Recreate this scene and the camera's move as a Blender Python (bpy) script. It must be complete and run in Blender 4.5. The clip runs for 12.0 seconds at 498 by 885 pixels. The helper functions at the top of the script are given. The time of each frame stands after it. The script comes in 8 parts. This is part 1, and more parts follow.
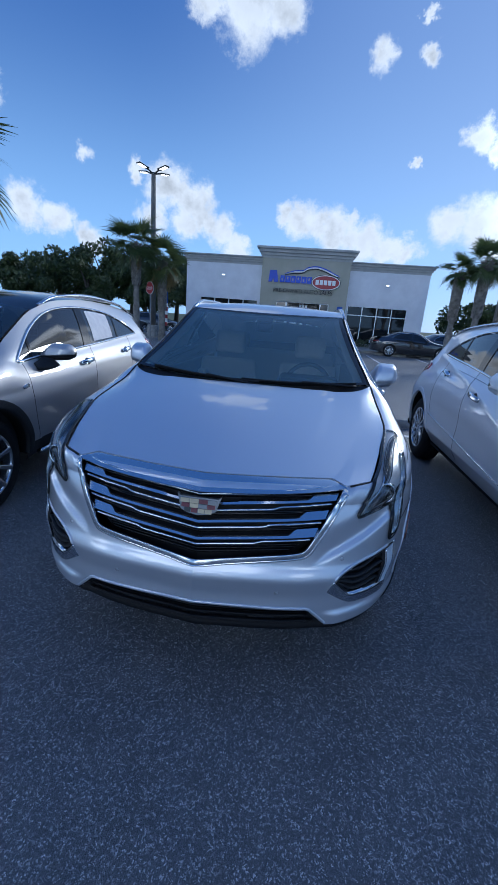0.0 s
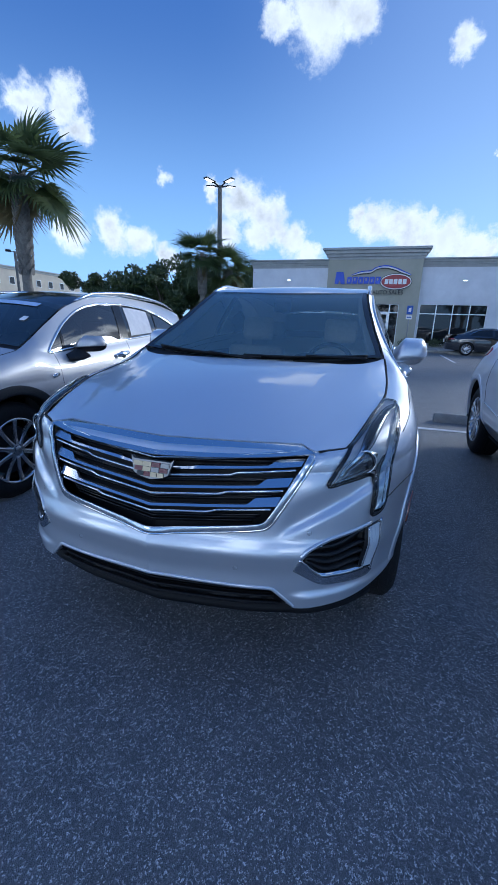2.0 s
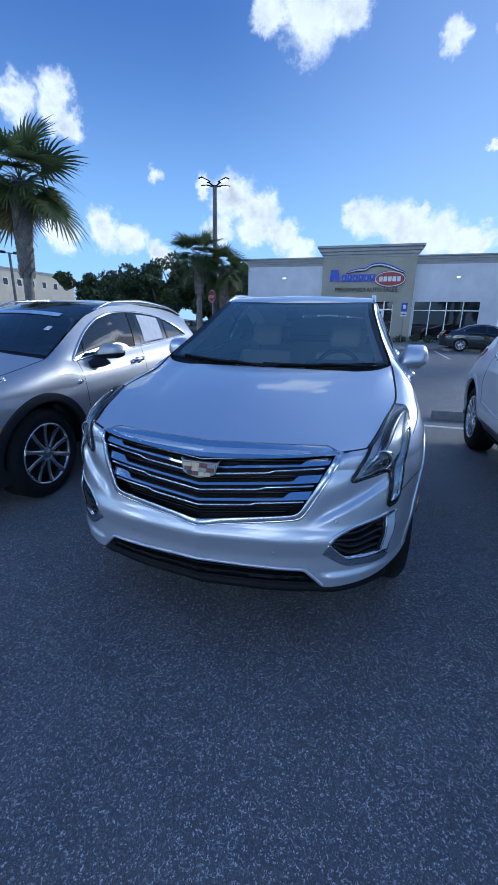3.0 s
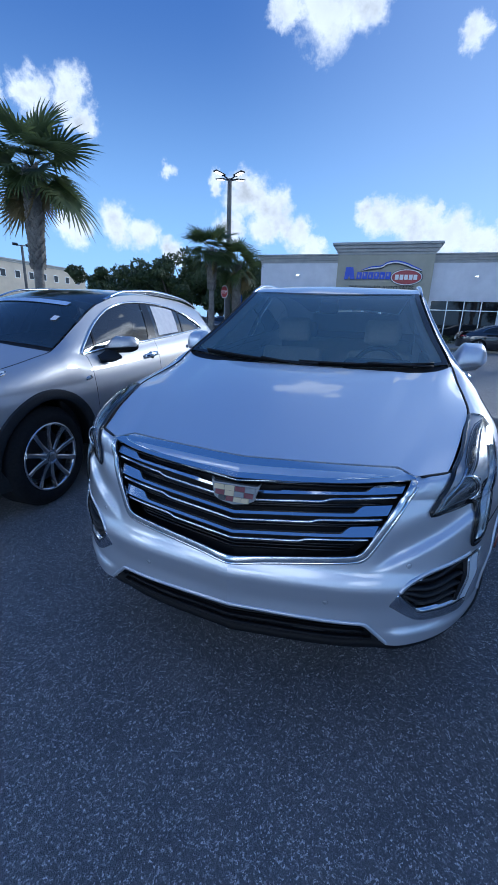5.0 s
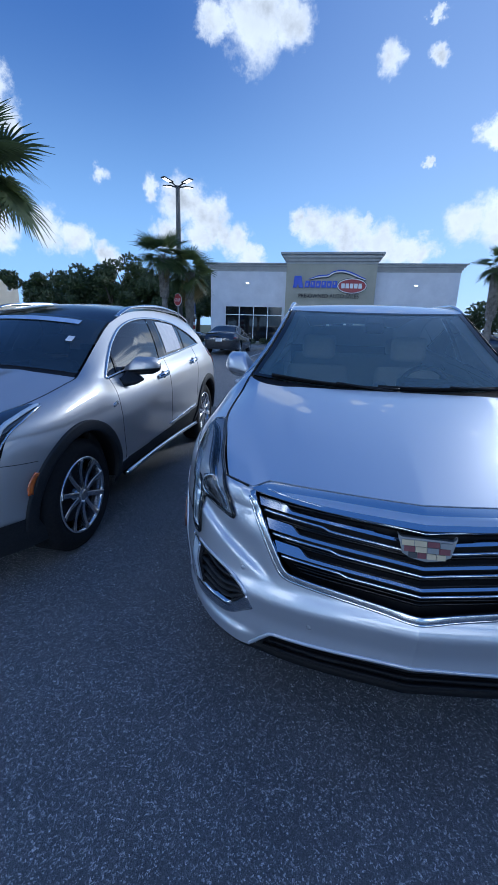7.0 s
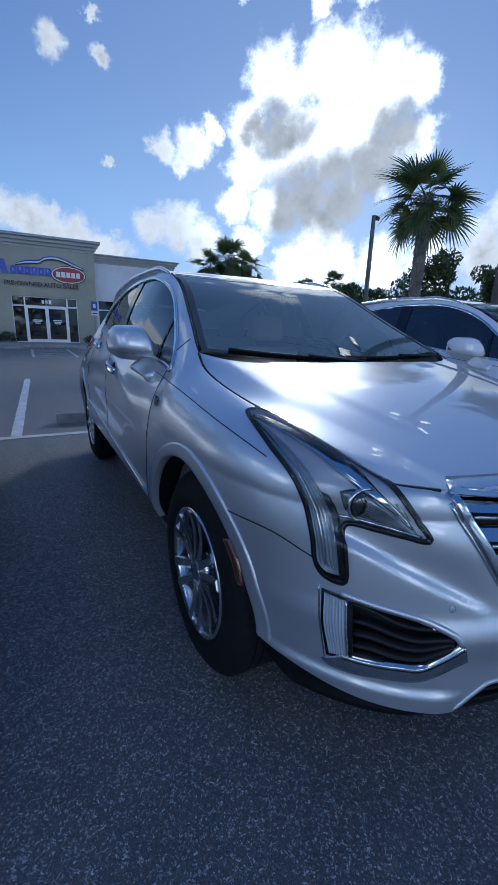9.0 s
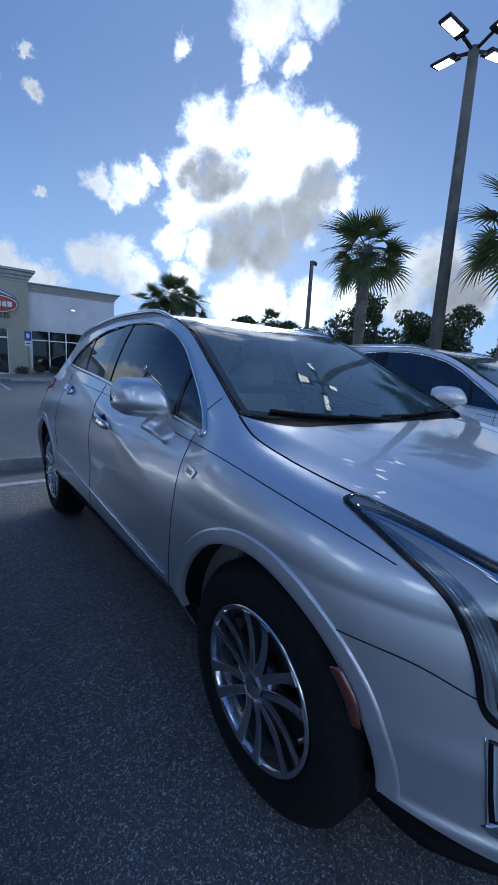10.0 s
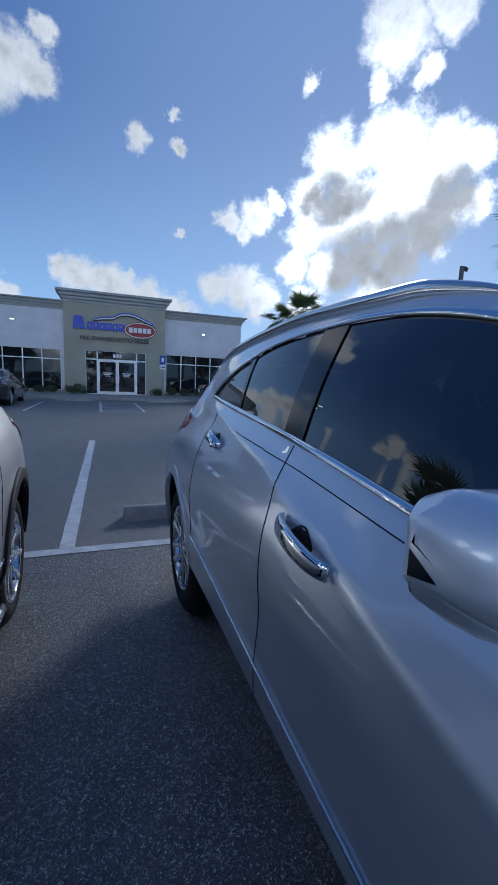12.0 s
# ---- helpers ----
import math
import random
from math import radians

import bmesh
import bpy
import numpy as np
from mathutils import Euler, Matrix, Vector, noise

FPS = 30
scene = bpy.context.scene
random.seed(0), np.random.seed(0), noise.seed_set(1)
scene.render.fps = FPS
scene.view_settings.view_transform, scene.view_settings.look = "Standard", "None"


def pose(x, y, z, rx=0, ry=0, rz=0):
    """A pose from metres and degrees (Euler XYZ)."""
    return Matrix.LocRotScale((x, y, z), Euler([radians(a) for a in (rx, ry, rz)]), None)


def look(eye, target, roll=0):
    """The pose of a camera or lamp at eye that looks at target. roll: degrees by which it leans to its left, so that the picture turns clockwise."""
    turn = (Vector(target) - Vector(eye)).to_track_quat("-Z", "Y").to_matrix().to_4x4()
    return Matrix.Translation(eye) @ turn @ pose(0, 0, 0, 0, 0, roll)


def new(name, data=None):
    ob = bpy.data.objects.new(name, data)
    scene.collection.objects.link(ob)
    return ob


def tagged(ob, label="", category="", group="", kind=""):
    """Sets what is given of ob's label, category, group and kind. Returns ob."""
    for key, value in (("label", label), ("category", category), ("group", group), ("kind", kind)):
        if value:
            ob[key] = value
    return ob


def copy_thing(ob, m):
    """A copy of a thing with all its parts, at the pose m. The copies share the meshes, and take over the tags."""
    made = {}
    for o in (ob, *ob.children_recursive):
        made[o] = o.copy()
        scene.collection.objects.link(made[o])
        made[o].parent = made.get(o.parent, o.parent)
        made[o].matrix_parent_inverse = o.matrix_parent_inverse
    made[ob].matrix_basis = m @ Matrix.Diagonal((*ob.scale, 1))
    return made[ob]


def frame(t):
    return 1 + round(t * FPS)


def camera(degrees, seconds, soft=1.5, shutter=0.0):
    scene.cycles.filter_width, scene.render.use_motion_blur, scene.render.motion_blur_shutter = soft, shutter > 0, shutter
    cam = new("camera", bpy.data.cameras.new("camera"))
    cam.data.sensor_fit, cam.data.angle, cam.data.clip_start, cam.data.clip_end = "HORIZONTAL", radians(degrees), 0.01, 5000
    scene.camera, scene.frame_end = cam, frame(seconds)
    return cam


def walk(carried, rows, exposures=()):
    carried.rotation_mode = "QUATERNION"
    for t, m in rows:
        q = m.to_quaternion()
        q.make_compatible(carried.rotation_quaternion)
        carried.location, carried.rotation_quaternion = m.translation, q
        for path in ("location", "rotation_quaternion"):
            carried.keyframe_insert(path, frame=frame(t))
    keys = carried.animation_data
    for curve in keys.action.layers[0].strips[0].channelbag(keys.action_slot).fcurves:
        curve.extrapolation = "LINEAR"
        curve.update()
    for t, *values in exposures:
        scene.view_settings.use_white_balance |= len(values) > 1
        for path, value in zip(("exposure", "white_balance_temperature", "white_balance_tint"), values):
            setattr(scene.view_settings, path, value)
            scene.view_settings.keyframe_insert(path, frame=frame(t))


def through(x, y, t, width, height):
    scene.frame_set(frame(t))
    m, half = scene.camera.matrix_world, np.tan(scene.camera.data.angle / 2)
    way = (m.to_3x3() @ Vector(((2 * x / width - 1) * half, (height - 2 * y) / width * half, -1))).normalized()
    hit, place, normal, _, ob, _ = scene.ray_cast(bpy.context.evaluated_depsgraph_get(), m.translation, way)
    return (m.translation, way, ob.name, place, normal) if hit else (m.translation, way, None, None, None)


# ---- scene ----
cam = camera(62.8, 12.0)
PATH = [
    (0, (0.32, -1.237, 1.489), (0.101, 0.664, 0.908), 4.4),
    (0.5, (0.251, -1.266, 1.484), (-0.135, 0.616, 0.928), 4.1),
    (1, (0.33, -1.208, 1.467), (-0.28, 0.622, 0.939), 3.7),
    (1.5, (0.535, -1.091, 1.417), (-0.115, 0.726, 0.894), 2.9),
    (2, (0.705, -1.078, 1.315), (0.146, 0.759, 0.753), 1.7),
    (2.5, (0.679, -1.195, 1.351), (0.172, 0.65, 0.77), 1.2),
    (3, (0.62, -1.326, 1.395), (0.082, 0.514, 0.822), 1.0),
    (3.2, (0.579, -1.36, 1.399), (0.008, 0.472, 0.835), 1.0),
    (4.8, (0.438, -1.086, 1.36), (-0.055, 0.766, 0.792), 3.4),
    (5, (0.392, -1.029, 1.355), (-0.178, 0.796, 0.77), 2.0),
    (5.5, (0.331, -0.946, 1.33), (-0.31, 0.847, 0.718), 0.8),
    (6, (0.185, -0.972, 1.351), (-0.435, 0.847, 0.795), 0.8),
    (6.5, (-0.104, -1.046, 1.446), (-0.623, 0.816, 0.932), 1.3),
    (6.7, (-0.191, -1.048, 1.442), (-0.64, 0.829, 0.917), 1.4),
    (8.3, (-1.089, -0.698, 1.306), (-0.655, 1.156, 0.696), 3.2),
    (8.5, (-1.177, -0.632, 1.284), (-0.611, 1.194, 0.694), 2.9),
    (9, (-1.358, -0.317, 1.244), (-0.443, 1.382, 0.716), 2.0),
    (9.5, (-1.479, -0.099, 1.246), (-0.333, 1.474, 0.783), 2.1),
    (10, (-1.575, 0.12, 1.323), (-0.393, 1.692, 0.957), 3.1),
    (10.5, (-1.52, 0.473, 1.348), (-0.515, 2.181, 1.076), 3.5),
    (11, (-1.472, 0.817, 1.358), (-0.617, 2.604, 1.08), 3.6),
    (11.5, (-1.444, 1.165, 1.38), (-0.675, 2.987, 1.078), 3.1),
    (12, (-1.336, 1.544, 1.355), (-0.639, 3.395, 1.056), 2.5),
]
walk(cam, [(t, look(eye, target, roll)) for t, eye, target, roll in PATH], exposures=[(0, 0.42, 5420, 8), (1, 0.51, 5420, 8), (2, 0.63, 5420, 8), (6.7, 0.55, 5420, 8), (8.3, 0.23, 5510, 8), (9, 0.23, 5540, 8), (12, 0.17, 5740, 8)])

# ---------------------------------------------------------------- daylight
SUN_AZ, SUN_EL = radians(37.3), radians(19.6)
SUN_DIR = Vector((math.sin(SUN_AZ) * math.cos(SUN_EL), math.cos(SUN_AZ) * math.cos(SUN_EL), math.sin(SUN_EL)))
scene.view_settings.exposure = 0.0


def heading(az, el):
    """Unit vector from degrees east of north (the way the cars' tails point) and degrees up."""
    a, e = radians(az), radians(el)
    return (math.sin(a) * math.cos(e), math.cos(a) * math.cos(e), math.sin(e))


# cumulus clouds: azimuth, elevation, angular radius (degrees)
CLOUDS_NORTH = [(-10.3, 29.8, 4.6), (-14.5, 29.9, 2.4), (-6.3, 30.0, 3.0), (5.4, 26.5, 2.1), (9.9, 26.0, 1.4), (8.7, 29.3, 0.9), (17.3, 20.2, 2.0),
                (-28.2, 15.8, 1.5), (-18.7, 14.3, 3.5), (-15.2, 12.3, 3.3), (-12.3, 10.2, 2.8), (-22.6, 15.5, 1.6), (-10.0, 9.1, 2.1), (-20.7, 10.9, 2.7),
                (-33.8, 9.6, 2.6), (-30.9, 8.9, 2.6), (-27.9, 7.6, 2.0), (-2.5, 12.4, 3.2), (1.9, 11.0, 3.4), (6.2, 10.0, 3.2), (10.1, 17.5, 0.8),
                (-4.5, 12.8, 1.9), (-0.2, 11.7, 2.7), (4.2, 10.3, 2.7), (8.6, 9.3, 2.7), (3.4, 12.4, 1.5), (11.2, 9.0, 2.4), (-17.0, 13.4, 2.7), (-13.8, 11.0, 2.5), (-11.1, 9.6, 2.2), (-16.6, 10.4, 2.7)]
CLOUDS_WEST = [(-42.8, 21.1, 2.8), (-38.7, 21.3, 2.6), (-37.5, 19.3, 2.3), (-46.7, 21.0, 2.2), (-34.5, 10.6, 2.8), (-39.2, 9.5, 3.0), (-10.5, 7.5, 2.4), (-5.0, 33.1, 1.8)]
CLOUDS_SUN = [(30.4, 26.3, 4.6), (37.2, 27.1, 5.0), (42.8, 24.7, 5.2), (45.9, 21.0, 3.6), (27.1, 22.1, 3.6), (31.9, 20.9, 5.9), (37.6, 20.5, 5.9), (41.9, 18.9, 5.0),
              (27.1, 18.4, 3.6), (30.6, 14.4, 4.6), (36.5, 12.8, 4.6), (20.8, 20.2, 2.5), (22.4, 22.0, 1.8), (19.2, 18.8, 1.6), (25.7, 14.7, 2.8), (18.1, 12.2, 4.0), (21.4, 10.6, 3.5),
              (14.9, 11.9, 2.7), (46.4, 25.3, 2.8), (34.9, 32.1, 2.0), (39.5, 32.9, 1.8), (27.1, 33.0, 1.6), (36.1, 36.4, 4.6), (42.1, 36.8, 3.4), (58.5, 13.1, 4.4), (34.4, 15.9, 4.2), (38.9, 15.4, 3.6)]
CLOUDS_EAST = [(62.6, 9.4, 5.2), (55.1, 9.6, 4.6), (44.1, 8.0, 4.4), (49.8, 8.0, 4.3), (33.7, 8.4, 4.2), (38.2, 8.0, 4.4), (27.1, 10.0, 3.2), (10.5, 9.5, 2.2),
               (70.0, 14.0, 6.0), (98.0, 12.0, 6.0)]
# unseen clouds added behind the camera to throw fill light on the fronts
FILL_CLOUDS = [(-70.0, 18.0, 6.0), (-84.0, 12.0, 8.0), (-112.0, 22.0, 8.0), (-150.0, 16.0, 10.0), (175.0, 24.0, 11.0), (150.0, 12.0, 10.0), (-120.0, 58.0, 9.0),
                 (120.0, 20.0, 8.0), (100.0, 50.0, 9.0), (-130.0, 10.0, 9.0), (-178.0, 8.0, 10.0)]
CLOUDS = CLOUDS_NORTH + CLOUDS_WEST + CLOUDS_SUN + CLOUDS_EAST + FILL_CLOUDS
# dense, backlit hearts of the clouds: azimuth, elevation, angular radius
CORES = [(31.2, 22.2, 2.8), (28.4, 22.5, 1.8), (43.4, 21.2, 2.9), (42.4, 18.2, 3.6), (37.8, 15.4, 4.2), (33.5, 15.0, 3.9), (32.1, 13.3, 2.8), (40.0, 14.6, 3.4), (61.0, 10.0, 3.0)]


def build_world():
    world = bpy.data.worlds.new("sky")
    scene.world = world
    world.use_nodes = True
    nt = world.node_tree
    nt.nodes.clear()
    N, L = nt.nodes.new, nt.links.new
    out, bg = N("ShaderNodeOutputWorld"), N("ShaderNodeBackground")
    sky = N("ShaderNodeTexSky")
    sky.sky_type, sky.sun_disc = "NISHITA", False
    sky.sun_elevation, sky.sun_rotation = SUN_EL, SUN_AZ
    sky.air_density, sky.dust_density, sky.ozone_density = 1.0, 0.6, 2.0
    tc = N("ShaderNodeTexCoord")

    def noise_tex(scale, detail, rough):
        n = N("ShaderNodeTexNoise")
        n.inputs["Scale"].default_value, n.inputs["Detail"].default_value, n.inputs["Roughness"].default_value = scale, detail, rough
        L(tc.outputs["Generated"], n.inputs["Vector"])
        return n

    def math_node(op, a, b=None, c=None, clamp=False):
        n = N("ShaderNodeMath")
        n.operation, n.use_clamp = op, clamp
        for i, v in enumerate((a, b, c)):
            if v is None:
                continue
            if isinstance(v, (int, float)):
                n.inputs[i].default_value = v
            else:
                L(v, n.inputs[i])
        return n.outputs[0]

    # billowing edges: the direction is nudged by noise before it is compared with each puff
    warp = N("ShaderNodeVectorMath")
    warp.operation = "MULTIPLY_ADD"
    wn = noise_tex(16.0, 9.0, 0.66)
    sub = N("ShaderNodeVectorMath")
    sub.operation = "SUBTRACT"
    L(wn.outputs["Color"], sub.inputs[0])
    sub.inputs[1].default_value = (0.5, 0.5, 0.5)
    L(sub.outputs[0], warp.inputs[0])
    warp.inputs[1].default_value = (0.085, 0.085, 0.085)
    slow = noise_tex(5.5, 3.0, 0.55)
    sub2 = N("ShaderNodeVectorMath")
    sub2.operation = "SUBTRACT"
    L(slow.outputs["Color"], sub2.inputs[0])
    sub2.inputs[1].default_value = (0.5, 0.5, 0.5)
    warp0 = N("ShaderNodeVectorMath")
    warp0.operation = "MULTIPLY_ADD"
    L(sub2.outputs[0], warp0.inputs[0])
    warp0.inputs[1].default_value = (0.05, 0.05, 0.05)
    L(tc.outputs["Generated"], warp0.inputs[2])
    L(warp0.outputs[0], warp.inputs[2])

    def puffs(rows, wide=1.0, vec=None):
        acc = None
        for az, el, r in rows:
            d = N("ShaderNodeVectorMath")
            d.operation = "DISTANCE"
            L(vec or warp.outputs[0], d.inputs[0])
            d.inputs[1].default_value = heading(az, el)
            m = N("ShaderNodeMapRange")
            m.interpolation_type = "SMOOTHSTEP"
            L(d.outputs["Value"], m.inputs["Value"])
            k = math.tan(radians(r)) * wide
            m.inputs["From Min"].default_value, m.inputs["From Max"].default_value = k * 1.35, k * 0.05
            acc = m.outputs[0] if acc is None else math_node("MAXIMUM", acc, m.outputs[0])
        return acc

    fine = noise_tex(30.0, 11.0, 0.68).outputs["Fac"]
    mask = puffs(CLOUDS)
    dens = math_node("MULTIPLY_ADD", fine, 1.7, math_node("MULTIPLY_ADD", mask, 1.9, -1.34))
    ramp = N("ShaderNodeMapRange")
    ramp.interpolation_type = "SMOOTHSTEP"
    L(dens, ramp.inputs["Value"])
    ramp.inputs["From Min"].default_value, ramp.inputs["From Max"].default_value = 0.0, 1.15
    # thick hearts lose light, and every cloud billows a little
    bend = noise_tex(7.5, 7.0, 0.58)
    sub3, warp3 = N("ShaderNodeVectorMath"), N("ShaderNodeVectorMath")
    sub3.operation, warp3.operation = "SUBTRACT", "MULTIPLY_ADD"
    L(bend.outputs["Color"], sub3.inputs[0])
    sub3.inputs[1].default_value = (0.5, 0.5, 0.5)
    L(sub3.outputs[0], warp3.inputs[0])
    warp3.inputs[1].default_value = (0.17, 0.17, 0.17)
    L(tc.outputs["Generated"], warp3.inputs[2])
    core = puffs(CORES, 1.45, warp3.outputs[0])
    billow = noise_tex(11.0, 9.0, 0.6).outputs["Fac"]
    deep = N("ShaderNodeMapRange")
    deep.interpolation_type = "SMOOTHSTEP"
    L(math_node("MULTIPLY_ADD", billow, 0.25, core), deep.inputs["Value"])
    deep.inputs["From Min"].default_value, deep.inputs["From Max"].default_value = 0.25, 0.95
    thick = N("ShaderNodeMapRange")
    thick.interpolation_type = "SMOOTHSTEP"
    L(math_node("MULTIPLY_ADD", billow, -0.9, math_node("MULTIPLY", mask, 0.9)), thick.inputs["Value"])
    thick.inputs["From Min"].default_value, thick.inputs["From Max"].default_value = 0.15, 0.75
    upward = N("ShaderNodeVectorMath")
    upward.operation = "ADD"
    L(tc.outputs["Generated"], upward.inputs[0])
    upward.inputs[1].default_value = (0.006, 0.008, 0.022)
    up_n = N("ShaderNodeTexNoise")
    up_n.inputs["Scale"].default_value, up_n.inputs["Detail"].default_value, up_n.inputs["Roughness"].default_value = 11.0, 9.0, 0.6
    L(upward.outputs[0], up_n.inputs["Vector"])
    relief = math_node("MULTIPLY_ADD", math_node("SUBTRACT", up_n.outputs["Fac"], billow), 1.5, 0.03)
    relief = math_node("MULTIPLY", math_node("MAXIMUM", relief, 0.0), math_node("MULTIPLY", mask, mask))
    shade = math_node("MULTIPLY_ADD", thick.outputs[0], 0.22, relief, clamp=True)
    # forward scattering round the veiled sun
    dot = N("ShaderNodeVectorMath")
    dot.operation = "DOT_PRODUCT"
    L(tc.outputs["Generated"], dot.inputs[0])
    dot.inputs[1].default_value = tuple(SUN_DIR)
    glow = N("ShaderNodeMapRange")
    glow.interpolation_type = "SMOOTHSTEP"
    L(dot.outputs["Value"], glow.inputs["Value"])
    glow.inputs["From Min"].default_value, glow.inputs["From Max"].default_value = 0.93, 0.999
    glow.inputs["To Min"].default_value, glow.inputs["To Max"].default_value = 0.0, CLOUD_SUN - CLOUD_SIDE
    # clouds opposite the sun are overbrightened as fill for ground and noses
    front = N("ShaderNodeMapRange")
    front.interpolation_type = "SMOOTHSTEP"
    L(dot.outputs["Value"], front.inputs["Value"])
    front.inputs["From Min"].default_value, front.inputs["From Max"].default_value = 0.35, -0.7
    front.inputs["To Min"].default_value, front.inputs["To Max"].default_value = CLOUD_SIDE, CLOUD_FILL
    lit = math_node("ADD", glow.outputs[0], front.outputs[0])
    bright = math_node("MULTIPLY", lit, math_node("MULTIPLY_ADD", shade, -0.84, 1.0))
    # the thick hearts let little of the sun through
    veil = math_node("MULTIPLY", deep.outputs[0], 0.88)
    dim = math_node("MULTIPLY_ADD", billow, 0.34, 0.10)
    bright = math_node("MULTIPLY_ADD", veil, math_node("SUBTRACT", dim, bright), bright)
    white = N("ShaderNodeVectorMath")
    white.operation = "SCALE"
    white.inputs[0].default_value = (0.97, 0.985, 1.01)
    L(bright, white.inputs["Scale"])
    # a clear, humid blue: haze pales towards the horizon
    sepz = N("ShaderNodeSeparateXYZ")
    L(tc.outputs["Generated"], sepz.inputs[0])
    hz = N("ShaderNodeMapRange")
    hz.interpolation_type = "SMOOTHSTEP"
    L(sepz.outputs["Z"], hz.inputs["Value"])
    hz.inputs["From Min"].default_value, hz.inputs["From Max"].default_value = 0.0, 0.55
    tint = N("ShaderNodeMix")
    tint.data_type = "RGBA"
    L(hz.outputs[0], tint.inputs["Factor"])
    tint.inputs["A"].default_value, tint.inputs["B"].default_value = (*HAZE, 1), (*ZENITH, 1)
    blend = N("ShaderNodeMix")
    blend.data_type = "RGBA"
    blend.inputs["Factor"].default_value = 0.25
    skyg = N("ShaderNodeVectorMath")
    skyg.operation = "SCALE"
    skyg.inputs["Scale"].default_value = SKY_GAIN
    L(sky.outputs[0], skyg.inputs[0])
    L(tint.outputs["Result"], blend.inputs["A"])
    L(skyg.outputs[0], blend.inputs["B"])
    # humid air brightens in a wide ring round the sun
    halo = N("ShaderNodeMapRange")
    halo.interpolation_type = "SMOOTHSTEP"
    L(dot.outputs["Value"], halo.inputs["Value"])
    halo.inputs["From Min"].default_value, halo.inputs["From Max"].default_value = 0.55, 1.0
    halo.inputs["To Min"].default_value, halo.inputs["To Max"].default_value = 0.0, 0.34
    skys = N("ShaderNodeMix")
    skys.data_type = "RGBA"
    L(halo.outputs[0], skys.inputs["Factor"])
    L(blend.outputs["Result"], skys.inputs["A"])
    skys.inputs["B"].default_value = (0.38, 0.51, 0.74, 1)
    mix = N("ShaderNodeMix")
    mix.data_type = "RGBA"
    L(ramp.outputs[0], mix.inputs["Factor"])
    L(skys.outputs["Result"], mix.inputs["A"])
    L(white.outputs[0], mix.inputs["B"])
    L(mix.outputs["Result"], bg.inputs["Color"])
    bg.inputs["Strength"].default_value = 1.0
    L(bg.outputs[0], out.inputs["Surface"])


SKY_GAIN, CLOUD_SIDE, CLOUD_SUN, CLOUD_FILL = 0.05, 0.66, 1.7, 2.8
HAZE, ZENITH = (0.33, 0.55, 0.86), (0.052, 0.130, 0.36)
build_world()
sun = new("sun", bpy.data.lights.new("sun", "SUN"))
sun.data.energy, sun.data.angle, sun.data.color = 1.25, radians(11.0), (1.0, 0.95, 0.88)
sun.matrix_world = look(SUN_DIR * 60, (0, 0, 0))

# ---------------------------------------------------------------- materials
def shader(name, base, rough=0.5, metal=0.0, coat=0.0, spec=0.5, emit=None, glow=0.0):
    m = bpy.data.materials.new(name)
    m.use_nodes = True
    b = m.node_tree.nodes["Principled BSDF"]
    b.inputs["Base Color"].default_value = (*base, 1)
    b.inputs["Roughness"].default_value = rough
    b.inputs["Metallic"].default_value = metal
    b.inputs["Specular IOR Level"].default_value = spec
    b.inputs["Coat Weight"].default_value = coat
    b.inputs["Coat Roughness"].default_value = 0.02
    b.inputs["Coat IOR"].default_value = 1.8
    if emit:
        b.inputs["Emission Color"].default_value = (*emit, 1)
        b.inputs["Emission Strength"].default_value = glow
    return m


def node(m, kind, **values):
    n = m.node_tree.nodes.new("ShaderNode" + kind)
    for k, v in values.items():
        n.inputs[k.replace("_", " ")].default_value = v
    return n


def mottle(m, scale, low, high, detail=5.0, fine=None, bump=0.0, bump_scale=None, rough=None):
    """Colour that wanders between low and high at one size, with a finer grain and relief on top."""
    nt, b = m.node_tree, m.node_tree.nodes["Principled BSDF"]
    co = node(m, "TexCoord")
    big = node(m, "TexNoise", Scale=scale, Detail=detail, Roughness=0.6)
    nt.links.new(co.outputs["Object"], big.inputs["Vector"])
    ramp = node(m, "ValToRGB")
    ramp.color_ramp.elements[0].position, ramp.color_ramp.elements[1].position = 0.32, 0.68
    ramp.color_ramp.elements[0].color, ramp.color_ramp.elements[1].color = (*low, 1), (*high, 1)
    nt.links.new(big.outputs["Fac"], ramp.inputs["Fac"])
    col = ramp.outputs["Color"]
    small = node(m, "TexNoise", Scale=bump_scale or scale * 14, Detail=4.0, Roughness=0.6)
    nt.links.new(co.outputs["Object"], small.inputs["Vector"])
    if fine:
        mix = node(m, "Mix")
        mix.data_type, mix.blend_type = "RGBA", "OVERLAY"
        mix.inputs["Factor"].default_value = fine
        nt.links.new(col, mix.inputs["A"])
        nt.links.new(small.outputs["Fac"], mix.inputs["B"])
        col = mix.outputs["Result"]
    nt.links.new(col, b.inputs["Base Color"])
    if bump:
        bp = node(m, "Bump", Strength=bump, Distance=0.02)
        nt.links.new(small.outputs["Fac"], bp.inputs["Height"])
        nt.links.new(bp.outputs["Normal"], b.inputs["Normal"])
    if rough:
        mr = node(m, "MapRange", To_Min=rough[0], To_Max=rough[1])
        nt.links.new(big.outputs["Fac"], mr.inputs["Value"])
        nt.links.new(mr.outputs[0], b.inputs["Roughness"])
    return m


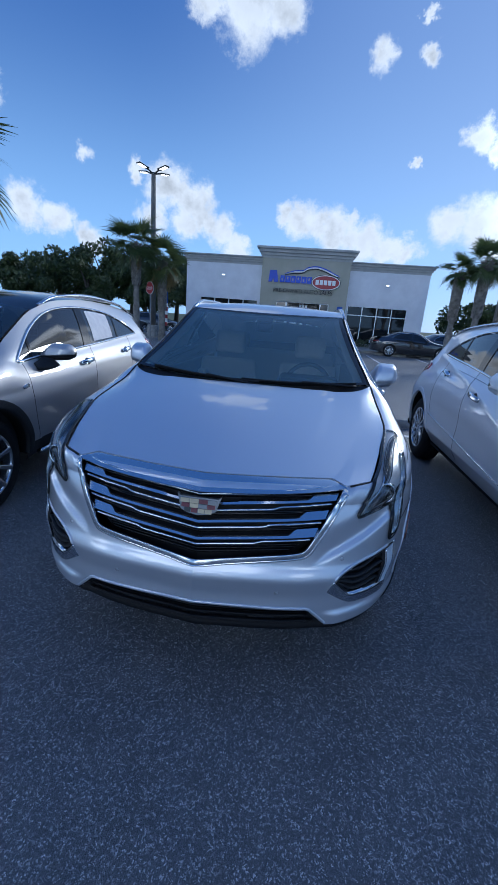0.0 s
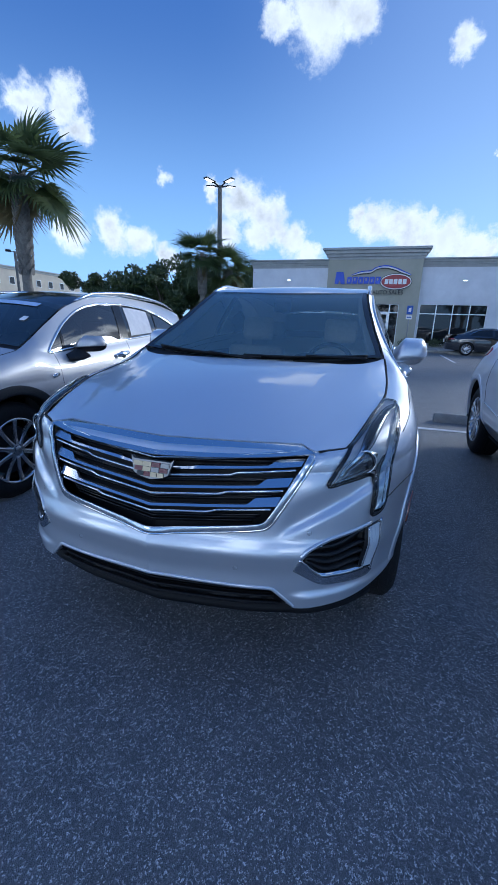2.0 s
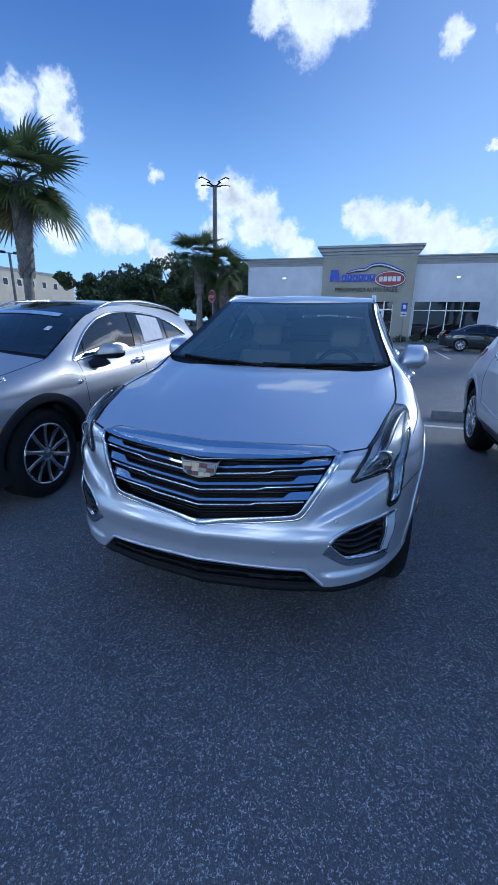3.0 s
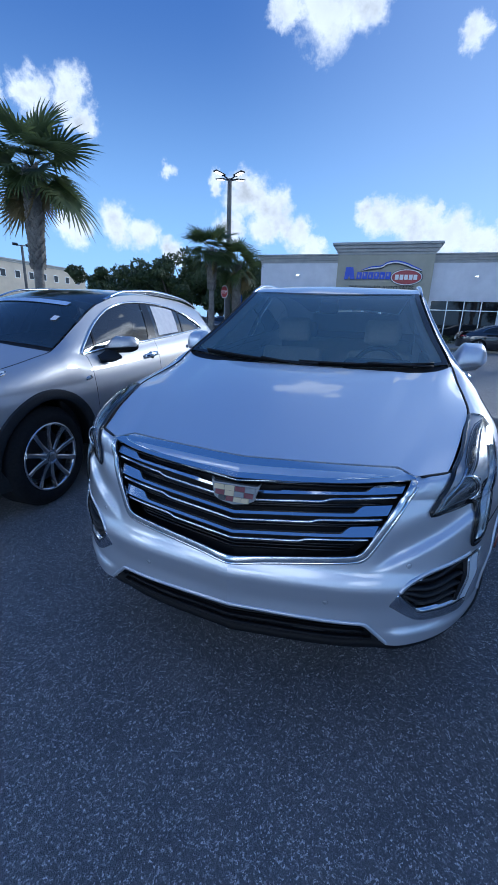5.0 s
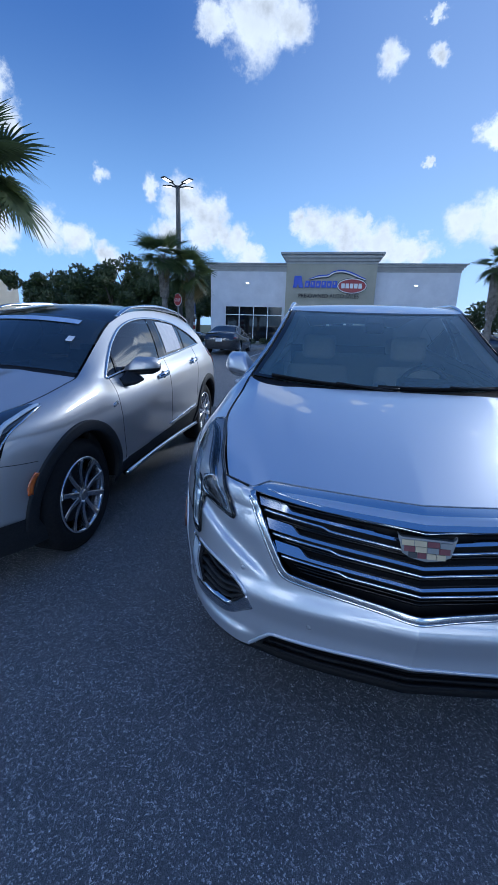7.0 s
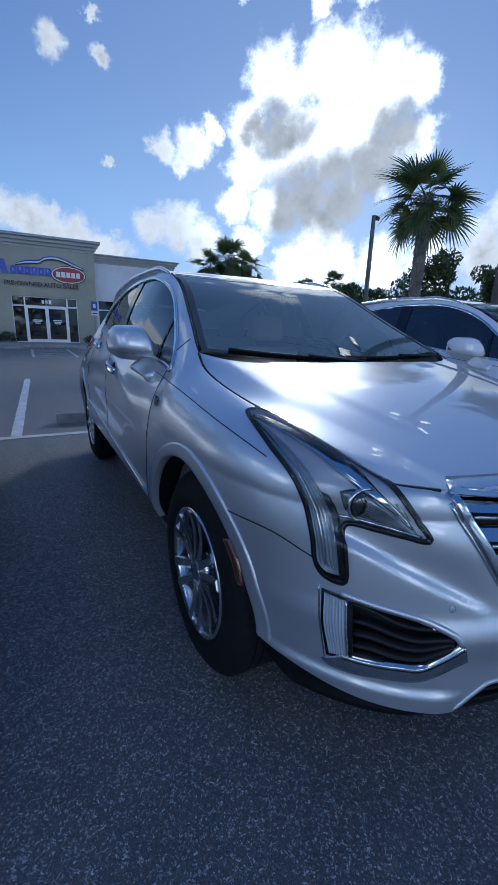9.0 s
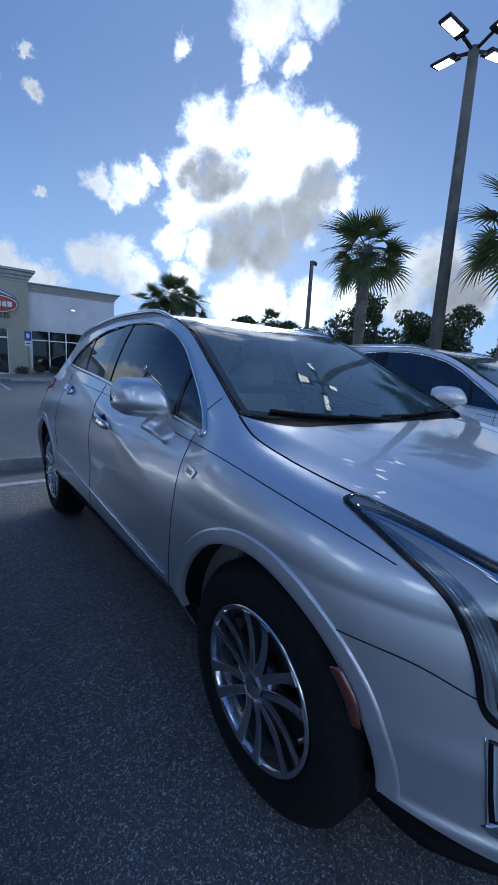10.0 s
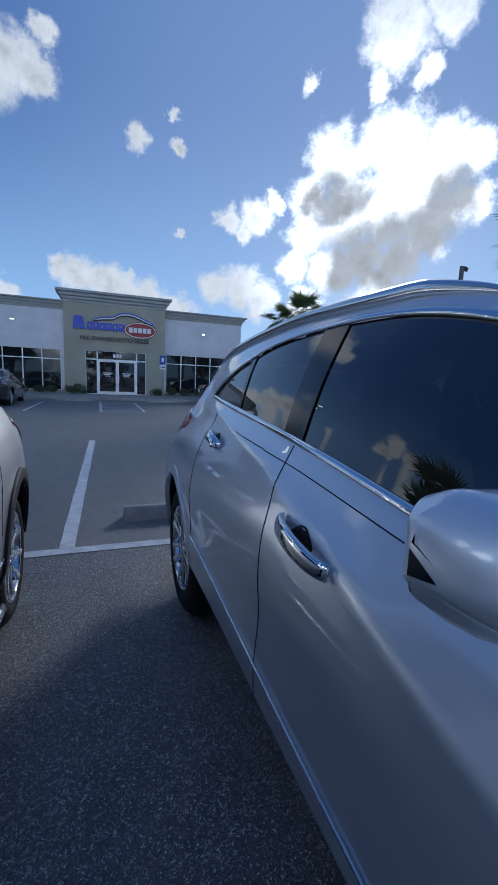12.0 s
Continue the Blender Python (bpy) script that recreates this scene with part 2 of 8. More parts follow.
def glass(name, tint, gloss_ior=1.5, haze=0.0, sky_glare=0.0):
    """A thin pane: tinted see-through with a Fresnel mirror on top."""
    m = bpy.data.materials.new(name)
    m.use_nodes = True
    nt = m.node_tree
    nt.nodes.clear()
    out, mix, tr, gl = (nt.nodes.new("ShaderNode" + k) for k in ("OutputMaterial", "MixShader", "BsdfTransparent", "BsdfGlossy"))
    fr = nt.nodes.new("ShaderNodeFresnel")
    fr.inputs["IOR"].default_value = gloss_ior
    tr.inputs["Color"].default_value = (*tint, 1)
    gl.inputs["Roughness"].default_value = 0.0 + haze
    gl.inputs["Color"].default_value = (1, 1, 1, 1)
    nt.links.new(fr.outputs[0], mix.inputs[0])
    nt.links.new(tr.outputs[0], mix.inputs[1])
    nt.links.new(gl.outputs[0], mix.inputs[2])
    top = mix
    # teal diffuse layer paints a hazy veiling reflection over the pane
    if sky_glare:
        glare_bsdf, mix2 = nt.nodes.new("ShaderNodeBsdfDiffuse"), nt.nodes.new("ShaderNodeMixShader")
        glare_bsdf.inputs["Color"].default_value = (0.38, 0.66, 0.72, 1)
        mix2.inputs[0].default_value = sky_glare
        nt.links.new(mix.outputs[0], mix2.inputs[1])
        nt.links.new(glare_bsdf.outputs[0], mix2.inputs[2])
        top = mix2
    nt.links.new(top.outputs[0], out.inputs["Surface"])
    return m


# ---------------------------------------------------------------- shaping tools
def thing(name, at=(0, 0, 0), turn=0.0, label="", category="", group="", kind=""):
    ob = new(name)
    ob.empty_display_size = 0.2
    ob.matrix_basis = pose(*at, 0, 0, turn)
    return tagged(ob, label, category, group, kind)


def mesh(name, verts, faces, material, parent=None, label="", smooth=True):
    me = bpy.data.meshes.new(name)
    me.from_pydata([tuple(map(float, v)) for v in verts], [], faces)
    me.materials.append(material)
    if smooth:
        me.polygons.foreach_set("use_smooth", [True] * len(me.polygons))
    me.update()
    ob = new(name, me)
    ob.parent = parent
    return tagged(ob, label)


def part(name, bm, material, parent, label="", smooth=False):
    me = bpy.data.meshes.new(name)
    bm.normal_update()
    bm.to_mesh(me)
    bm.free()
    me.materials.append(material)
    if smooth:
        me.polygons.foreach_set("use_smooth", [True] * len(me.polygons))
    ob = new(name, me)
    ob.parent = parent
    return tagged(ob, label)


def sharpen(ob, degrees=35):
    me = ob.data
    me.polygons.foreach_set("use_smooth", [True] * len(me.polygons))
    me.set_sharp_from_angle(angle=radians(degrees))
    return ob


def block(size, at=(0, 0, 0), bevel=0.0, segments=2, rot=None, bm=None):
    """A bevelled block, centred at `at`."""
    b = bmesh.new()
    bmesh.ops.create_cube(b, size=1.0)
    bmesh.ops.scale(b, vec=size, verts=b.verts)
    if bevel:
        bmesh.ops.bevel(b, geom=list(b.edges), offset=bevel, segments=segments, affect="EDGES", profile=0.6)
    m = Matrix.Translation(at)
    if rot:
        m = m @ Euler([radians(a) for a in rot]).to_matrix().to_4x4()
    bmesh.ops.transform(b, matrix=m, verts=b.verts)
    if bm is None:
        return b
    tmp = bpy.data.meshes.new("tmp")
    b.to_mesh(tmp)
    b.free()
    bm.from_mesh(tmp)
    bpy.data.meshes.remove(tmp)
    return bm


def cyl(r1, r2, depth, at=(0, 0, 0), rot=None, seg=24, bevel=0.0):
    b = bmesh.new()
    bmesh.ops.create_cone(b, cap_ends=True, segments=seg, radius1=r1, radius2=r2, depth=depth)
    if bevel:
        es = [e for e in b.edges if abs(e.verts[0].co.z - e.verts[1].co.z) < 1e-6]
        bmesh.ops.bevel(b, geom=es, offset=bevel, segments=2, affect="EDGES")
    m = Matrix.Translation(at)
    if rot:
        m = m @ Euler([radians(a) for a in rot]).to_matrix().to_4x4()
    bmesh.ops.transform(b, matrix=m, verts=b.verts)
    return b


def grid_faces(rows, cols, close_u=False, close_v=False):
    f = []
    for i in range(rows if close_u else rows - 1):
        for j in range(cols if close_v else cols - 1):
            a, b = i * cols + j, i * cols + (j + 1) % cols
            c, d = ((i + 1) % rows) * cols + (j + 1) % cols, ((i + 1) % rows) * cols + j
            f.append((a, b, c, d))
    return f


def curve(keys):
    """A smooth function through (t, value) keys."""
    t = np.array([k[0] for k in keys], float)
    v = np.array([k[1] for k in keys], float)
    d = np.diff(v) / np.diff(t)
    m = np.zeros(len(t))
    m[0], m[-1] = d[0], d[-1]
    for i in range(1, len(t) - 1):
        if d[i - 1] * d[i] > 0:
            w1, w2 = 2 * (t[i + 1] - t[i]) + t[i] - t[i - 1], t[i + 1] - t[i] + 2 * (t[i] - t[i - 1])
            m[i] = (w1 + w2) / (w1 / d[i - 1] + w2 / d[i])

    def at(x):
        x = np.clip(np.asarray(x, float), t[0], t[-1])
        i = np.clip(np.searchsorted(t, x) - 1, 0, len(t) - 2)
        h = t[i + 1] - t[i]
        s = (x - t[i]) / h
        return (v[i] * (1 + 2 * s) * (1 - s) ** 2 + m[i] * h * s * (1 - s) ** 2 + v[i + 1] * s * s * (3 - 2 * s) + m[i + 1] * h * s * s * (s - 1))

    return at


def smooth_line(pts, n, closed=False):
    """n points, evenly spaced along a smooth line through pts (centripetal-like Catmull-Rom)."""
    P = [np.array(p, float) for p in pts]
    Q = [P[-1]] + P + [P[0], P[1]] if closed else [2 * P[0] - P[1]] + P + [2 * P[-1] - P[-2]]
    out = []
    for i in range(1, len(Q) - 2):
        for s in np.linspace(0, 1, 12, endpoint=False):
            a, b, c, d = Q[i - 1], Q[i], Q[i + 1], Q[i + 2]
            out.append(0.5 * (2 * b + (c - a) * s + (2 * a - 5 * b + 4 * c - d) * s * s + (3 * b - a - 3 * c + d) * s ** 3))
    if not closed:
        out.append(P[-1])
    else:
        out.append(out[0])
    return even(out, n + 1 if closed else n)[: n if closed else None]


def even(pts, n):
    P = np.array(pts, float)
    d = np.concatenate([[0], np.cumsum(np.linalg.norm(np.diff(P, axis=0), axis=1))])
    s = np.linspace(0, d[-1], n)
    return np.stack([np.interp(s, d, P[:, k]) for k in range(P.shape[1])], 1)


def sweep(pts, half_w, half_h, normals=None, closed=False, sides=8, power=2.0):
    """Verts and faces of a bar of rounded section along pts; normals point out of the surface it lies on."""
    P = np.array(pts, float)
    n = len(P)
    T = np.gradient(P, axis=0)
    if closed:
        T = np.roll(P, -1, 0) - np.roll(P, 1, 0)
    T /= np.linalg.norm(T, axis=1)[:, None] + 1e-12
    Nn = np.array(normals, float) if normals is not None else np.tile([0.0, 0.0, 1.0], (n, 1))
    if Nn.ndim == 1:
        Nn = np.tile(Nn, (n, 1))
    B = np.cross(T, Nn)
    B /= np.linalg.norm(B, axis=1)[:, None] + 1e-12
    U = np.cross(B, T)
    a = np.linspace(0, 2 * np.pi, sides, endpoint=False) + np.pi / sides
    ca, sa = np.cos(a), np.sin(a)
    ca, sa = np.sign(ca) * np.abs(ca) ** (2 / power), np.sign(sa) * np.abs(sa) ** (2 / power)
    hw = np.broadcast_to(np.asarray(half_w, float), (n,))
    hh = np.broadcast_to(np.asarray(half_h, float), (n,))
    V = P[:, None, :] + B[:, None, :] * (ca[None, :, None] * hw[:, None, None]) + U[:, None, :] * (sa[None, :, None] * hh[:, None, None])
    F = grid_faces(n, sides, close_u=closed, close_v=True)
    V = V.reshape(-1, 3)
    if not closed:
        F += [tuple(range(sides))[::-1], tuple(range((n - 1) * sides, n * sides))]
    return V, F


def lathe(profile, seg, axis_x=True):
    """Turn (radius, along) profile round the x axis."""
    P = np.array(profile, float)
    a = np.linspace(0, 2 * np.pi, seg, endpoint=False)
    V = np.stack([np.broadcast_to(P[:, 1][None, :], (seg, len(P))), P[:, 0][None, :] * np.cos(a)[:, None], P[:, 0][None, :] * np.sin(a)[:, None]], 2)
    return V.reshape(-1, 3), grid_faces(seg, len(P), close_u=True)


def joined(*sets):
    V, F, o = [], [], 0
    for v, f in sets:
        V.extend(np.asarray(v).tolist())
        F.extend([tuple(i + o for i in t) for t in f])
        o += len(v)
    return V, F


def face_out(ob, centre):
    """Turn every face of a part so that it looks away from the centre."""
    me = ob.data
    c = Vector(centre)
    n = len(me.polygons)
    if sum(1 for p in me.polygons if (p.center - c).dot(p.normal) < 0) > n / 2:
        me.flip_normals()
    return ob

# ---------------------------------------------------------------- car bodies
from mathutils.bvhtree import BVHTree


class Body:
    """The skin of a car: nose at y = 0, tail towards +y, wheels on z = 0. Every station runs from the sill up to the rail
    (hood edge, windscreen pillar, roof edge)."""

    def __init__(self, spec):
        self.k = spec
        g = spec
        self.F, self.R, self.w = curve(g["nose"]), curve(g["tail"]), curve(g["width"])
        self.plan, self.rise = curve(g["plan"]), curve(g["rise"])
        self.rx, self.rz = curve(g["rail_x"]), curve(g["rail_z"])
        self.low, self.belt = curve(g["low"]), curve(g["belt"])
        self.yf, self.yr = g["axle_f"], g["arc_r"]

    def lift(self, y, z):
        return z - self.rise(y) * np.clip((z - 0.45) / 0.5, 0, 1)

    def side_x(self, y, z):
        taper = self.k.get("taper", 0.05) * np.clip((y - 2.5) / 1.55, 0, 1) ** 1.5 * np.clip((z - 0.8) / 0.35, 0, 1)
        tuck = self.k.get("tuck", 0.06) * np.clip((0.47 - z) / 0.2, 0, 1) * np.clip((y - 1.25) / 0.2, 0, 1) * np.clip((3.6 - y) / 0.2, 0, 1)
        return self.w(self.lift(y, z)) * self.plan(y) * (1 - taper) - tuck

    def ring(self, s, z):
        """Plan position at station s (0 nose centre, 1 front axle, 2 rear quarter, 3 tail centre) and height z."""
        n1, n2 = self.k["front_n"]
        if s <= 1:
            a = s * math.pi / 2
            W, Fz = float(self.side_x(self.yf, z)), float(self.F(z))
            x = W * math.sin(a) ** (2 / n2)
            y = self.yf - (self.yf - Fz) * max(math.cos(a), 0) ** (2 / n1)
            return x, y + self.k["prow"] * (min(x, 0.5) - 0.25) * (1 if s < 0.999 else 0) * max(0.0, 1 - x / 0.8)
        if s <= 2:
            y = self.yf + (self.yr - self.yf) * (s - 1)
            return float(self.side_x(y, z)), y
        a = (s - 2) * math.pi / 2
        m1, m2 = self.k["rear_n"]
        W = float(self.side_x(self.yr, z))
        return W * max(math.cos(a), 0) ** (2 / m2), self.yr + (float(self.R(z)) - self.yr) * math.sin(a) ** (2 / m1)

    def stations(self, nf, ns, nr):
        t = np.linspace(0, 1, nf + 1)
        front = np.arcsin(np.clip(np.linspace(0, 1, nf + 1), 0, 1) ** (self.k["front_n"][1] / 2 * 0.8)) / (math.pi / 2)
        front = 0.5 * front + 0.5 * t
        return np.concatenate([front[:-1], np.linspace(1, 2, ns + 1)[:-1], np.linspace(2, 3, nr + 1)])

    def rail(self, s, x, y):
        gx = self.k["grille_x"]
        if s <= 2:
            if s < 1 and x < gx:
                zt = float(self.rz(self.k["rail_x"][0][0]))
                a, b = self.ring(s, zt)
                return a, b, zt
            return float(self.rx(y)), y, float(self.rz(y))
        a = s - 2
        y0, yt = self.yr, self.k["roof_end"]
        yy = y0 + (yt - y0) * min(1.0, a * 1.6)
        fade = 1.0 if a < 0.5 else max(0.0, 1 - ((a - 0.5) / 0.5) ** 2) ** 0.5
        return float(self.rx(yy)) * fade, yy + 0.05 * (1 - fade), float(self.rz(yy)) + 0.03 * (1 - fade)

    def station(self, s, nl, nu):
        zs0 = self.k["shoulder"]
        x0, y0 = self.ring(s, zs0)
        zs = zs0 + float(self.rise(y0)) * (1.0 if s > 1 else 0.0)
        xr, yr, zr = self.rail(s, *self.ring(s, 0.9))
        zs = min(zs, zr - 0.03)
        pts = []
        for z in np.linspace(float(self.low(y0)), zs, nl):
            x, y = self.ring(s, z)
            pts.append((x, y, z))
        xs, ys, _ = pts[-1]
        kb = float(np.clip((y0 - self.k["pillar"][0]) / (self.k["pillar"][1] - self.k["pillar"][0]), 0, 1))
        kb = kb * kb * (3 - 2 * kb)
        zb = float(self.belt(y0))
        if s <= 2:
            xb = float(self.side_x(y0, zb))
        for i in range(1, nu + 1):
            t = i / nu
            q = math.sin(t * math.pi / 2)
            c = math.cos(t * math.pi / 2)
            e = (xr + (xs - xr) * c, yr + (ys - yr) * c, zs + (zr - zs) * q)
            if s <= 2 and kb > 0:
                z = zs + (zr - zs) * t
                if z < zb:
                    x = float(self.side_x(y0, z))
                else:
                    u = (z - zb) / max(1e-6, zr - zb)
                    x = xb + (xr - xb) * u + self.k["bulge"] * math.sin(math.pi * u) * (1 - 0.3 * u)
                b = (x, y0, z)
            elif s > 2:
                f = t ** 1.1
                b = (xs + (xr - xs) * f, ys + (yr - ys) * f, zs + (zr - zs) * t)
            else:
                b = e
            k = kb if s <= 2 else 1.0
            pts.append(tuple(e[j] * (1 - k) + b[j] * k for j in range(3)))
        return pts

    def skin(self, nf=80, ns=170, nr=22, nl=56, nu=36):
        st = self.stations(nf, ns, nr)
        self.grid = np.array([self.station(float(s), nl, nu) for s in st])
        V = self.grid.reshape(-1, 3)
        if "sculpt" in self.k:
            V = self.k["sculpt"](V)
        F = grid_faces(len(st), nl + nu)
        M = V * np.array([-1, 1, 1])
        o = len(V)
        allF = F + [tuple(i + o for i in reversed(f)) for f in F]
        self.tree = BVHTree.FromPolygons([Vector(v) for v in np.concatenate([V, M])], allF)
        return V, F

    def on_side(self, y, z, side=1, out=0.0):
        hit, n, _, _ = self.tree.ray_cast(Vector((2.0 * side, y, z)), Vector((-side, 0, 0)))
        if hit is None:
            return np.array([side * float(self.side_x(y, z)), y, z]), np.array([side, 0.0, 0.0])
        n = n if n.x * side > 0 else -n
        return np.array(hit + n * out), np.array(n)

    def on_front(self, x, z, out=0.0):
        hit, n, _, _ = self.tree.ray_cast(Vector((x, -1.0, z)), Vector((0, 1, 0)))
        if hit is None:
            hit, n, _, _ = self.tree.find_nearest(Vector((x, 0.2, z)))
        n = n if n.y < 0 else -n
        return np.array(hit + n * out), np.array(n)

    def snap(self, p, out=0.0):
        hit, n, _, _ = self.tree.find_nearest(Vector(p))
        c = Vector((0, 2.2, 0.75))
        if (hit - c).dot(n) < 0:
            n = -n
        return np.array(hit + n * out), np.array(n)


def cut_arches(V, F, arches):
    """Round wheel openings: vertices close to the circle slide onto it, faces inside it go."""
    V = V.copy()
    for cy, cz, r in arches:
        d = np.hypot(V[:, 1] - cy, V[:, 2] - cz)
        near = (np.abs(d - r) < 0.016) & (V[:, 0] > 0.4)
        V[near, 1] = cy + (V[near, 1] - cy) * r / d[near]
        V[near, 2] = cz + (V[near, 2] - cz) * r / d[near]
    keep = []
    for f in F:
        c = V[list(f)].mean(0)
        if all(math.hypot(c[1] - cy, c[2] - cz) > r - 0.001 or c[0] < 0.4 for cy, cz, r in arches):
            keep.append(f)
    return V, keep


def pick(V, F, test):
    """The faces that pass the test, with their own verts."""
    used, out, verts = {}, [], []
    for f in F:
        if test(V[list(f)].mean(0)):
            g = []
            for i in f:
                if i not in used:
                    used[i] = len(verts)
                    verts.append(V[i])
                g.append(used[i])
            out.append(tuple(g))
    return np.array(verts) if verts else np.zeros((0, 3)), out


def both(V, F):
    """The set and its mirror image across x = 0."""
    V = np.asarray(V, float)
    return joined((V, F), (V * [-1, 1, 1], [tuple(reversed(f)) for f in F]))


def flip(V, F):
    return np.asarray(V, float) * [-1, 1, 1], [tuple(reversed(f)) for f in F]


def cross_patch(body, ys, bow, crown, inset=0.0, nx=33, peak=2.0, lift=0.0):
    """A panel that spans the car between its rails over the stretch ys; bow and crown are functions of y."""
    V = []
    for y in ys:
        xr, zr = float(body.rx(y)) - inset, float(body.rz(y))
        for t in np.linspace(-1, 1, nx):
            k = 1 - abs(t) ** peak
            V.append((xr * t, y - float(bow(y)) * k, zr + float(crown(y)) * k + lift))
    return np.array(V), grid_faces(len(ys), nx)


def ruled(a, b, n, m, place, out=0.004, skirt=0.012):
    """A panel between two edge lines, laid on the body by place(p, out), with a turned-in rim."""
    A, B = smooth_line(a, n) if len(a) > 2 else even(a, n), smooth_line(b, n) if len(b) > 2 else even(b, n)
    V = []
    for i in range(n):
        for j in range(m):
            p = A[i] + (B[i] - A[i]) * j / (m - 1)
            edge = i in (0, n - 1) or j in (0, m - 1)
            V.append(place(p, out))
    rim = [i * m for i in range(n)] + [(n - 1) * m + j for j in range(1, m)] + [i * m + m - 1 for i in range(n - 2, -1, -1)] + [j for j in range(m - 2, 0, -1)]
    F = grid_faces(n, m)
    o = len(V)
    for r in rim:
        i, j = divmod(r, m)
        p = A[i] + (B[i] - A[i]) * j / (m - 1)
        V.append(place(p, out - skirt))
    k = len(rim)
    F += [(rim[i], rim[(i + 1) % k], o + (i + 1) % k, o + i) for i in range(k)]
    return np.array(V), F


def strip(body, pts, half_w, half_h, out=0.0, n=40, closed=False, power=2.0, sides=8, place=None, raw=False):
    """A bar laid along a line on the body."""
    L = np.array(pts, float) if raw else (smooth_line(pts, n, closed) if len(pts) > 2 else even(pts, n))
    P, Nn = zip(*[(place or body.snap)(p, out) for p in L])
    return sweep(P, half_w, half_h, Nn, closed=closed, sides=sides, power=power)

SUV = dict(
    axle_f=0.96, axle_r=3.817, arc_r=4.05, grille_x=0.536, roof_end=4.42, prow=0.10, shoulder=0.84, bulge=0.018, tuck=0.10, taper=0.10,
    front_n=(2.12, 3.35), rear_n=(2.2, 2.6), pillar=(1.16, 1.48),
    nose=[(0.2, 0.11), (0.30, 0.080), (0.36, 0.068), (0.42, 0.066), (0.48, 0.069), (0.535, 0.060), (0.560, 0.056), (0.585, 0.064), (0.615, 0.080), (0.70, 0.096), (0.80, 0.120), (0.86, 0.148), (0.905, 0.19), (1.0, 0.25)],
    tail=[(0.2, 4.66), (0.5, 4.80), (0.8, 4.81), (1.0, 4.78), (1.2, 4.70)],
    width=[(0.2, 0.865), (0.30, 0.90), (0.45, 0.925), (0.60, 0.938), (0.75, 0.940), (0.86, 0.926), (0.94, 0.900), (0.975, 0.884), (1.02, 0.856), (1.07, 0.826), (1.15, 0.775), (1.25, 0.71)],
    plan=[(0.9, 0.985), (1.5, 0.995), (2.4, 1.0), (3.6, 1.0), (4.05, 0.985)],
    rise=[(0.9, 0.0), (1.37, 0.0), (2.46, 0.055), (3.2, 0.072), (4.05, 0.085)],
    rail_x=[(0.238, 0.536), (0.31, 0.638), (0.42, 0.682), (0.567, 0.711), (0.723, 0.742), (0.85, 0.755), (1.0, 0.758), (1.18, 0.753), (1.3, 0.738), (1.6, 0.672), (2.0, 0.600), (2.4, 0.582), (3.0, 0.575), (3.8, 0.555), (4.42, 0.52)],
    rail_z=[(0.238, 0.905), (0.31, 0.913), (0.42, 0.945), (0.567, 0.980), (0.723, 1.012), (1.0, 1.055), (1.18, 1.092), (1.3, 1.150), (1.6, 1.298), (2.0, 1.502), (2.2, 1.565), (2.4, 1.590), (2.9, 1.597), (3.5, 1.565), (4.0, 1.51), (4.42, 1.44)],
    low=[(0.0, 0.345), (0.30, 0.36), (0.55, 0.395), (0.8, 0.36), (1.4, 0.30), (3.4, 0.32), (4.3, 0.30), (4.8, 0.36)],
    belt=[(0.9, 1.02), (1.37, 1.068), (2.46, 1.18), (3.1, 1.222), (4.05, 1.275)],
)


def step(v, a, b):
    """Smooth rise from 0 at a to 1 at b."""
    t = np.clip((v - a) / (b - a), 0, 1)
    return t * t * (3 - 2 * t)


def suv_sculpt(V):
    """Pressed lines of the SUV: the shelf under each headlamp, the lip along the lower bumper, the shoulder crease."""
    V = V.copy()
    x, y, z = V[:, 0].copy(), V[:, 1].copy(), V[:, 2].copy()
    d = z - np.interp(x, [0.40, 0.482, 0.585, 0.712, 0.80], [0.585, 0.625, 0.678, 0.746, 0.79])
    k = 0.018 * step(d, 0, 0.026) * (1 - step(d, 0.03, 0.14)) * step(x, 0.43, 0.52) * step(-x, -0.79, -0.72) * step(-y, -0.7, -0.5)
    V[:, 1] += 0.85 * k
    V[:, 0] -= 0.45 * k
    k = 0.015 * step(-z, -0.420, -0.398) * step(x, 0.47, 0.56) * step(-y, -0.62, -0.45)
    V[:, 1] -= 0.8 * k
    V[:, 0] += 0.4 * k
    d = z - np.interp(y, [1.3, 1.5, 1.75, 2.0, 2.27, 2.73, 3.38, 3.7, 4.1], [0.78, 0.82, 0.875, 0.945, 1.019, 1.10, 1.174, 1.205, 1.23])
    k = 0.012 * np.exp(-np.abs(d / 0.030) ** 1.5) * step(y, 1.5, 2.1) * (y < 4.05) * (x > 0.6)
    k -= 0.012 * np.exp(-((z - 0.72 - 0.06 * (y - 2.4)) / 0.12) ** 2) * step(y, 1.45, 2.0) * step(-y, -3.5, -3.1) * (x > 0.6)
    V[:, 0] += k
    return V


SUV["sculpt"] = suv_sculpt
SCREEN_BOW = curve([(1.30, 0.115), (1.7, 0.085), (2.1, 0.03), (2.5, 0.0)])
SCREEN_CROWN = curve([(1.30, -0.038), (1.7, -0.015), (2.1, -0.008), (2.5, 0.02), (3.0, 0.035), (4.42, 0.045)])
HOOD_FRONT, HOOD_BACK = 0.31, 1.30


def hood_front(x):
    """The leading edge of the hood over the grille: a shallow prow."""
    x = abs(x)
    return 0.183 + 0.119 * x + 0.193 * x * x, 0.921 - 0.018 * x * x


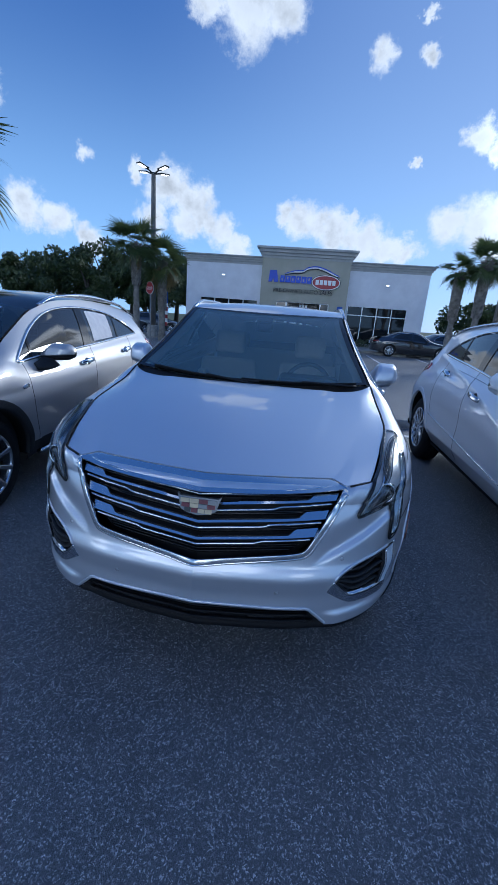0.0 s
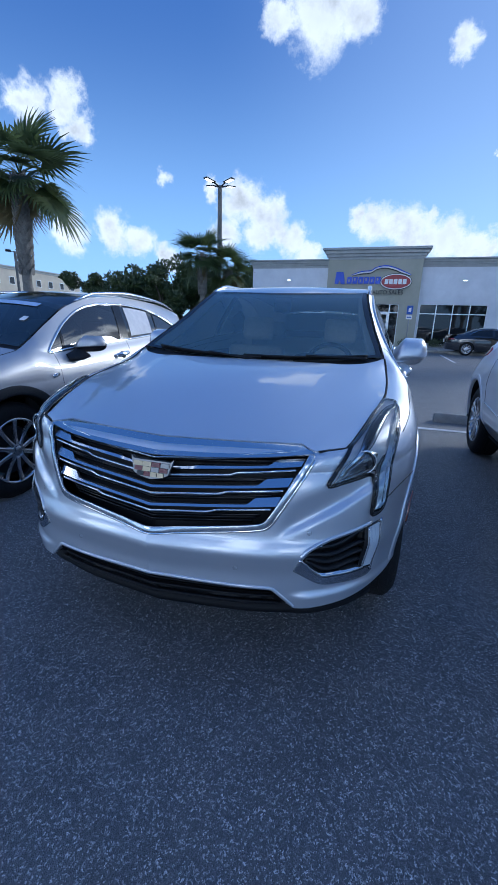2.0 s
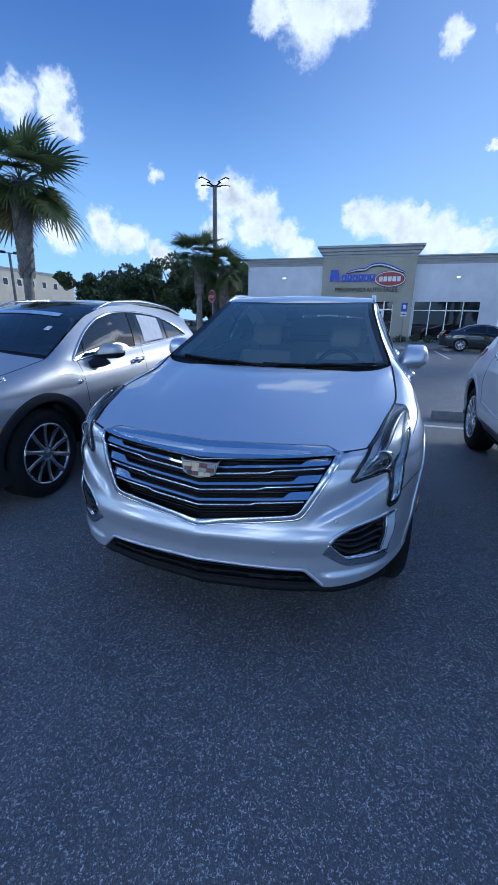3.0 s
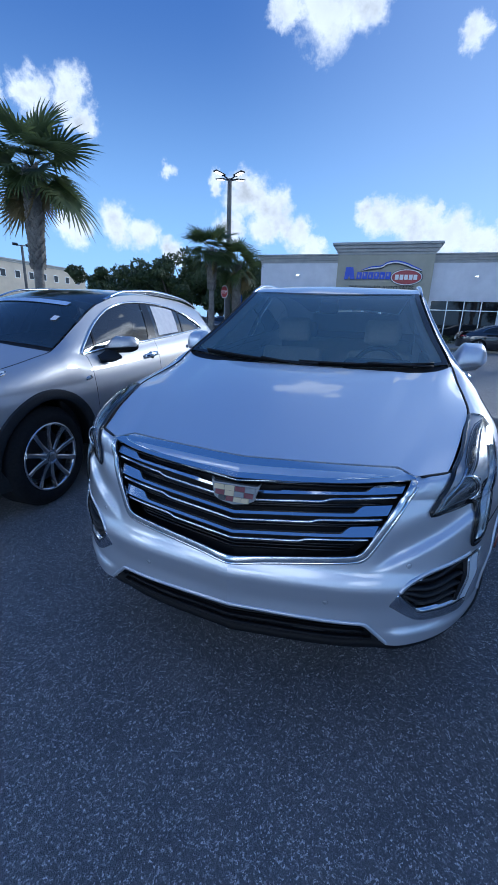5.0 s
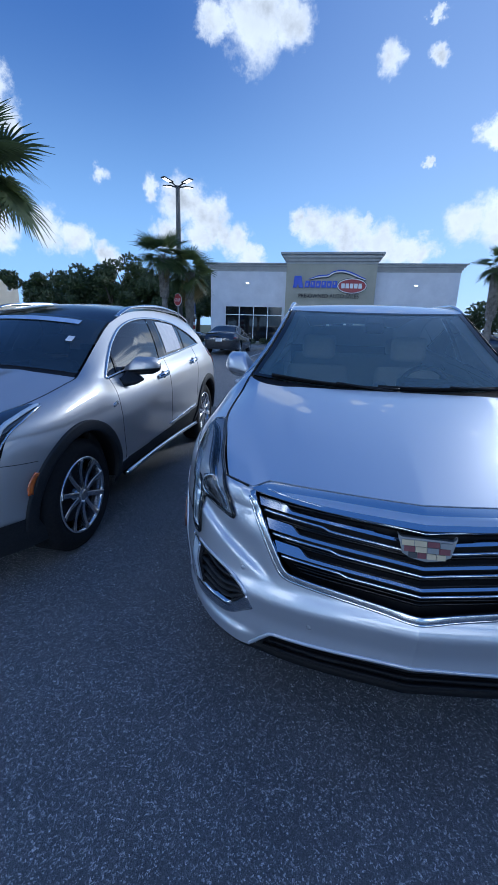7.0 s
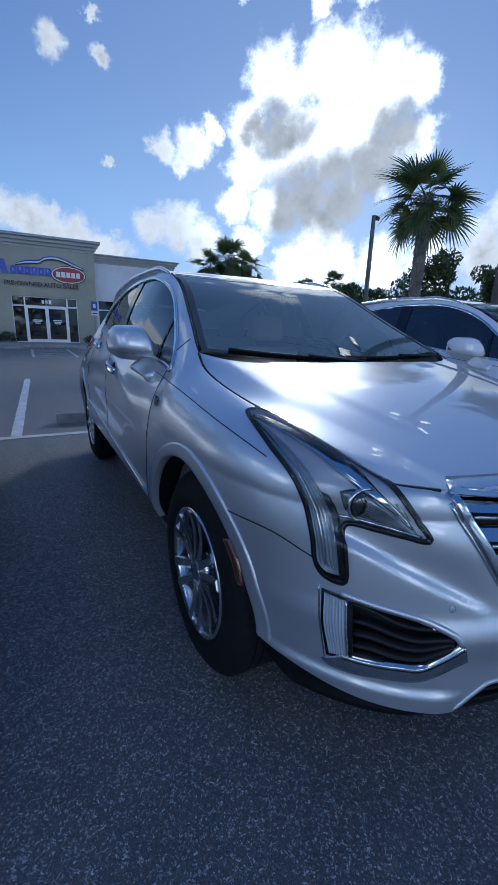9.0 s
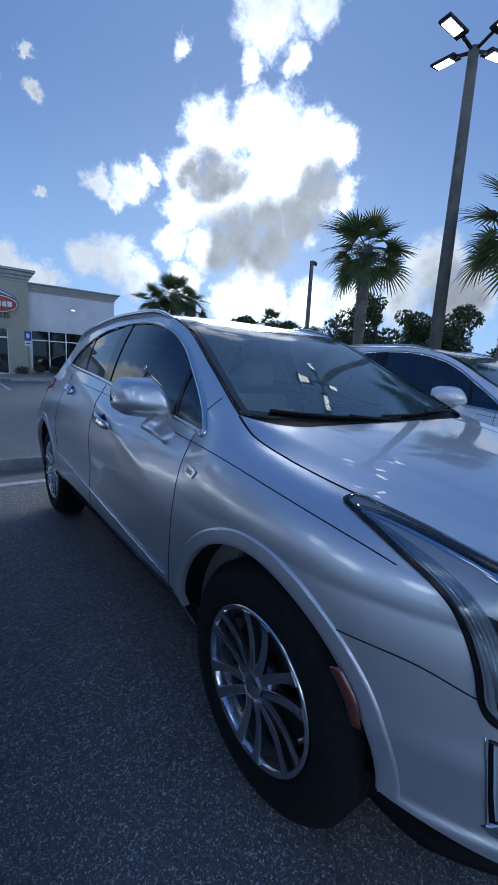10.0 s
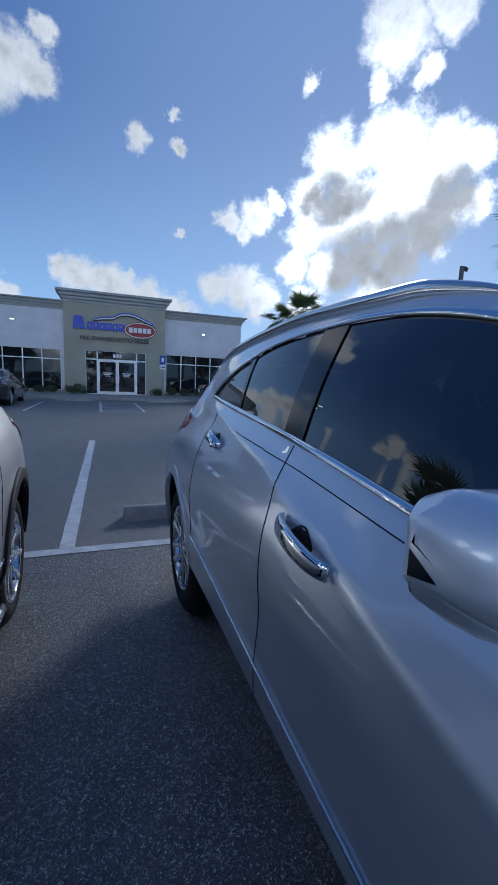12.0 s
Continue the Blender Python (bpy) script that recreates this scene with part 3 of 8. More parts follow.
def hood_back(t):
    """The trailing edge of the hood, from the middle (0) to the corner (1)."""
    k = 0.963 * abs(t)
    return 1.152 - 0.018 * k * k + 0.225 * k ** 8, 1.117 + 0.040 * k ** 8


def hood_point(body, s, t):
    """s runs from the nose to the windscreen, t across the car from -1 to 1."""
    a = abs(t)
    yr = HOOD_FRONT + (HOOD_BACK - HOOD_FRONT) * s
    x = a * (float(body.rx(yr)) - 0.005)
    xf = 0.636 * a
    yf, zf = hood_front(xf)
    yb, zb = hood_back(a)
    y, z = yf + (yb - yf) * s, zf + (zb - zf) * s
    # flat middle with a low dome, a crease towards each side, then the fall to the wing
    tc = 0.77 + 0.12 * s
    q = max(0.0, a - tc) / (1 - tc)
    arch = 4 * s * (1 - s)
    z += arch * (0.006 + 0.020 * max(0.0, 1 - (a / tc) ** 2)) * (1 - q)
    z += 0.004 * (1 - float(step(a, tc - 0.27, tc - 0.17))) * float(step(s, 0.05, 0.5))
    q = q ** 1.4
    y1 = hood_front(0.636)[0] * (1 - s) + hood_back(1.0)[0] * s
    z1 = hood_front(0.636)[1] * (1 - s) + hood_back(1.0)[1] * s
    z += q * (float(body.rz(yr)) - z1)
    y += q * (yr - y1)
    # the notch round the upper corner of the grille
    f = (1 - s) ** 7
    if a > 0.765 and f > 1e-4:
        if a < 0.845:
            u = (a - 0.765) / 0.08
            p, r = hood_front(0.636 * 0.765), (0.243, 0.907)
        else:
            u = (a - 0.845) / 0.155
            p, r = (0.243, 0.907), (HOOD_FRONT, float(body.rz(HOOD_FRONT)))
        y += f * (p[0] + (r[0] - p[0]) * u - (yf + q * (HOOD_FRONT - y1)))
        z += f * (p[1] + (r[1] - p[1]) * u - (zf + q * (float(body.rz(HOOD_FRONT)) - z1)))
    return math.copysign(x, t), y, z


def wheel(parent, side, y, radius, rim_r, width, face_x, mats, spokes=12, single=False, name="wheel"):
    """Tyre, rim barrel, spokes, hub and brake disc; the outer face at x = side * face_x."""
    hub = new(name)
    hub.parent = parent
    hub.matrix_basis = Matrix.Translation((side * face_x, y, radius - 0.008))
    sgn = 1 if side > 0 else -1

    def add(nm, V, F, m, label=""):
        V = np.array(V, float)
        V[:, 0] *= sgn
        F = F if sgn > 0 else [tuple(reversed(f)) for f in F]
        return mesh(nm, V, F, m, hub, label)

    w = width
    R, r = radius, rim_r
    tyre = [(r + 0.004, -0.012), (r + 0.018, 0.004), (r + 0.05, 0.012), (R - 0.05, 0.008), (R - 0.018, -0.012), (R - 0.004, -0.03)]
    nt = 5
    for i in range(nt):
        a = -0.035 - (w - 0.07) * i / nt
        b = -0.035 - (w - 0.07) * (i + 0.86) / nt
        tyre += [(R, a), (R, b), (R - 0.008, b - 0.001), (R - 0.008, b - (w - 0.07) * 0.14 / nt + 0.001)]
    tyre += [(R - 0.01, -w + 0.03), (R - 0.05, -w), (r + 0.03, -w), (r, -w + 0.01)]
    V, F = lathe(tyre, 72)
    sharpen(add("tyre", V, [tuple(reversed(f)) for f in F], mats["tyre"], "black rubber tyre"), 50)
    V, F = lathe([(r + 0.008, -0.004), (r + 0.006, 0.004), (r - 0.006, 0.003), (r - 0.012, -0.012), (r - 0.016, -0.05), (r - 0.03, -0.10), (r - 0.035, -w + 0.02), (r, -w + 0.012)], 60)
    add("rim", V, [tuple(reversed(f)) for f in F], mats["rim"], "machined alloy rim")
    V, F = lathe([(0.0, -0.075), (r - 0.06, -0.075), (r - 0.055, -0.09), (0.0, -0.09)], 40)
    sharpen(add("brake_disc", V, [tuple(reversed(f)) for f in F], mats["disc"]))
    sp = []
    for i in range(spokes):
        mid = 2 * math.pi * (i // 2 + 0.5) / (spokes / 2)
        sg = 1 if i % 2 else -1
        spread0, spread1 = (math.pi / spokes, math.pi / spokes) if single else (0.34, math.pi / spokes * 0.74)
        p0 = np.array([0.050 * math.cos(mid + sg * spread0), 0.050 * math.sin(mid + sg * spread0)])
        p1 = np.array([(r - 0.004) * math.cos(mid + sg * spread1), (r - 0.004) * math.sin(mid + sg * spread1)])
        pts, hw = [], []
        for t in np.linspace(0, 1, 9):
            q = p0 + (p1 - p0) * t
            pts.append((-0.014 - 0.012 * math.sin(math.pi * t) + 0.012 * t, q[0], q[1]))
            hw.append((0.0165 if single else 0.0155) - 0.002 * t + 0.006 * t ** 4)
        sp.append(sweep(pts, hw, 0.012, (1, 0, 0), sides=8, power=5.0))
    for i, (V, F) in enumerate(sp):
        sharpen(add("spoke", V, F, mats["rim"]), 40)
    V, F = lathe([(0.0, 0.004), (0.03, 0.004), (0.036, 0.0), (0.038, -0.012), (0.062, -0.018), (0.07, -0.03), (0.07, -0.06)], 32)
    sharpen(add("hub_cap", V, [tuple(reversed(f)) for f in F], mats["chrome"]))
    for i in range(5):
        a = 2 * math.pi * (i + 0.5) / 5
        V, F = lathe([(0.0, -0.012), (0.008, -0.012), (0.010, -0.02), (0.010, -0.04)], 6)
        V = V + [0, 0.052 * math.cos(a), 0.052 * math.sin(a)]
        add("lug_nut", V, [tuple(reversed(f)) for f in F], mats["chrome"])
    return hub

M = {}
M["paint"] = shader("pale_silver_paint", (0.64, 0.67, 0.72), 0.40, 0.70, 1.0)
M["paint_grey"] = shader("warm_grey_metallic", (0.47, 0.47, 0.475), 0.48, 0.66, 1.0)
M["paint_white"] = shader("pearl_white_paint", (0.84, 0.85, 0.87), 0.45, 0.1, 1.0)
for nm in ("paint", "paint_grey"):
    M[nm].node_tree.nodes["Principled BSDF"].inputs["Coat IOR"].default_value = 1.85
    M[nm].node_tree.nodes["Principled BSDF"].inputs["Coat Roughness"].default_value = 0.01
M["paint_black"] = shader("black_paint", (0.012, 0.012, 0.014), 0.25, 0.0, 1.0)
M["paint_dark"] = shader("dark_blue_grey_paint", (0.03, 0.034, 0.042), 0.3, 0.3, 1.0)
M["paint_blue"] = shader("teal_blue_paint", (0.03, 0.16, 0.28), 0.3, 0.2, 1.0)
M["chrome"] = shader("chrome", (0.70, 0.72, 0.74), 0.06, 1.0)
M["satin"] = shader("satin_chrome", (0.62, 0.64, 0.67), 0.16, 1.0)
M["rim"] = shader("machined_alloy", (0.70, 0.71, 0.73), 0.2, 1.0)
M["disc"] = shader("brake_disc_steel", (0.025, 0.025, 0.026), 0.55, 0.5)
M["tyre"] = mottle(shader("tyre_rubber", (0.010, 0.010, 0.011), 0.8, spec=0.3), 60, (0.007, 0.007, 0.008), (0.014, 0.014, 0.015), bump=0.15)
M["black"] = shader("black_plastic", (0.006, 0.006, 0.007), 0.55, spec=0.3)
M["gloss_black"] = shader("gloss_black_trim", (0.008, 0.008, 0.009), 0.12)
M["clad"] = mottle(shader("black_cladding", (0.016, 0.017, 0.019), 0.6, spec=0.35), 90, (0.012, 0.013, 0.015), (0.022, 0.023, 0.025), bump=0.1)
M["gap"] = shader("panel_gap", (0.006, 0.006, 0.007), 0.8)
# the windscreens carry a share of painted reflection haze
M["screen"] = glass("windscreen_glass", (0.66, 0.77, 0.77), 1.75, sky_glare=0.11)
M["tint"] = glass("tinted_glass", (0.10, 0.115, 0.125), 1.9)
M["tint_grey"] = glass("dark_windscreen_glass", (0.35, 0.38, 0.38), 1.7, sky_glare=0.02)
M["lens"] = glass("clear_lens", (0.86, 0.89, 0.92), 1.5)
M["red_lens"] = shader("red_lens", (0.25, 0.01, 0.012), 0.12, 0.0, 1.0)
M["amber"] = shader("amber_reflector", (0.13, 0.028, 0.014), 0.2, 0.0, 1.0)
M["seat"] = mottle(shader("pale_leather", (0.50, 0.50, 0.48), 0.55), 40, (0.47, 0.465, 0.445), (0.54, 0.535, 0.515), bump=0.1)
M["dash"] = mottle(shader("dark_dash_vinyl", (0.02, 0.02, 0.022), 0.6), 80, (0.016, 0.016, 0.018), (0.028, 0.028, 0.03), bump=0.1)
M["lining"] = shader("grey_lining", (0.16, 0.16, 0.165), 0.85)
M["asphalt"] = shader("asphalt", (0.05, 0.05, 0.052), 0.85)
M["old_asphalt"] = shader("old_asphalt", (0.12, 0.12, 0.122), 0.9)
M["line"] = mottle(shader("road_paint", (0.75, 0.75, 0.74), 0.7), 9, (0.55, 0.55, 0.55), (0.8, 0.8, 0.79), bump=0.3, bump_scale=300)
M["concrete"] = mottle(shader("concrete", (0.34, 0.33, 0.31), 0.9), 6, (0.26, 0.255, 0.24), (0.42, 0.41, 0.38), fine=0.4, bump=0.4, bump_scale=120)
M["stucco"] = mottle(shader("white_stucco", (0.72, 0.74, 0.78), 0.9), 1.2, (0.66, 0.68, 0.72), (0.76, 0.78, 0.82), bump=0.25, bump_scale=60)
M["stucco_tan"] = mottle(shader("tan_stucco", (0.42, 0.41, 0.33), 0.9), 1.0, (0.38, 0.375, 0.30), (0.45, 0.44, 0.36), bump=0.25, bump_scale=60)
M["cornice"] = mottle(shader("grey_cornice", (0.40, 0.41, 0.40), 0.8), 2.0, (0.36, 0.37, 0.36), (0.44, 0.45, 0.44), bump=0.1)
M["frame"] = shader("white_aluminium", (0.78, 0.80, 0.82), 0.4, 0.2)
M["shop_glass"] = shader("dark_shop_glass", (0.012, 0.014, 0.016), 0.03, 0.0, 0.0, 0.6)
M["sign_blue"] = shader("blue_sign_face", (0.012, 0.07, 0.55), 0.35)
M["sign_red"] = shader("red_sign_face", (0.32, 0.02, 0.03), 0.35)
M["sign_white"] = shader("white_sign_face", (0.82, 0.82, 0.82), 0.4)
M["sign_dark"] = shader("dark_sign_letters", (0.03, 0.035, 0.04), 0.45)
M["pole"] = mottle(shader("weathered_concrete_pole", (0.14, 0.135, 0.125), 0.85), 3, (0.10, 0.098, 0.09), (0.18, 0.175, 0.16), fine=0.3, bump=0.3, bump_scale=90)
M["steel"] = shader("galvanised_steel", (0.30, 0.31, 0.32), 0.5, 0.7)
M["lamp_body"] = shader("bronze_lamp_housing", (0.03, 0.027, 0.025), 0.45, 0.3)
M["lamp_on"] = shader("lit_led_panel", (0.9, 0.9, 0.9), 0.5, emit=(1.0, 0.97, 0.9), glow=2.4)
M["trunk"] = mottle(shader("palm_trunk", (0.22, 0.20, 0.175), 0.95), 5, (0.14, 0.128, 0.11), (0.31, 0.285, 0.25), fine=0.5, bump=0.6, bump_scale=50)
def foliage(m, through):
    """Leaves let part of the light through."""
    nt, b = m.node_tree, m.node_tree.nodes["Principled BSDF"]
    mix, tr = node(m, "MixShader"), node(m, "BsdfTranslucent")
    mix.inputs[0].default_value = through
    src = b.inputs["Base Color"].links[0].from_socket
    nt.links.new(src, tr.inputs["Color"])
    nt.links.new(b.outputs[0], mix.inputs[1])
    nt.links.new(tr.outputs[0], mix.inputs[2])
    nt.links.new(mix.outputs[0], nt.nodes["Material Output"].inputs["Surface"])
    return m


M["frond"] = foliage(mottle(shader("palm_frond", (0.08, 0.115, 0.04), 0.5), 3, (0.065, 0.095, 0.035), (0.125, 0.165, 0.06)), 0.38)
M["frond_dry"] = foliage(mottle(shader("dry_palm_frond", (0.24, 0.19, 0.08), 0.7), 3, (0.18, 0.14, 0.06), (0.30, 0.23, 0.10)), 0.3)
M["leaf"] = foliage(mottle(shader("oak_foliage", (0.05, 0.075, 0.022), 0.55), 0.8, (0.034, 0.052, 0.017), (0.075, 0.105, 0.034)), 0.25)
M["bark"] = mottle(shader("oak_bark", (0.10, 0.085, 0.07), 0.95), 8, (0.07, 0.06, 0.05), (0.14, 0.12, 0.10), bump=0.5)
M["shrub"] = mottle(shader("shrub_foliage", (0.04, 0.06, 0.025), 0.6), 6, (0.028, 0.042, 0.018), (0.06, 0.085, 0.035))
M["beige"] = mottle(shader("beige_render", (0.62, 0.555, 0.45), 0.9), 0.8, (0.57, 0.51, 0.415), (0.66, 0.595, 0.485), bump=0.2, bump_scale=40)
M["grass"] = mottle(shader("lawn", (0.05, 0.08, 0.025), 0.9), 2, (0.035, 0.055, 0.02), (0.075, 0.10, 0.035), bump=0.6, bump_scale=40)
CARMATS = {"tyre": M["tyre"], "rim": M["rim"], "disc": M["disc"], "chrome": M["chrome"]}

def seat(parent, x, y, z=0.50, width=0.52, mat=None, back=0.66, name="front_seat"):
    """A car seat: cushion, reclined backrest with wings, headrest."""
    mat = mat or M["seat"]
    st = part(name, block((width, 0.50, 0.17), (x, y, z), 0.055, 3), mat, parent, "pale leather seat", smooth=True)
    part("backrest", block((width, 0.14, back), (x, y + 0.27, z + back / 2 - 0.03), 0.055, 3, rot=(-14, 0, 0)), mat, st, smooth=True)
    for sgn in (-1, 1):
        part("bolster", block((0.10, 0.19, back * 0.72), (x + sgn * (width / 2 - 0.04), y + 0.22, z + back / 2 - 0.06), 0.04, 3, rot=(-14, 0, 0)), mat, st, smooth=True)
    part("headrest", block((0.28, 0.11, 0.20), (x, y + 0.38, z + back + 0.11), 0.048, 3, rot=(-10, 0, 0)), mat, st, smooth=True)


def inside(p, poly):
    """Whether the 2D point lies in the polygon."""
    x, y = p
    c = False
    for (x0, y0), (x1, y1) in zip(poly, poly[1:] + poly[:1]):
        if (y0 > y) != (y1 > y) and x < (x1 - x0) * (y - y0) / (y1 - y0) + x0:
            c = not c
    return c


def body_panels(car, body, paint, arches, cut, holes=None, windows=None, clad=None):
    """The painted outer panels of one car, split at their shut lines. holes: openings in the nose as (x, z) outlines;
    windows: side glass openings as (y, z) outlines."""
    V, F = body.skin()
    V, F = cut_arches(V, F, arches)
    f0, f1, r1, bz = cut["door_front"], cut["door_mid"], cut["door_rear"], cut["bumper"]
    holes, windows = holes or [], windows or []

    def zone(c):
        x, y, z = c
        if y < 0.6 and any(inside((x, z), h) for h in holes):
            return ""
        if z > 1.0 and y > 1.2 and y < body.yr + 0.1 and any(inside((y, z), w) for w in windows):
            return ""
        if y < bz[0] and z < bz[1] or (y < 0.36 and x < 0.74):
            return "front_bumper"
        if z > float(body.belt(y)) + 0.012 and y > body.k["pillar"][1] - 0.1:
            return "cabin_frame"
        if y > 4.2 and z < 0.75:
            return "rear_bumper"
        if z < cut["sill"] + 0.05 * (y - 1.5) and f0 - 0.12 < y < r1 + 0.1:
            return "rocker_panel"
        if y < f0:
            return "fender"
        if y < f1:
            return "front_door"
        if y < r1:
            return "rear_door"
        return "rear_quarter"

    zones = {}
    for f in F:
        zones.setdefault(zone(V[list(f)].mean(0)), []).append(f)
    zones.pop("", None)
    made = {}
    for nm, fs in zones.items():
        v, f = pick(V, fs, lambda c: True)
        if nm in ("front_bumper", "cabin_frame", "rear_bumper"):
            made[nm] = mesh(nm, *both(v, f), paint, car)
        else:
            m = clad if (nm == "rocker_panel" and clad) else paint
            made[nm] = mesh(nm, *flip(v, f), m, car)
            made[nm + "_b"] = mesh(nm, v, f, m, car)
    return made


def gap(car, body, pts, side, half=0.0017, n=40, name="shut_line", place=None):
    P = [(p[0] * side, p[1], p[2]) for p in pts]
    V, F = strip(body, P, half, half * 0.9, 0.0006, n=n, place=place)
    return mesh(name, V, F, M["gap"], car)


def mirrored(pts, side):
    return [(p[0] * side, p[1], p[2]) for p in pts]


def side_place(body, side):
    return lambda p, out: body.on_side(p[1], p[2], side, out)


def side_mirror(car, side, at, paint, size=(0.285, 0.19, 0.165), foot=(0.835, 1.60, 1.02), dark=None):
    """Door mirror: a wedge-shaped shell with a crisp crease over an undercut lower half, a flat glass behind and a foot."""
    w, d, h = size
    n = 30
    upper, lower = [], []
    for i in range(n):
        u = i / (n - 1)
        back = at[1] + d * (0.22 + 0.28 * u)
        x = at[0] - w / 2 + w * u
        zc = at[2] - h * 0.22 + h * 0.16 * u
        zt = at[2] + h * 0.5 - h * 0.40 * float(step(-u, -0.36, -0.0)) - h * 0.04 * u - h * 0.10 * float(step(u, 0.78, 1.0))
        zb = at[2] - h * 0.5 + h * 0.12 * u + h * 0.10 * float(step(u, 0.7, 1.0))
        f = at[1] - d * 0.5 + d * 0.30 * u + d * 0.26 * max(0.0, (u - 0.6) / 0.4) ** 2.4 + d * 0.10 * max(0.0, 0.2 - u) / 0.2
        k = min(1.0, 0.86 + 0.14 * min(1.0, u / 0.1)) * (0.4 + 0.6 * math.sqrt(max(0.0, 1 - max(0.0, (u - 0.82) / 0.18) ** 2)))
        top = smooth_line([(back, zt - 0.10 * h), (back - 0.12 * d, zt - 0.02 * h), (f + 0.42 * d, zt), (f + 0.17 * d, zt - 0.09 * h), (f + 0.055 * d, zt - 0.30 * (zt - zc) - 0.08 * h), (f, zc + 0.02 * h), (f + 0.004, zc)], 18)
        low = smooth_line([(f + 0.004, zc), (f + 0.07 * d, zc - 0.10 * h), (f + 0.22 * d, zc - 0.55 * (zc - zb)), (f + 0.42 * d, zb), (back - 0.1 * d, zb + 0.04 * h), (back, zb + 0.10 * h)], 14)
        ym = (f + back) / 2
        upper += [(x, ym + (y - ym) * k, zc + (z - zc) * k) for y, z in top]
        lower += [(x, ym + (y - ym) * k, zc + (z - zc) * k) for y, z in low]
    put = (lambda s: flip(*s)) if side < 0 else (lambda s: s)
    face = [(j, j + 1, j + 18 + 1, j + 18) for i in range(n - 1) for j in range(i * 18, i * 18 + 17)]
    ends = [tuple(range(17, -1, -1)), tuple(range((n - 1) * 18, n * 18))]
    rear = [lower[i * 14 + 13] for i in range(n)]
    ends += [(i * 18, (i + 1) * 18, n * 18 + i + 1, n * 18 + i) for i in range(n - 1)]
    upper += rear
    mir = mesh("side_mirror", *put((np.array(upper), [tuple(reversed(f)) for f in face + ends])), paint, car, "painted door mirror with a sculpted shell")
    sharpen(mir, 40)
    face = [(j, j + 1, j + 14 + 1, j + 14) for i in range(n - 1) for j in range(i * 14, i * 14 + 13)]
    ends = [tuple(range(13, -1, -1)), tuple(range((n - 1) * 14, n * 14))]
    sharpen(mesh("lower_shell", *put((np.array(lower), [tuple(reversed(f)) for f in face + ends])), dark or paint, mir), 40)
    P = smooth_line([(at[0] - 0.045, at[1] - 0.03, at[2] - 0.40 * h), (at[0] - 0.065, at[1] - 0.09, at[2] - 0.62 * h), (foot[0] + 0.022, foot[1], foot[2])], 14)
    V, F = sweep(P, np.linspace(0.080, 0.034, 14), np.linspace(0.020, 0.020, 14), (0.5, -0.4, 0.8), sides=12, power=3.2)
    mesh("mirror_foot", *put((V, F)), dark or paint, mir)
    g = w / 2 * 0.72
    g0, g1 = at[1] + d * 0.255 + 0.003, at[1] + d * 0.475 + 0.003
    V, F = [(at[0] - g, g0, at[2] - 0.30 * h), (at[0] + g, g1, at[2] - 0.20 * h), (at[0] + g, g1, at[2] + 0.16 * h), (at[0] - g, g0, at[2] + 0.16 * h)], [(3, 2, 1, 0)]
    mesh("mirror_glass", *put((V, F)), M["chrome"], mir, smooth=False)
    return mir


def door_handle(car, body, side, y0, y1, z0, z1):
    pl = side_place(body, side)
    ya, yb = y0, y1
    L = [(side * 0.9, ya + (yb - ya) * t, z0 + (z1 - z0) * t) for t in np.linspace(0, 1, 15)]
    P, Nn = [], []
    for i, p in enumerate(L):
        t = i / 14
        q, n = pl(p, 0.008 + 0.034 * math.sin(math.pi * min(1, max(0, (t - 0.03) / 0.94))) ** 0.45)
        P.append(q)
        Nn.append(n)
    hw = 0.019 + 0.004 * np.sin(np.linspace(0, math.pi, 15))
    h = mesh("door_handle", *sweep(P, hw, 0.009, Nn, sides=12, power=2.8), M["chrome"], car, "chrome door handle")
    # a flat black patch paints the shade of the finger hollow behind it
    c = (ya * 0.42 + yb * 0.58)
    a = [(0.9, c - 0.055 + 0.11 * t, (z0 + z1) / 2 + 0.028 * math.sin(math.pi * t) + 0.004) for t in np.linspace(0, 1, 9)]
    b = [(0.9, c - 0.055 + 0.11 * t, (z0 + z1) / 2 - 0.030 * math.sin(math.pi * t) - 0.004) for t in np.linspace(0, 1, 9)]
    V, F = ruled(a, b, 12, 5, lambda p, o: pl(p, o)[0], out=0.0015, skirt=0.004)
    mesh("recess_shade", V, F, M["black"], h)
    return h


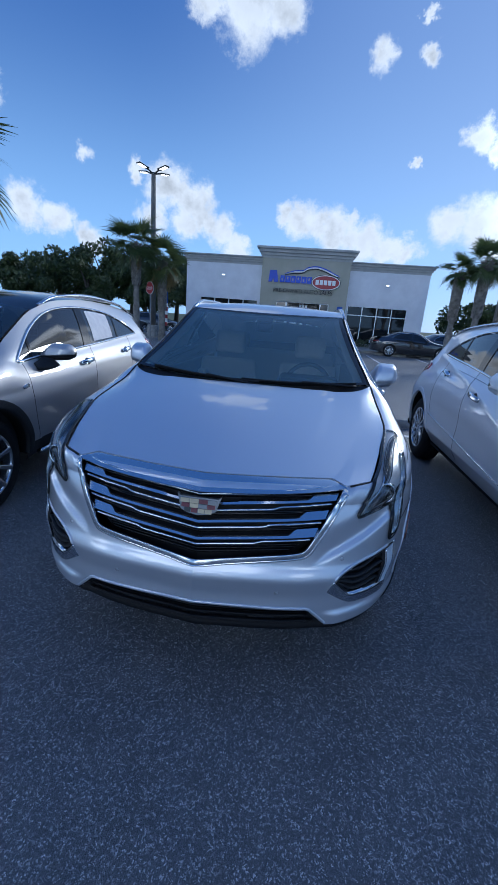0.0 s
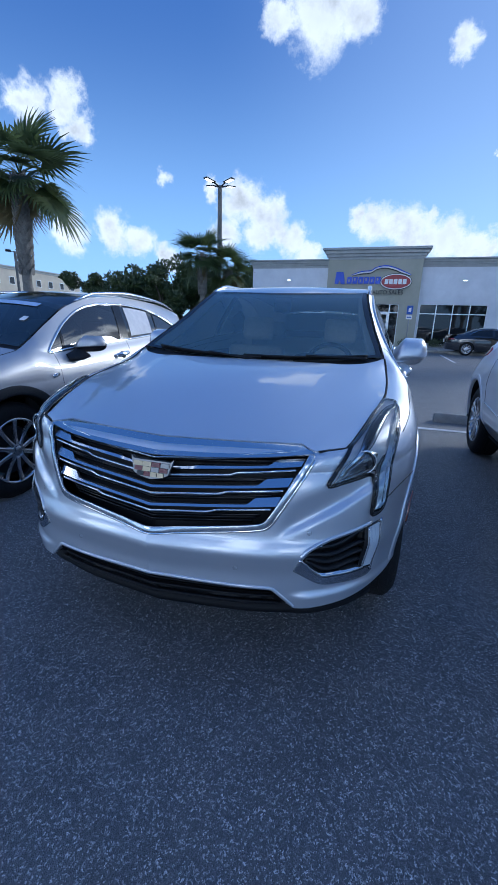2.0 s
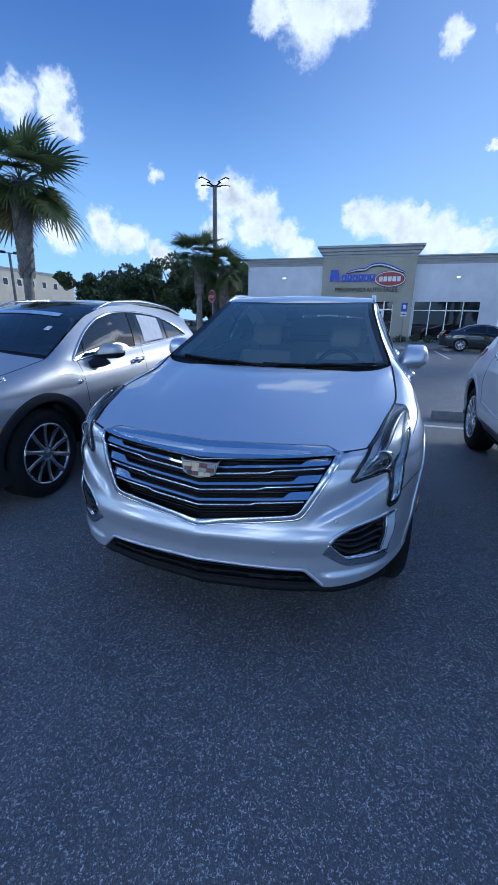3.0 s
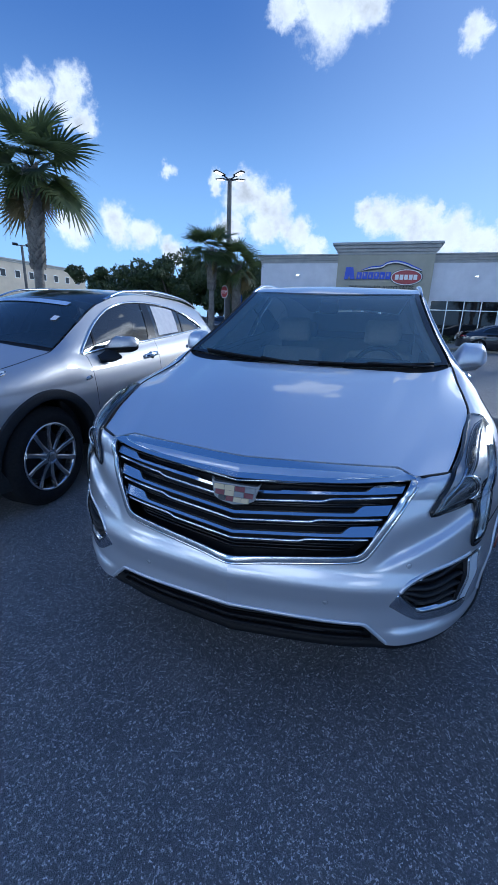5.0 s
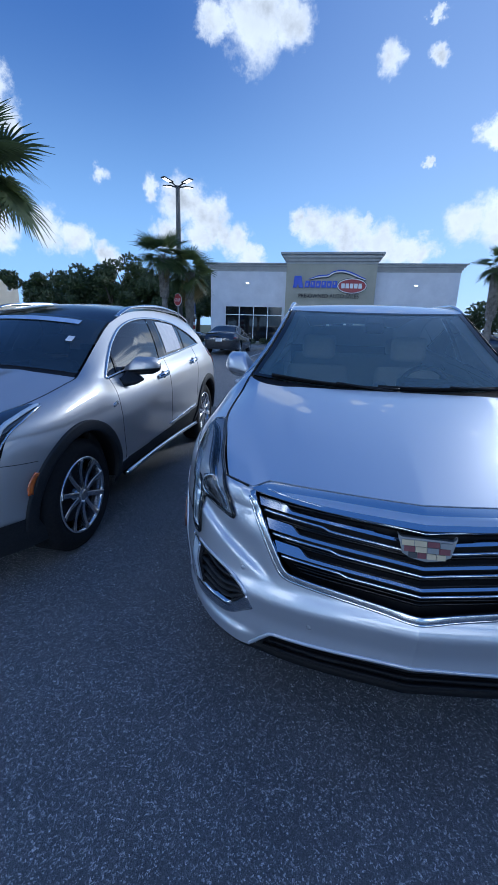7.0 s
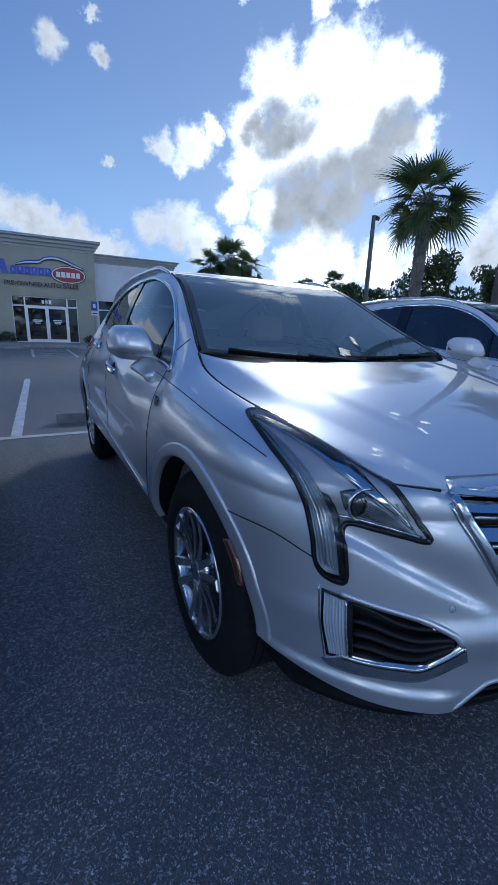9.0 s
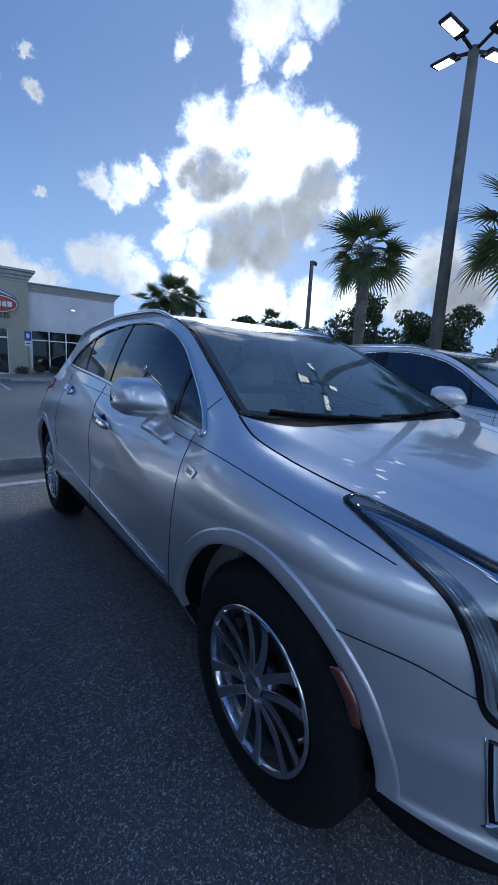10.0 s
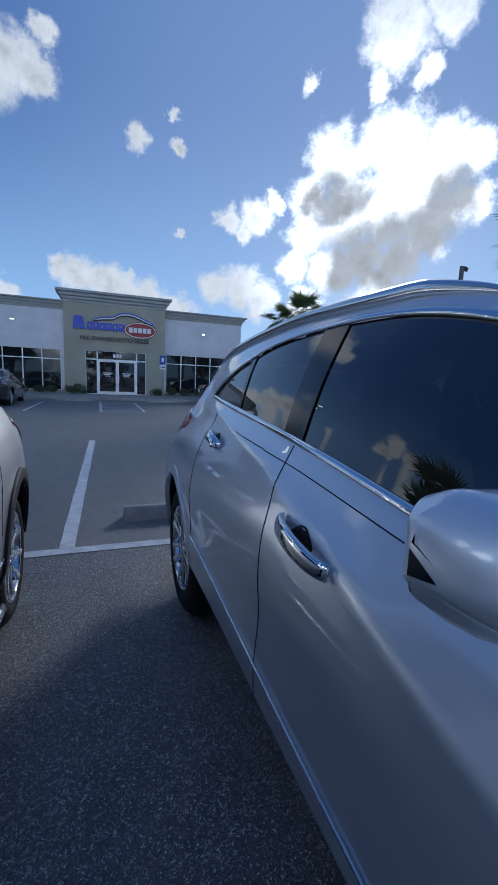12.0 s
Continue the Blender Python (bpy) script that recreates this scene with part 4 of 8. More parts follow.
def arch_flare(car, body, side, cy, cz, r0, r1, a0, a1, material, lift=0.014, name="arch_flare"):
    """A lip of body-coloured trim round a wheel opening, and the dark liner inside."""
    pl = side_place(body, side)
    n, m = 56, 7
    V = []
    for i in range(n):
        a = radians(a0 + (a1 - a0) * i / (n - 1))
        for j in range(m):
            t = j / (m - 1)
            r = r0 - 0.004 + (r1 - r0 + 0.004) * (0.0, 0.06, 0.3, 0.6, 0.85, 0.97, 1.0)[j]
            o = lift * (0.7, 1.0, 1.0, 1.0, 0.95, 0.85, -0.3)[j]
            p, nn = pl((0, cy + r * math.cos(a), max(cz + r * math.sin(a), 0.2)), 0.0)
            V.append((p[0] + side * o, cy + r * math.cos(a), cz + r * math.sin(a)))
    # turn the lip inwards
    for i in range(n):
        x, y, z = V[i * m]
        V.append((x - side * 0.03, y, z))
    F = grid_faces(n, m)
    o = n * m
    F += [(i * m, (i + 1) * m, o + i + 1, o + i) for i in range(n - 1)]
    fl = mesh(name, V, F, material, car)
    W = []
    for i in range(n):
        x, y, z = V[n * m + i]
        W += [(x, y, z), (side * 0.5, y, z)]
    mesh("wheel_liner", W, grid_faces(n, 2), M["black"], fl)
    D = [(side * 0.54, cy, cz)] + [(side * 0.54, cy + (r0 + 0.01) * math.cos(t), cz + (r0 + 0.01) * math.sin(t)) for t in np.linspace(radians(-8), radians(188), 33)]
    mesh("liner_wall", D, [(0, k, k + 1) for k in range(1, 33)], M["black"], fl, smooth=False)
    return fl


# the nose of the silver SUV: outlines on one half, (x, y, z)
HL_UPPER = [(0.800, 0.735, 1.014), (0.775, 0.748, 1.024), (0.744, 0.726, 1.020), (0.711, 0.567, 0.984), (0.682, 0.420, 0.945), (0.648, 0.312, 0.912), (0.623, 0.244, 0.853), (0.602, 0.206, 0.800)]
HL_LOWER = [(0.811, 0.705, 1.000), (0.812, 0.586, 0.956), (0.805, 0.478, 0.903), (0.796, 0.428, 0.850), (0.778, 0.390, 0.826), (0.750, 0.346, 0.817), (0.696, 0.285, 0.812), (0.602, 0.206, 0.796)]
STRIP_OUT = [(0.805, 0.478, 0.903), (0.796, 0.428, 0.844), (0.794, 0.394, 0.773), (0.790, 0.379, 0.712), (0.778, 0.352, 0.680)]
STRIP_IN = [(0.760, 0.385, 0.872), (0.752, 0.350, 0.825), (0.750, 0.329, 0.767), (0.748, 0.318, 0.715), (0.750, 0.313, 0.680)]
FOG_TOP = [(0.747, 0.304, 0.637), (0.713, 0.261, 0.630), (0.613, 0.169, 0.609), (0.552, 0.129, 0.580), (0.532, 0.119, 0.553)]
FOG_LOW = [(0.736, 0.296, 0.462), (0.700, 0.261, 0.463), (0.640, 0.190, 0.468), (0.590, 0.158, 0.476), (0.528, 0.119, 0.545)]
FOG_RIM = [(0.765, 0.339, 0.440), (0.743, 0.312, 0.424), (0.660, 0.210, 0.434), (0.591, 0.157, 0.446), (0.506, 0.108, 0.505)]
GRILLE_SIDE = [(0.530, 0.893), (0.514, 0.860), (0.474, 0.785), (0.430, 0.705), (0.412, 0.678), (0.380, 0.660), (0.235, 0.641), (0.110, 0.625), (0.0, 0.612)]


def suv(name, at, turn, paint, label, detail=True):
    car = thing(name, at, turn, label, "car")
    body = Body(SUV)
    arches = [(0.96, 0.385, 0.428), (3.817, 0.385, 0.428)]
    side_glass = [(1.375, 1.072), (1.48, 1.155), (1.70, 1.29), (1.88, 1.40), (2.08, 1.482), (2.35, 1.535), (2.70, 1.545), (3.15, 1.512), (3.50, 1.43), (3.72, 1.34), (3.86, 1.262), (3.4, 1.232), (2.9, 1.206), (2.46, 1.174), (2.0, 1.125)]
    grille = [(x, z) for x, z in GRILLE_SIDE] + [(-0.1, 0.612), (-0.1, 0.875), (0.0, 0.875), (0.520, 0.893)]
    fog = [(p[0], p[2]) for p in FOG_TOP] + [(p[0], p[2]) for p in reversed(FOG_LOW)]
    intake = [(0.440, 0.434), (0.2, 0.440), (-0.1, 0.444), (-0.1, 0.22), (0.530, 0.22), (0.524, 0.345)]
    body_panels(car, body, paint, arches, dict(door_front=1.455, door_mid=2.56, door_rear=3.42, bumper=(0.60, 0.73), sill=0.47),
                holes=[grille, fog, intake], windows=[side_glass])
    # hood, windscreen, roof
    nx = 161
    V = np.array([hood_point(body, u, t) for u in np.linspace(0, 1, 44) for t in np.linspace(-1, 1, nx)])
    mesh("hood", V, grid_faces(44, nx), paint, car, "smooth painted hood with two soft creases")
    # front lip of the hood, turned down
    lip = V[:nx]
    W = np.concatenate([lip, lip + [0, 0.006, -0.012]])
    mesh("hood_lip", W, [(i + 1, i, i + nx, i + nx + 1) for i in range(nx - 1)], paint, car)
    ys = np.linspace(2.10, 4.42, 40)
    roof = mesh("roof", *cross_patch(body, ys, SCREEN_BOW, SCREEN_CROWN, nx=41), paint, car)
    ys = np.linspace(1.305, 2.10, 26)
    V, F = cross_patch(body, ys, SCREEN_BOW, SCREEN_CROWN, inset=0.018, nx=41, lift=0.004)
    screen = mesh("windscreen", V, F, M["screen"], car, "clear windscreen reflecting clouds")
    screen.visible_shadow = False
    face_out(screen, (0, 2.2, 0.7))
    # black band round the glass
    G = V.reshape(26, 41, 3)
    loop = np.concatenate([G[0, :, :], G[1:, -1, :], G[-1, -2::-1, :], G[-2:0:-1, 0, :]])
    cen = G.reshape(-1, 3).mean(0)
    band_in = []
    for p in loop:
        d = cen - p
        band_in.append(p + d / np.linalg.norm(d) * 0.032)
    # slide the inner edge onto the glass
    gt = BVHTree.FromPolygons([Vector(v) for v in V], F)
    band_in = [np.array(gt.find_nearest(Vector(p))[0]) for p in band_in]
    k = len(loop)
    W = np.concatenate([loop, np.array(band_in)]) + np.array([0, -0.002, 0.0025])
    mesh("glass_border", W, [(i, (i + 1) % k, k + (i + 1) % k, k + i) for i in range(k)], M["gloss_black"], screen)
    # bright pillar trim beside the glass
    for s in (-1, 1):
        P = [(s * (float(body.rx(y)) - 0.004), y, float(body.rz(y)) + 0.003) for y in np.linspace(1.30, 2.12, 24)]
        mesh("pillar_trim", *sweep(P, 0.004, 0.003, (s * 0.6, -0.4, 0.7)), M["black"], car)
        P = [(s * (float(body.rx(y)) + 0.002), y, float(body.rz(y)) - 0.0005) for y in np.linspace(0.246, 1.295, 70)]
        mesh("hood_gap", *sweep(P, 0.0045, 0.0025, (s * 0.5, 0, 0.8)), M["gap"], car)
        ys = np.linspace(2.10, 4.25, 50)
        up = np.clip(np.minimum((ys - 2.10) / 0.28, (4.25 - ys) / 0.35), 0, 1)
        P = [(s * (float(body.rx(y)) + 0.004), y, float(body.rz(y)) - 0.006 + 0.014 * float(u)) for y, u in zip(ys, up)]
        mesh("roof_rail", *sweep(P, 0.008 + 0.010 * up, 0.004 + 0.015 * up ** 0.7, (0, 0, 1), sides=12, power=2.6), M["satin"], car, "low satin metal roof rail")
    # cowl and wipers at the foot of the glass
    rim = np.array([hood_point(body, 1.0, t) for t in np.linspace(-1, 1, 41)])
    C1 = np.concatenate([rim + [0, -0.01, -0.02], rim + [0, 0.012, -0.022], G[0] + [0, 0, -0.006]])
    mesh("cowl", C1, grid_faces(3, 41), M["black"], car)
    gl = G.reshape(26, 41, 3)
    for a, b, nm in ((38, 19, "wiper"), (22, 3, "wiper")):
        rise = np.linspace(0.0, 0.55, a - b + 1)[::-1][:, None]
        P = np.array([gl[0, j] for j in range(b, a + 1)]) * (1 - rise) + np.array([gl[1, j] for j in range(b, a + 1)]) * rise + [0, -0.006, 0.010]
        wp = mesh(nm, *sweep(P, 0.006, 0.009, (0, -0.5, 0.85), sides=8, power=3), M["black"], car)
        mesh("wiper_arm", *sweep(even([P[-1] + [0.0, -0.03, -0.012], P[len(P) // 2] + [0, -0.004, 0.010]], 12), 0.008, 0.006, (0, -0.5, 0.85)), M["black"], wp)
    # interior
    cab = part("dashboard", block((1.36, 0.56, 0.18), (0, 1.62, 0.96), 0.07, 3), M["dash"], car, smooth=True)
    part("gauge_hood", block((0.42, 0.22, 0.09), (0.37, 1.75, 1.08), 0.035, 3), M["dash"], cab, smooth=True)
    V, F = lathe([(0.165 + 0.016 * math.cos(t), 0.016 * math.sin(t)) for t in np.linspace(0, 2 * math.pi, 11)], 36)
    V = V @ np.array(Euler((0, 0, radians(90))).to_matrix()).T @ np.array(Euler((radians(-22), 0, 0)).to_matrix()).T + [0.37, 1.93, 1.03]
    mesh("steering_wheel", V, F, M["dash"], cab)
    part("wheel_spokes", block((0.31, 0.03, 0.06), (0.37, 1.925, 1.02), 0.012, 2, rot=(-22, 0, 0)), M["dash"], cab)
    for x in (-0.37, 0.37):
        seat(car, x, 2.28)
    rear = part("rear_seat", block((1.28, 0.16, 0.66), (0, 3.30, 0.86), 0.06, 3, rot=(-16, 0, 0)), M["seat"], car, smooth=True)
    for x in (-0.42, 0.42):
        part("headrest", block((0.26, 0.10, 0.16), (x, 3.42, 1.26), 0.045, 3), M["seat"], rear, smooth=True)
    part("floor_pan", block((1.62, 3.3, 0.04), (0, 2.7, 0.36)), M["lining"], car)
    part("engine_bay", block((1.02, 0.95, 0.46), (0, 0.80, 0.60), 0.02), M["black"], car)
    part("luggage_bulkhead", block((1.36, 0.05, 0.9), (0, 3.62, 0.8)), M["lining"], car)
    for s in (-1, 1):
        part("door_card", block((0.06, 2.6, 0.68), (s * 0.79, 2.45, 0.72), 0.02, 2), M["lining"], car)
        P = [(s * (float(body.rx(y)) - 0.035), y + 0.02, float(body.rz(y)) - 0.03) for y in np.linspace(1.40, 2.1, 14)]
        mesh("pillar_lining", *sweep(P, 0.04, 0.015, (s * 0.3, 0.4, -0.8), power=3), M["lining"], car)
    ys = np.linspace(2.13, 4.2, 16)
    mesh("headlining", *cross_patch(body, ys, SCREEN_BOW, SCREEN_CROWN, inset=0.03, nx=21, lift=-0.035), M["lining"], car)
    part("inner_mirror", block((0.13, 0.07, 0.085), (0, 1.98, 1.440), 0.025, 2), M["black"], car, smooth=True)
    part("screen_sensor", block((0.12, 0.09, 0.03), (0, 1.985, 1.478), 0.012, 2, rot=(26, 0, 0)), M["black"], car)

    # grille
    fr = lambda p, o: body.on_front(p[0], p[2], o)[0]
    gx = curve(sorted([(z, x) for x, z in GRILLE_SIDE if x > 0.3]))
    half = [(x, 0.1, z) for x, z in GRILLE_SIDE]
    low_edge = [(-x, 0.1, z) for x, z in GRILLE_SIDE] + [(x, 0.1, z) for x, z in reversed(GRILLE_SIDE[:-1])]
    g = part("grille", block((0.9, 0.02, 0.2), (0, 0.30, 0.72)), M["black"], car, "black grille with bright horizontal bars in a chrome surround")
    vee = lambda x, z: z + 0.007 + 0.034 * min(abs(x) / 0.42, 1.25)
    P = []
    for t in np.linspace(-1, 1, 61):
        for z in np.linspace(0.612, 0.885, 12):
            x = t * min(0.53, float(gx(max(z, 0.662))) + 0.012)
            P.append(fr((x, 0, z), -0.05))
    mesh("grille_backing", P, grid_faces(61, 12), M["black"], g)
    band = []
    for t in np.linspace(-1, 1, 161):
        x = 0.536 * t
        a = abs(x)
        lo_p = fr((x, 0, 0.868 + 0.030 * (a / 0.53) ** 1.6), 0.0)
        if a < 0.487:
            up_p = np.array([x, *hood_front(x)])
        else:
            u = (a - 0.487) / 0.049
            p = hood_front(0.487)
            up_p = np.array([x, p[0] + (0.240 - p[0]) * u, p[1] + (0.903 - p[1]) * u])
        up_p = up_p + np.array([0, -0.003, -0.004])
        band += [lo_p + [0, 0.012, 0.002], lo_p + [0, -0.007, 0], lo_p + [0, -0.008, 0.003], up_p * 0.35 + lo_p * 0.65 + [0, -0.006, 0.004], up_p * 0.7 + lo_p * 0.3 + [0, -0.004, 0.006], up_p, up_p + [0, 0.010, -0.006]]
    sharpen(mesh("grille_top_band", band, grid_faces(161, 7), M["satin"], g, "broad satin chrome upper band"), 30)
    lo = smooth_line([(p[0], 0, p[2]) for p in low_edge], 90)
    P, Nn = zip(*[body.on_front(p[0], p[2], 0.004) for p in lo])
    mesh("grille_surround", *sweep(P, 0.010, 0.008, Nn, sides=12, power=8), M["satin"], g, "polished chrome surround")
    P, Nn = zip(*[body.on_front(p[0] * 1.022, p[2] - 0.014, 0.001) for p in lo])
    mesh("grille_rebate", *sweep(P, 0.0045, 0.004, Nn, power=4), M["chrome"], g)

    def bar(z, x0, x1, hz, out, m, nm="grille_bar", n=40, step=0.0):
        pts = []
        for x in np.linspace(x0, x1, n):
            zz = vee(x, z) + step * (0.5 + 0.5 * math.tanh((abs(x) - 0.30) / 0.02))
            q, nq = body.on_front(x, zz, out)
            pts.append((q, nq + np.array([0, 0, 1.3])))
        P, Nn = zip(*pts)
        return mesh(nm, *sweep(P, hz, 0.007, Nn, sides=8, power=3.5), m, g)

    def stepped(x, z, step_x):
        return vee(x, z) + 0.007 * (0.5 + 0.5 * math.tanh((abs(x) - step_x) / 0.010))

    def louvre(z, w, edge):
        """A sloping bar that faces the sky and grows into a broad blade towards each end."""
        V = []
        for t in np.linspace(-1, 1, 120):
            for u, back in ((0.0, 0.012), (0.0, 0.0), (1.0, 0.0), (1.0, 0.010)):
                h = 0.0085 + 0.0205 * float(step(abs(t) * w, edge, edge + 0.030))
                x = t * (w if abs(t) * w < edge else w + (float(gx(vee(w, z) + h * u)) - float(gx(vee(w, z))) + 0.004) * (abs(t) * w - edge) / (w - edge))
                V.append(fr((x, 0, vee(x, z) + h * u), -0.001 - 0.45 * h * u - back) + np.array([0, 0, -0.003 * (back > 0) * (1 - 2 * u)]))
        return sharpen(mesh("grille_bar", V, [tuple(reversed(f)) for f in grid_faces(120, 4)], M["satin"], g), 6)

    def thin_bar(z, w, step_x):
        pts = []
        for x in np.linspace(-w, w, 121):
            q, nq = body.on_front(x, stepped(x, z, step_x), -0.003)
            pts.append((q, nq + np.array([0, 0, 0.9])))
        P, Nn = zip(*pts)
        return mesh("grille_bar", *sweep(P, 0.0038, 0.006, Nn, sides=8, power=3.5), M["chrome"], g)

    thin_bar(0.851, float(gx(0.885)) - 0.012, 0.30)
    for zt, zb, e in ((0.813, 0.793, 0.395), (0.750, 0.731, 0.365), (0.687, 0.670, 0.335)):
        w = float(gx((zt + zb) / 2 + 0.045)) - 0.012
        thin_bar(zb, w - 0.01, e - 0.11)
        louvre(zt, w, e)
    for z in (0.838, 0.780, 0.774, 0.717, 0.711, 0.652, 0.643, 0.632):
        w = float(gx(max(z + 0.03, 0.665))) - 0.03
        bar(z, -w, w, 0.0022, -0.030, M["gloss_black"], nm="grille_slat")
    # crest: a small shield of plain coloured fields
    em = [(x * 0.94, 0.014 + 0.815 + (z - 0.815) * 0.9) for x, z in ((-0.088, 0.850), (-0.075, 0.840), (0.075, 0.840), (0.088, 0.850), (0.070, 0.792), (0.045, 0.780), (0.0, 0.772), (-0.045, 0.780), (-0.070, 0.792))]
    bm = bmesh.new()
    y_em = float(fr((0.0, 0, 0.81), 0.016)[1])
    lean = 0.35
    vs = [bm.verts.new((x, y_em + (z - 0.81) * lean, z)) for x, z in em]
    f = bm.faces.new(vs)
    r = bmesh.ops.extrude_face_region(bm, geom=[f])
    bmesh.ops.translate(bm, vec=(0, 0.014, 0), verts=[v for v in r["geom"] if isinstance(v, bmesh.types.BMVert)])
    bmesh.ops.recalc_face_normals(bm, faces=bm.faces)
    crest = part("crest", bm, M["crest_edge"], g, "chrome shield badge with coloured fields")
    cols = [M["crest_red"], M["gold"], M["crest_edge"], M["sign_dark"]]
    pat = (1, 1, 0, 2, 0, 1, 2, 0, 3, 0, 1, 1)
    for i in range(12):
        r_, c_ = divmod(i, 4)
        wd = (0.070, 0.064, 0.052)[r_]
        x0, x1 = -wd + 2 * wd * c_ / 4, -wd + 2 * wd * (c_ + 1) / 4
        z0 = 0.846 - 0.016 * r_
        V = [(x0 + 0.001, 0, z0 - 0.0145), (x1 - 0.001, 0, z0 - 0.0145), (x1 - 0.001, 0, z0), (x0 + 0.001, 0, z0)]
        V = [(x, y_em - 0.003 + (z - 0.81) * lean, z) for x, _, z in V]
        mesh("crest_field", V + [(x, y + 0.004, z) for x, y, z in V], [(0, 1, 2, 3), (0, 4, 5, 1), (1, 5, 6, 2), (2, 6, 7, 3), (3, 7, 4, 0)], cols[pat[i]], crest, smooth=False)

    # lower intake and chin
    P = []
    for t in np.linspace(-1, 1, 49):
        for z in np.linspace(0.262, 0.462, 8):
            x = t * (0.50 + 0.0 * z)
            P.append(body.on_front(x, z, -0.04)[0])
    ik = mesh("lower_intake", P, grid_faces(49, 8), M["black"], car, "black lower air intake")
    for z in (0.325, 0.355, 0.385, 0.412):
        pts = [body.on_front(x, z, -0.028) for x in np.linspace(-0.45, 0.45, 40)]
        P, Nn = zip(*pts)
        mesh("intake_slat", *sweep(P, 0.004, 0.008, Nn, power=3), M["black"], ik)
    e = [(-0.526, 0.350), (-0.440, 0.434), (-0.2, 0.440), (0, 0.444), (0.2, 0.440), (0.440, 0.434), (0.526, 0.350)]
    P, Nn = zip(*[body.on_front(x, z, -0.002) for x, z in even(e, 70)])
    mesh("intake_edge", *sweep(P, 0.007, 0.006, Nn, power=2.5), paint, ik)
    V = []
    for s_ in np.linspace(-0.84, 0.84, 61):
        for dz, dy in ((0.40, 0.018), (0.345, 0.050), (0.32, 0.062), (0.306, 0.052), (0.288, 0.052), (0.274, 0.075), (0.262, 0.14)):
            p = body.on_front(s_, max(dz, 0.385), -0.010)[0]
            V.append((p[0], p[1] + dy, dz))
    mesh("chin_spoiler", V, [tuple(reversed(f)) for f in grid_faces(61, 7)], M["black"], car, "dark grey plastic chin spoiler")
    for x, z in ((0.315, 0.507), (0.548, 0.640)):
        for s in (-1, 1):
            p, n = body.on_front(s * x, z, 0.001)
            V, F = lathe([(0.0, 0.0004), (0.0070, 0.0004), (0.0076, 0.0), (0.0078, -0.002)], 20)
            R = Vector(n).to_track_quat("X", "Z").to_matrix()
            V = V @ np.array(R).T + p
            mesh("parking_sensor", V, [tuple(reversed(f)) for f in F], paint, car)
            V, F = lathe([(0.0080 + 0.0004 * math.cos(t), 0.0003 * math.sin(t)) for t in np.linspace(0, 2 * math.pi, 7)], 22)
            mesh("sensor_ring", V @ np.array(R).T + p, F, M["mirror_grey"], car)

    for s in (-1, 1):
        sn = lambda p, o, s=s: body.snap((p[0], p[1], p[2]), o)[0]
        mi = lambda pts, s=s: mirrored(pts, s)
        fix = (lambda V, F: (V, F)) if s < 0 else (lambda V, F: (V, [tuple(reversed(f)) for f in F]))
        hl = mesh("headlamp", *fix(*ruled(mi(HL_UPPER), mi(HL_LOWER), 40, 14, sn, out=0.0015, skirt=0.006)), M["lamp_dark"], car, "clear headlamp with a long vertical light strip")
        mesh("lamp_bezel", *fix(*ruled(mi(STRIP_OUT), mi(STRIP_IN), 26, 8, sn, out=0.0035, skirt=0.006)), M["gloss_black"], hl)
        # bright blade under the dark upper edge
        a = [(0.790, 0.722, 1.010), (0.748, 0.640, 0.992), (0.712, 0.510, 0.955), (0.690, 0.405, 0.922), (0.660, 0.300, 0.880), (0.628, 0.236, 0.826)]
        b = [(0.797, 0.705, 1.003), (0.765, 0.600, 0.972), (0.735, 0.480, 0.930), (0.712, 0.390, 0.903), (0.672, 0.295, 0.866), (0.632, 0.236, 0.820)]
        mesh("reflector", *fix(*ruled(mi(a), mi(b), 36, 4, sn, out=0.005, skirt=0.003)), M["chrome"], hl)
        a = [(0.806, 0.69, 0.996), (0.807, 0.58, 0.953), (0.800, 0.475, 0.898), (0.791, 0.424, 0.842), (0.789, 0.391, 0.773), (0.785, 0.374, 0.712), (0.775, 0.350, 0.690)]
        b = [(0.797, 0.69, 1.002), (0.783, 0.570, 0.962), (0.768, 0.445, 0.905), (0.759, 0.390, 0.850), (0.757, 0.350, 0.775), (0.756, 0.334, 0.712), (0.757, 0.325, 0.690)]
        V, F = fix(*ruled(mi(a), mi(b), 60, 13, sn, out=0.0065, skirt=0.004))
        V2, _ = fix(*ruled(mi(a), mi(b), 60, 13, sn, out=0.004, skirt=0.002))
        odd = np.arange(60 * 13) % 13 % 2 == 1
        V[:780][odd] = V2[:780][odd]
        sharpen(mesh("light_strip", V, F, M["guide"], hl, "pale ribbed daytime light guide"), 25)
        V, F = strip(body, mi([(0.803, 0.69, 1.001), (0.798, 0.578, 0.959), (0.789, 0.465, 0.903), (0.780, 0.412, 0.846), (0.777, 0.375, 0.774), (0.774, 0.358, 0.712)]), 0.0022, 0.0015, 0.0075, n=40)
        mesh("chrome_edge", V, F, M["chrome"], hl)
        V, F = strip(body, mi([(0.756, 0.356, 0.832), (0.696, 0.288, 0.824), (0.618, 0.220, 0.808)]), 0.0042, 0.002, 0.006, n=24)
        mesh("chrome_blade", V, F, M["chrome"], hl)
        V, F = strip(body, mi([(0.622, 0.228, 0.81), (0.634, 0.250, 0.842), (0.648, 0.285, 0.875)]), 0.0025, 0.002, 0.006, n=16)
        mesh("chrome_blade", V, F, M["satin"], hl)
        a = [(0.735, 0.375, 0.885), (0.706, 0.345, 0.893), (0.672, 0.292, 0.862), (0.636, 0.240, 0.818)]
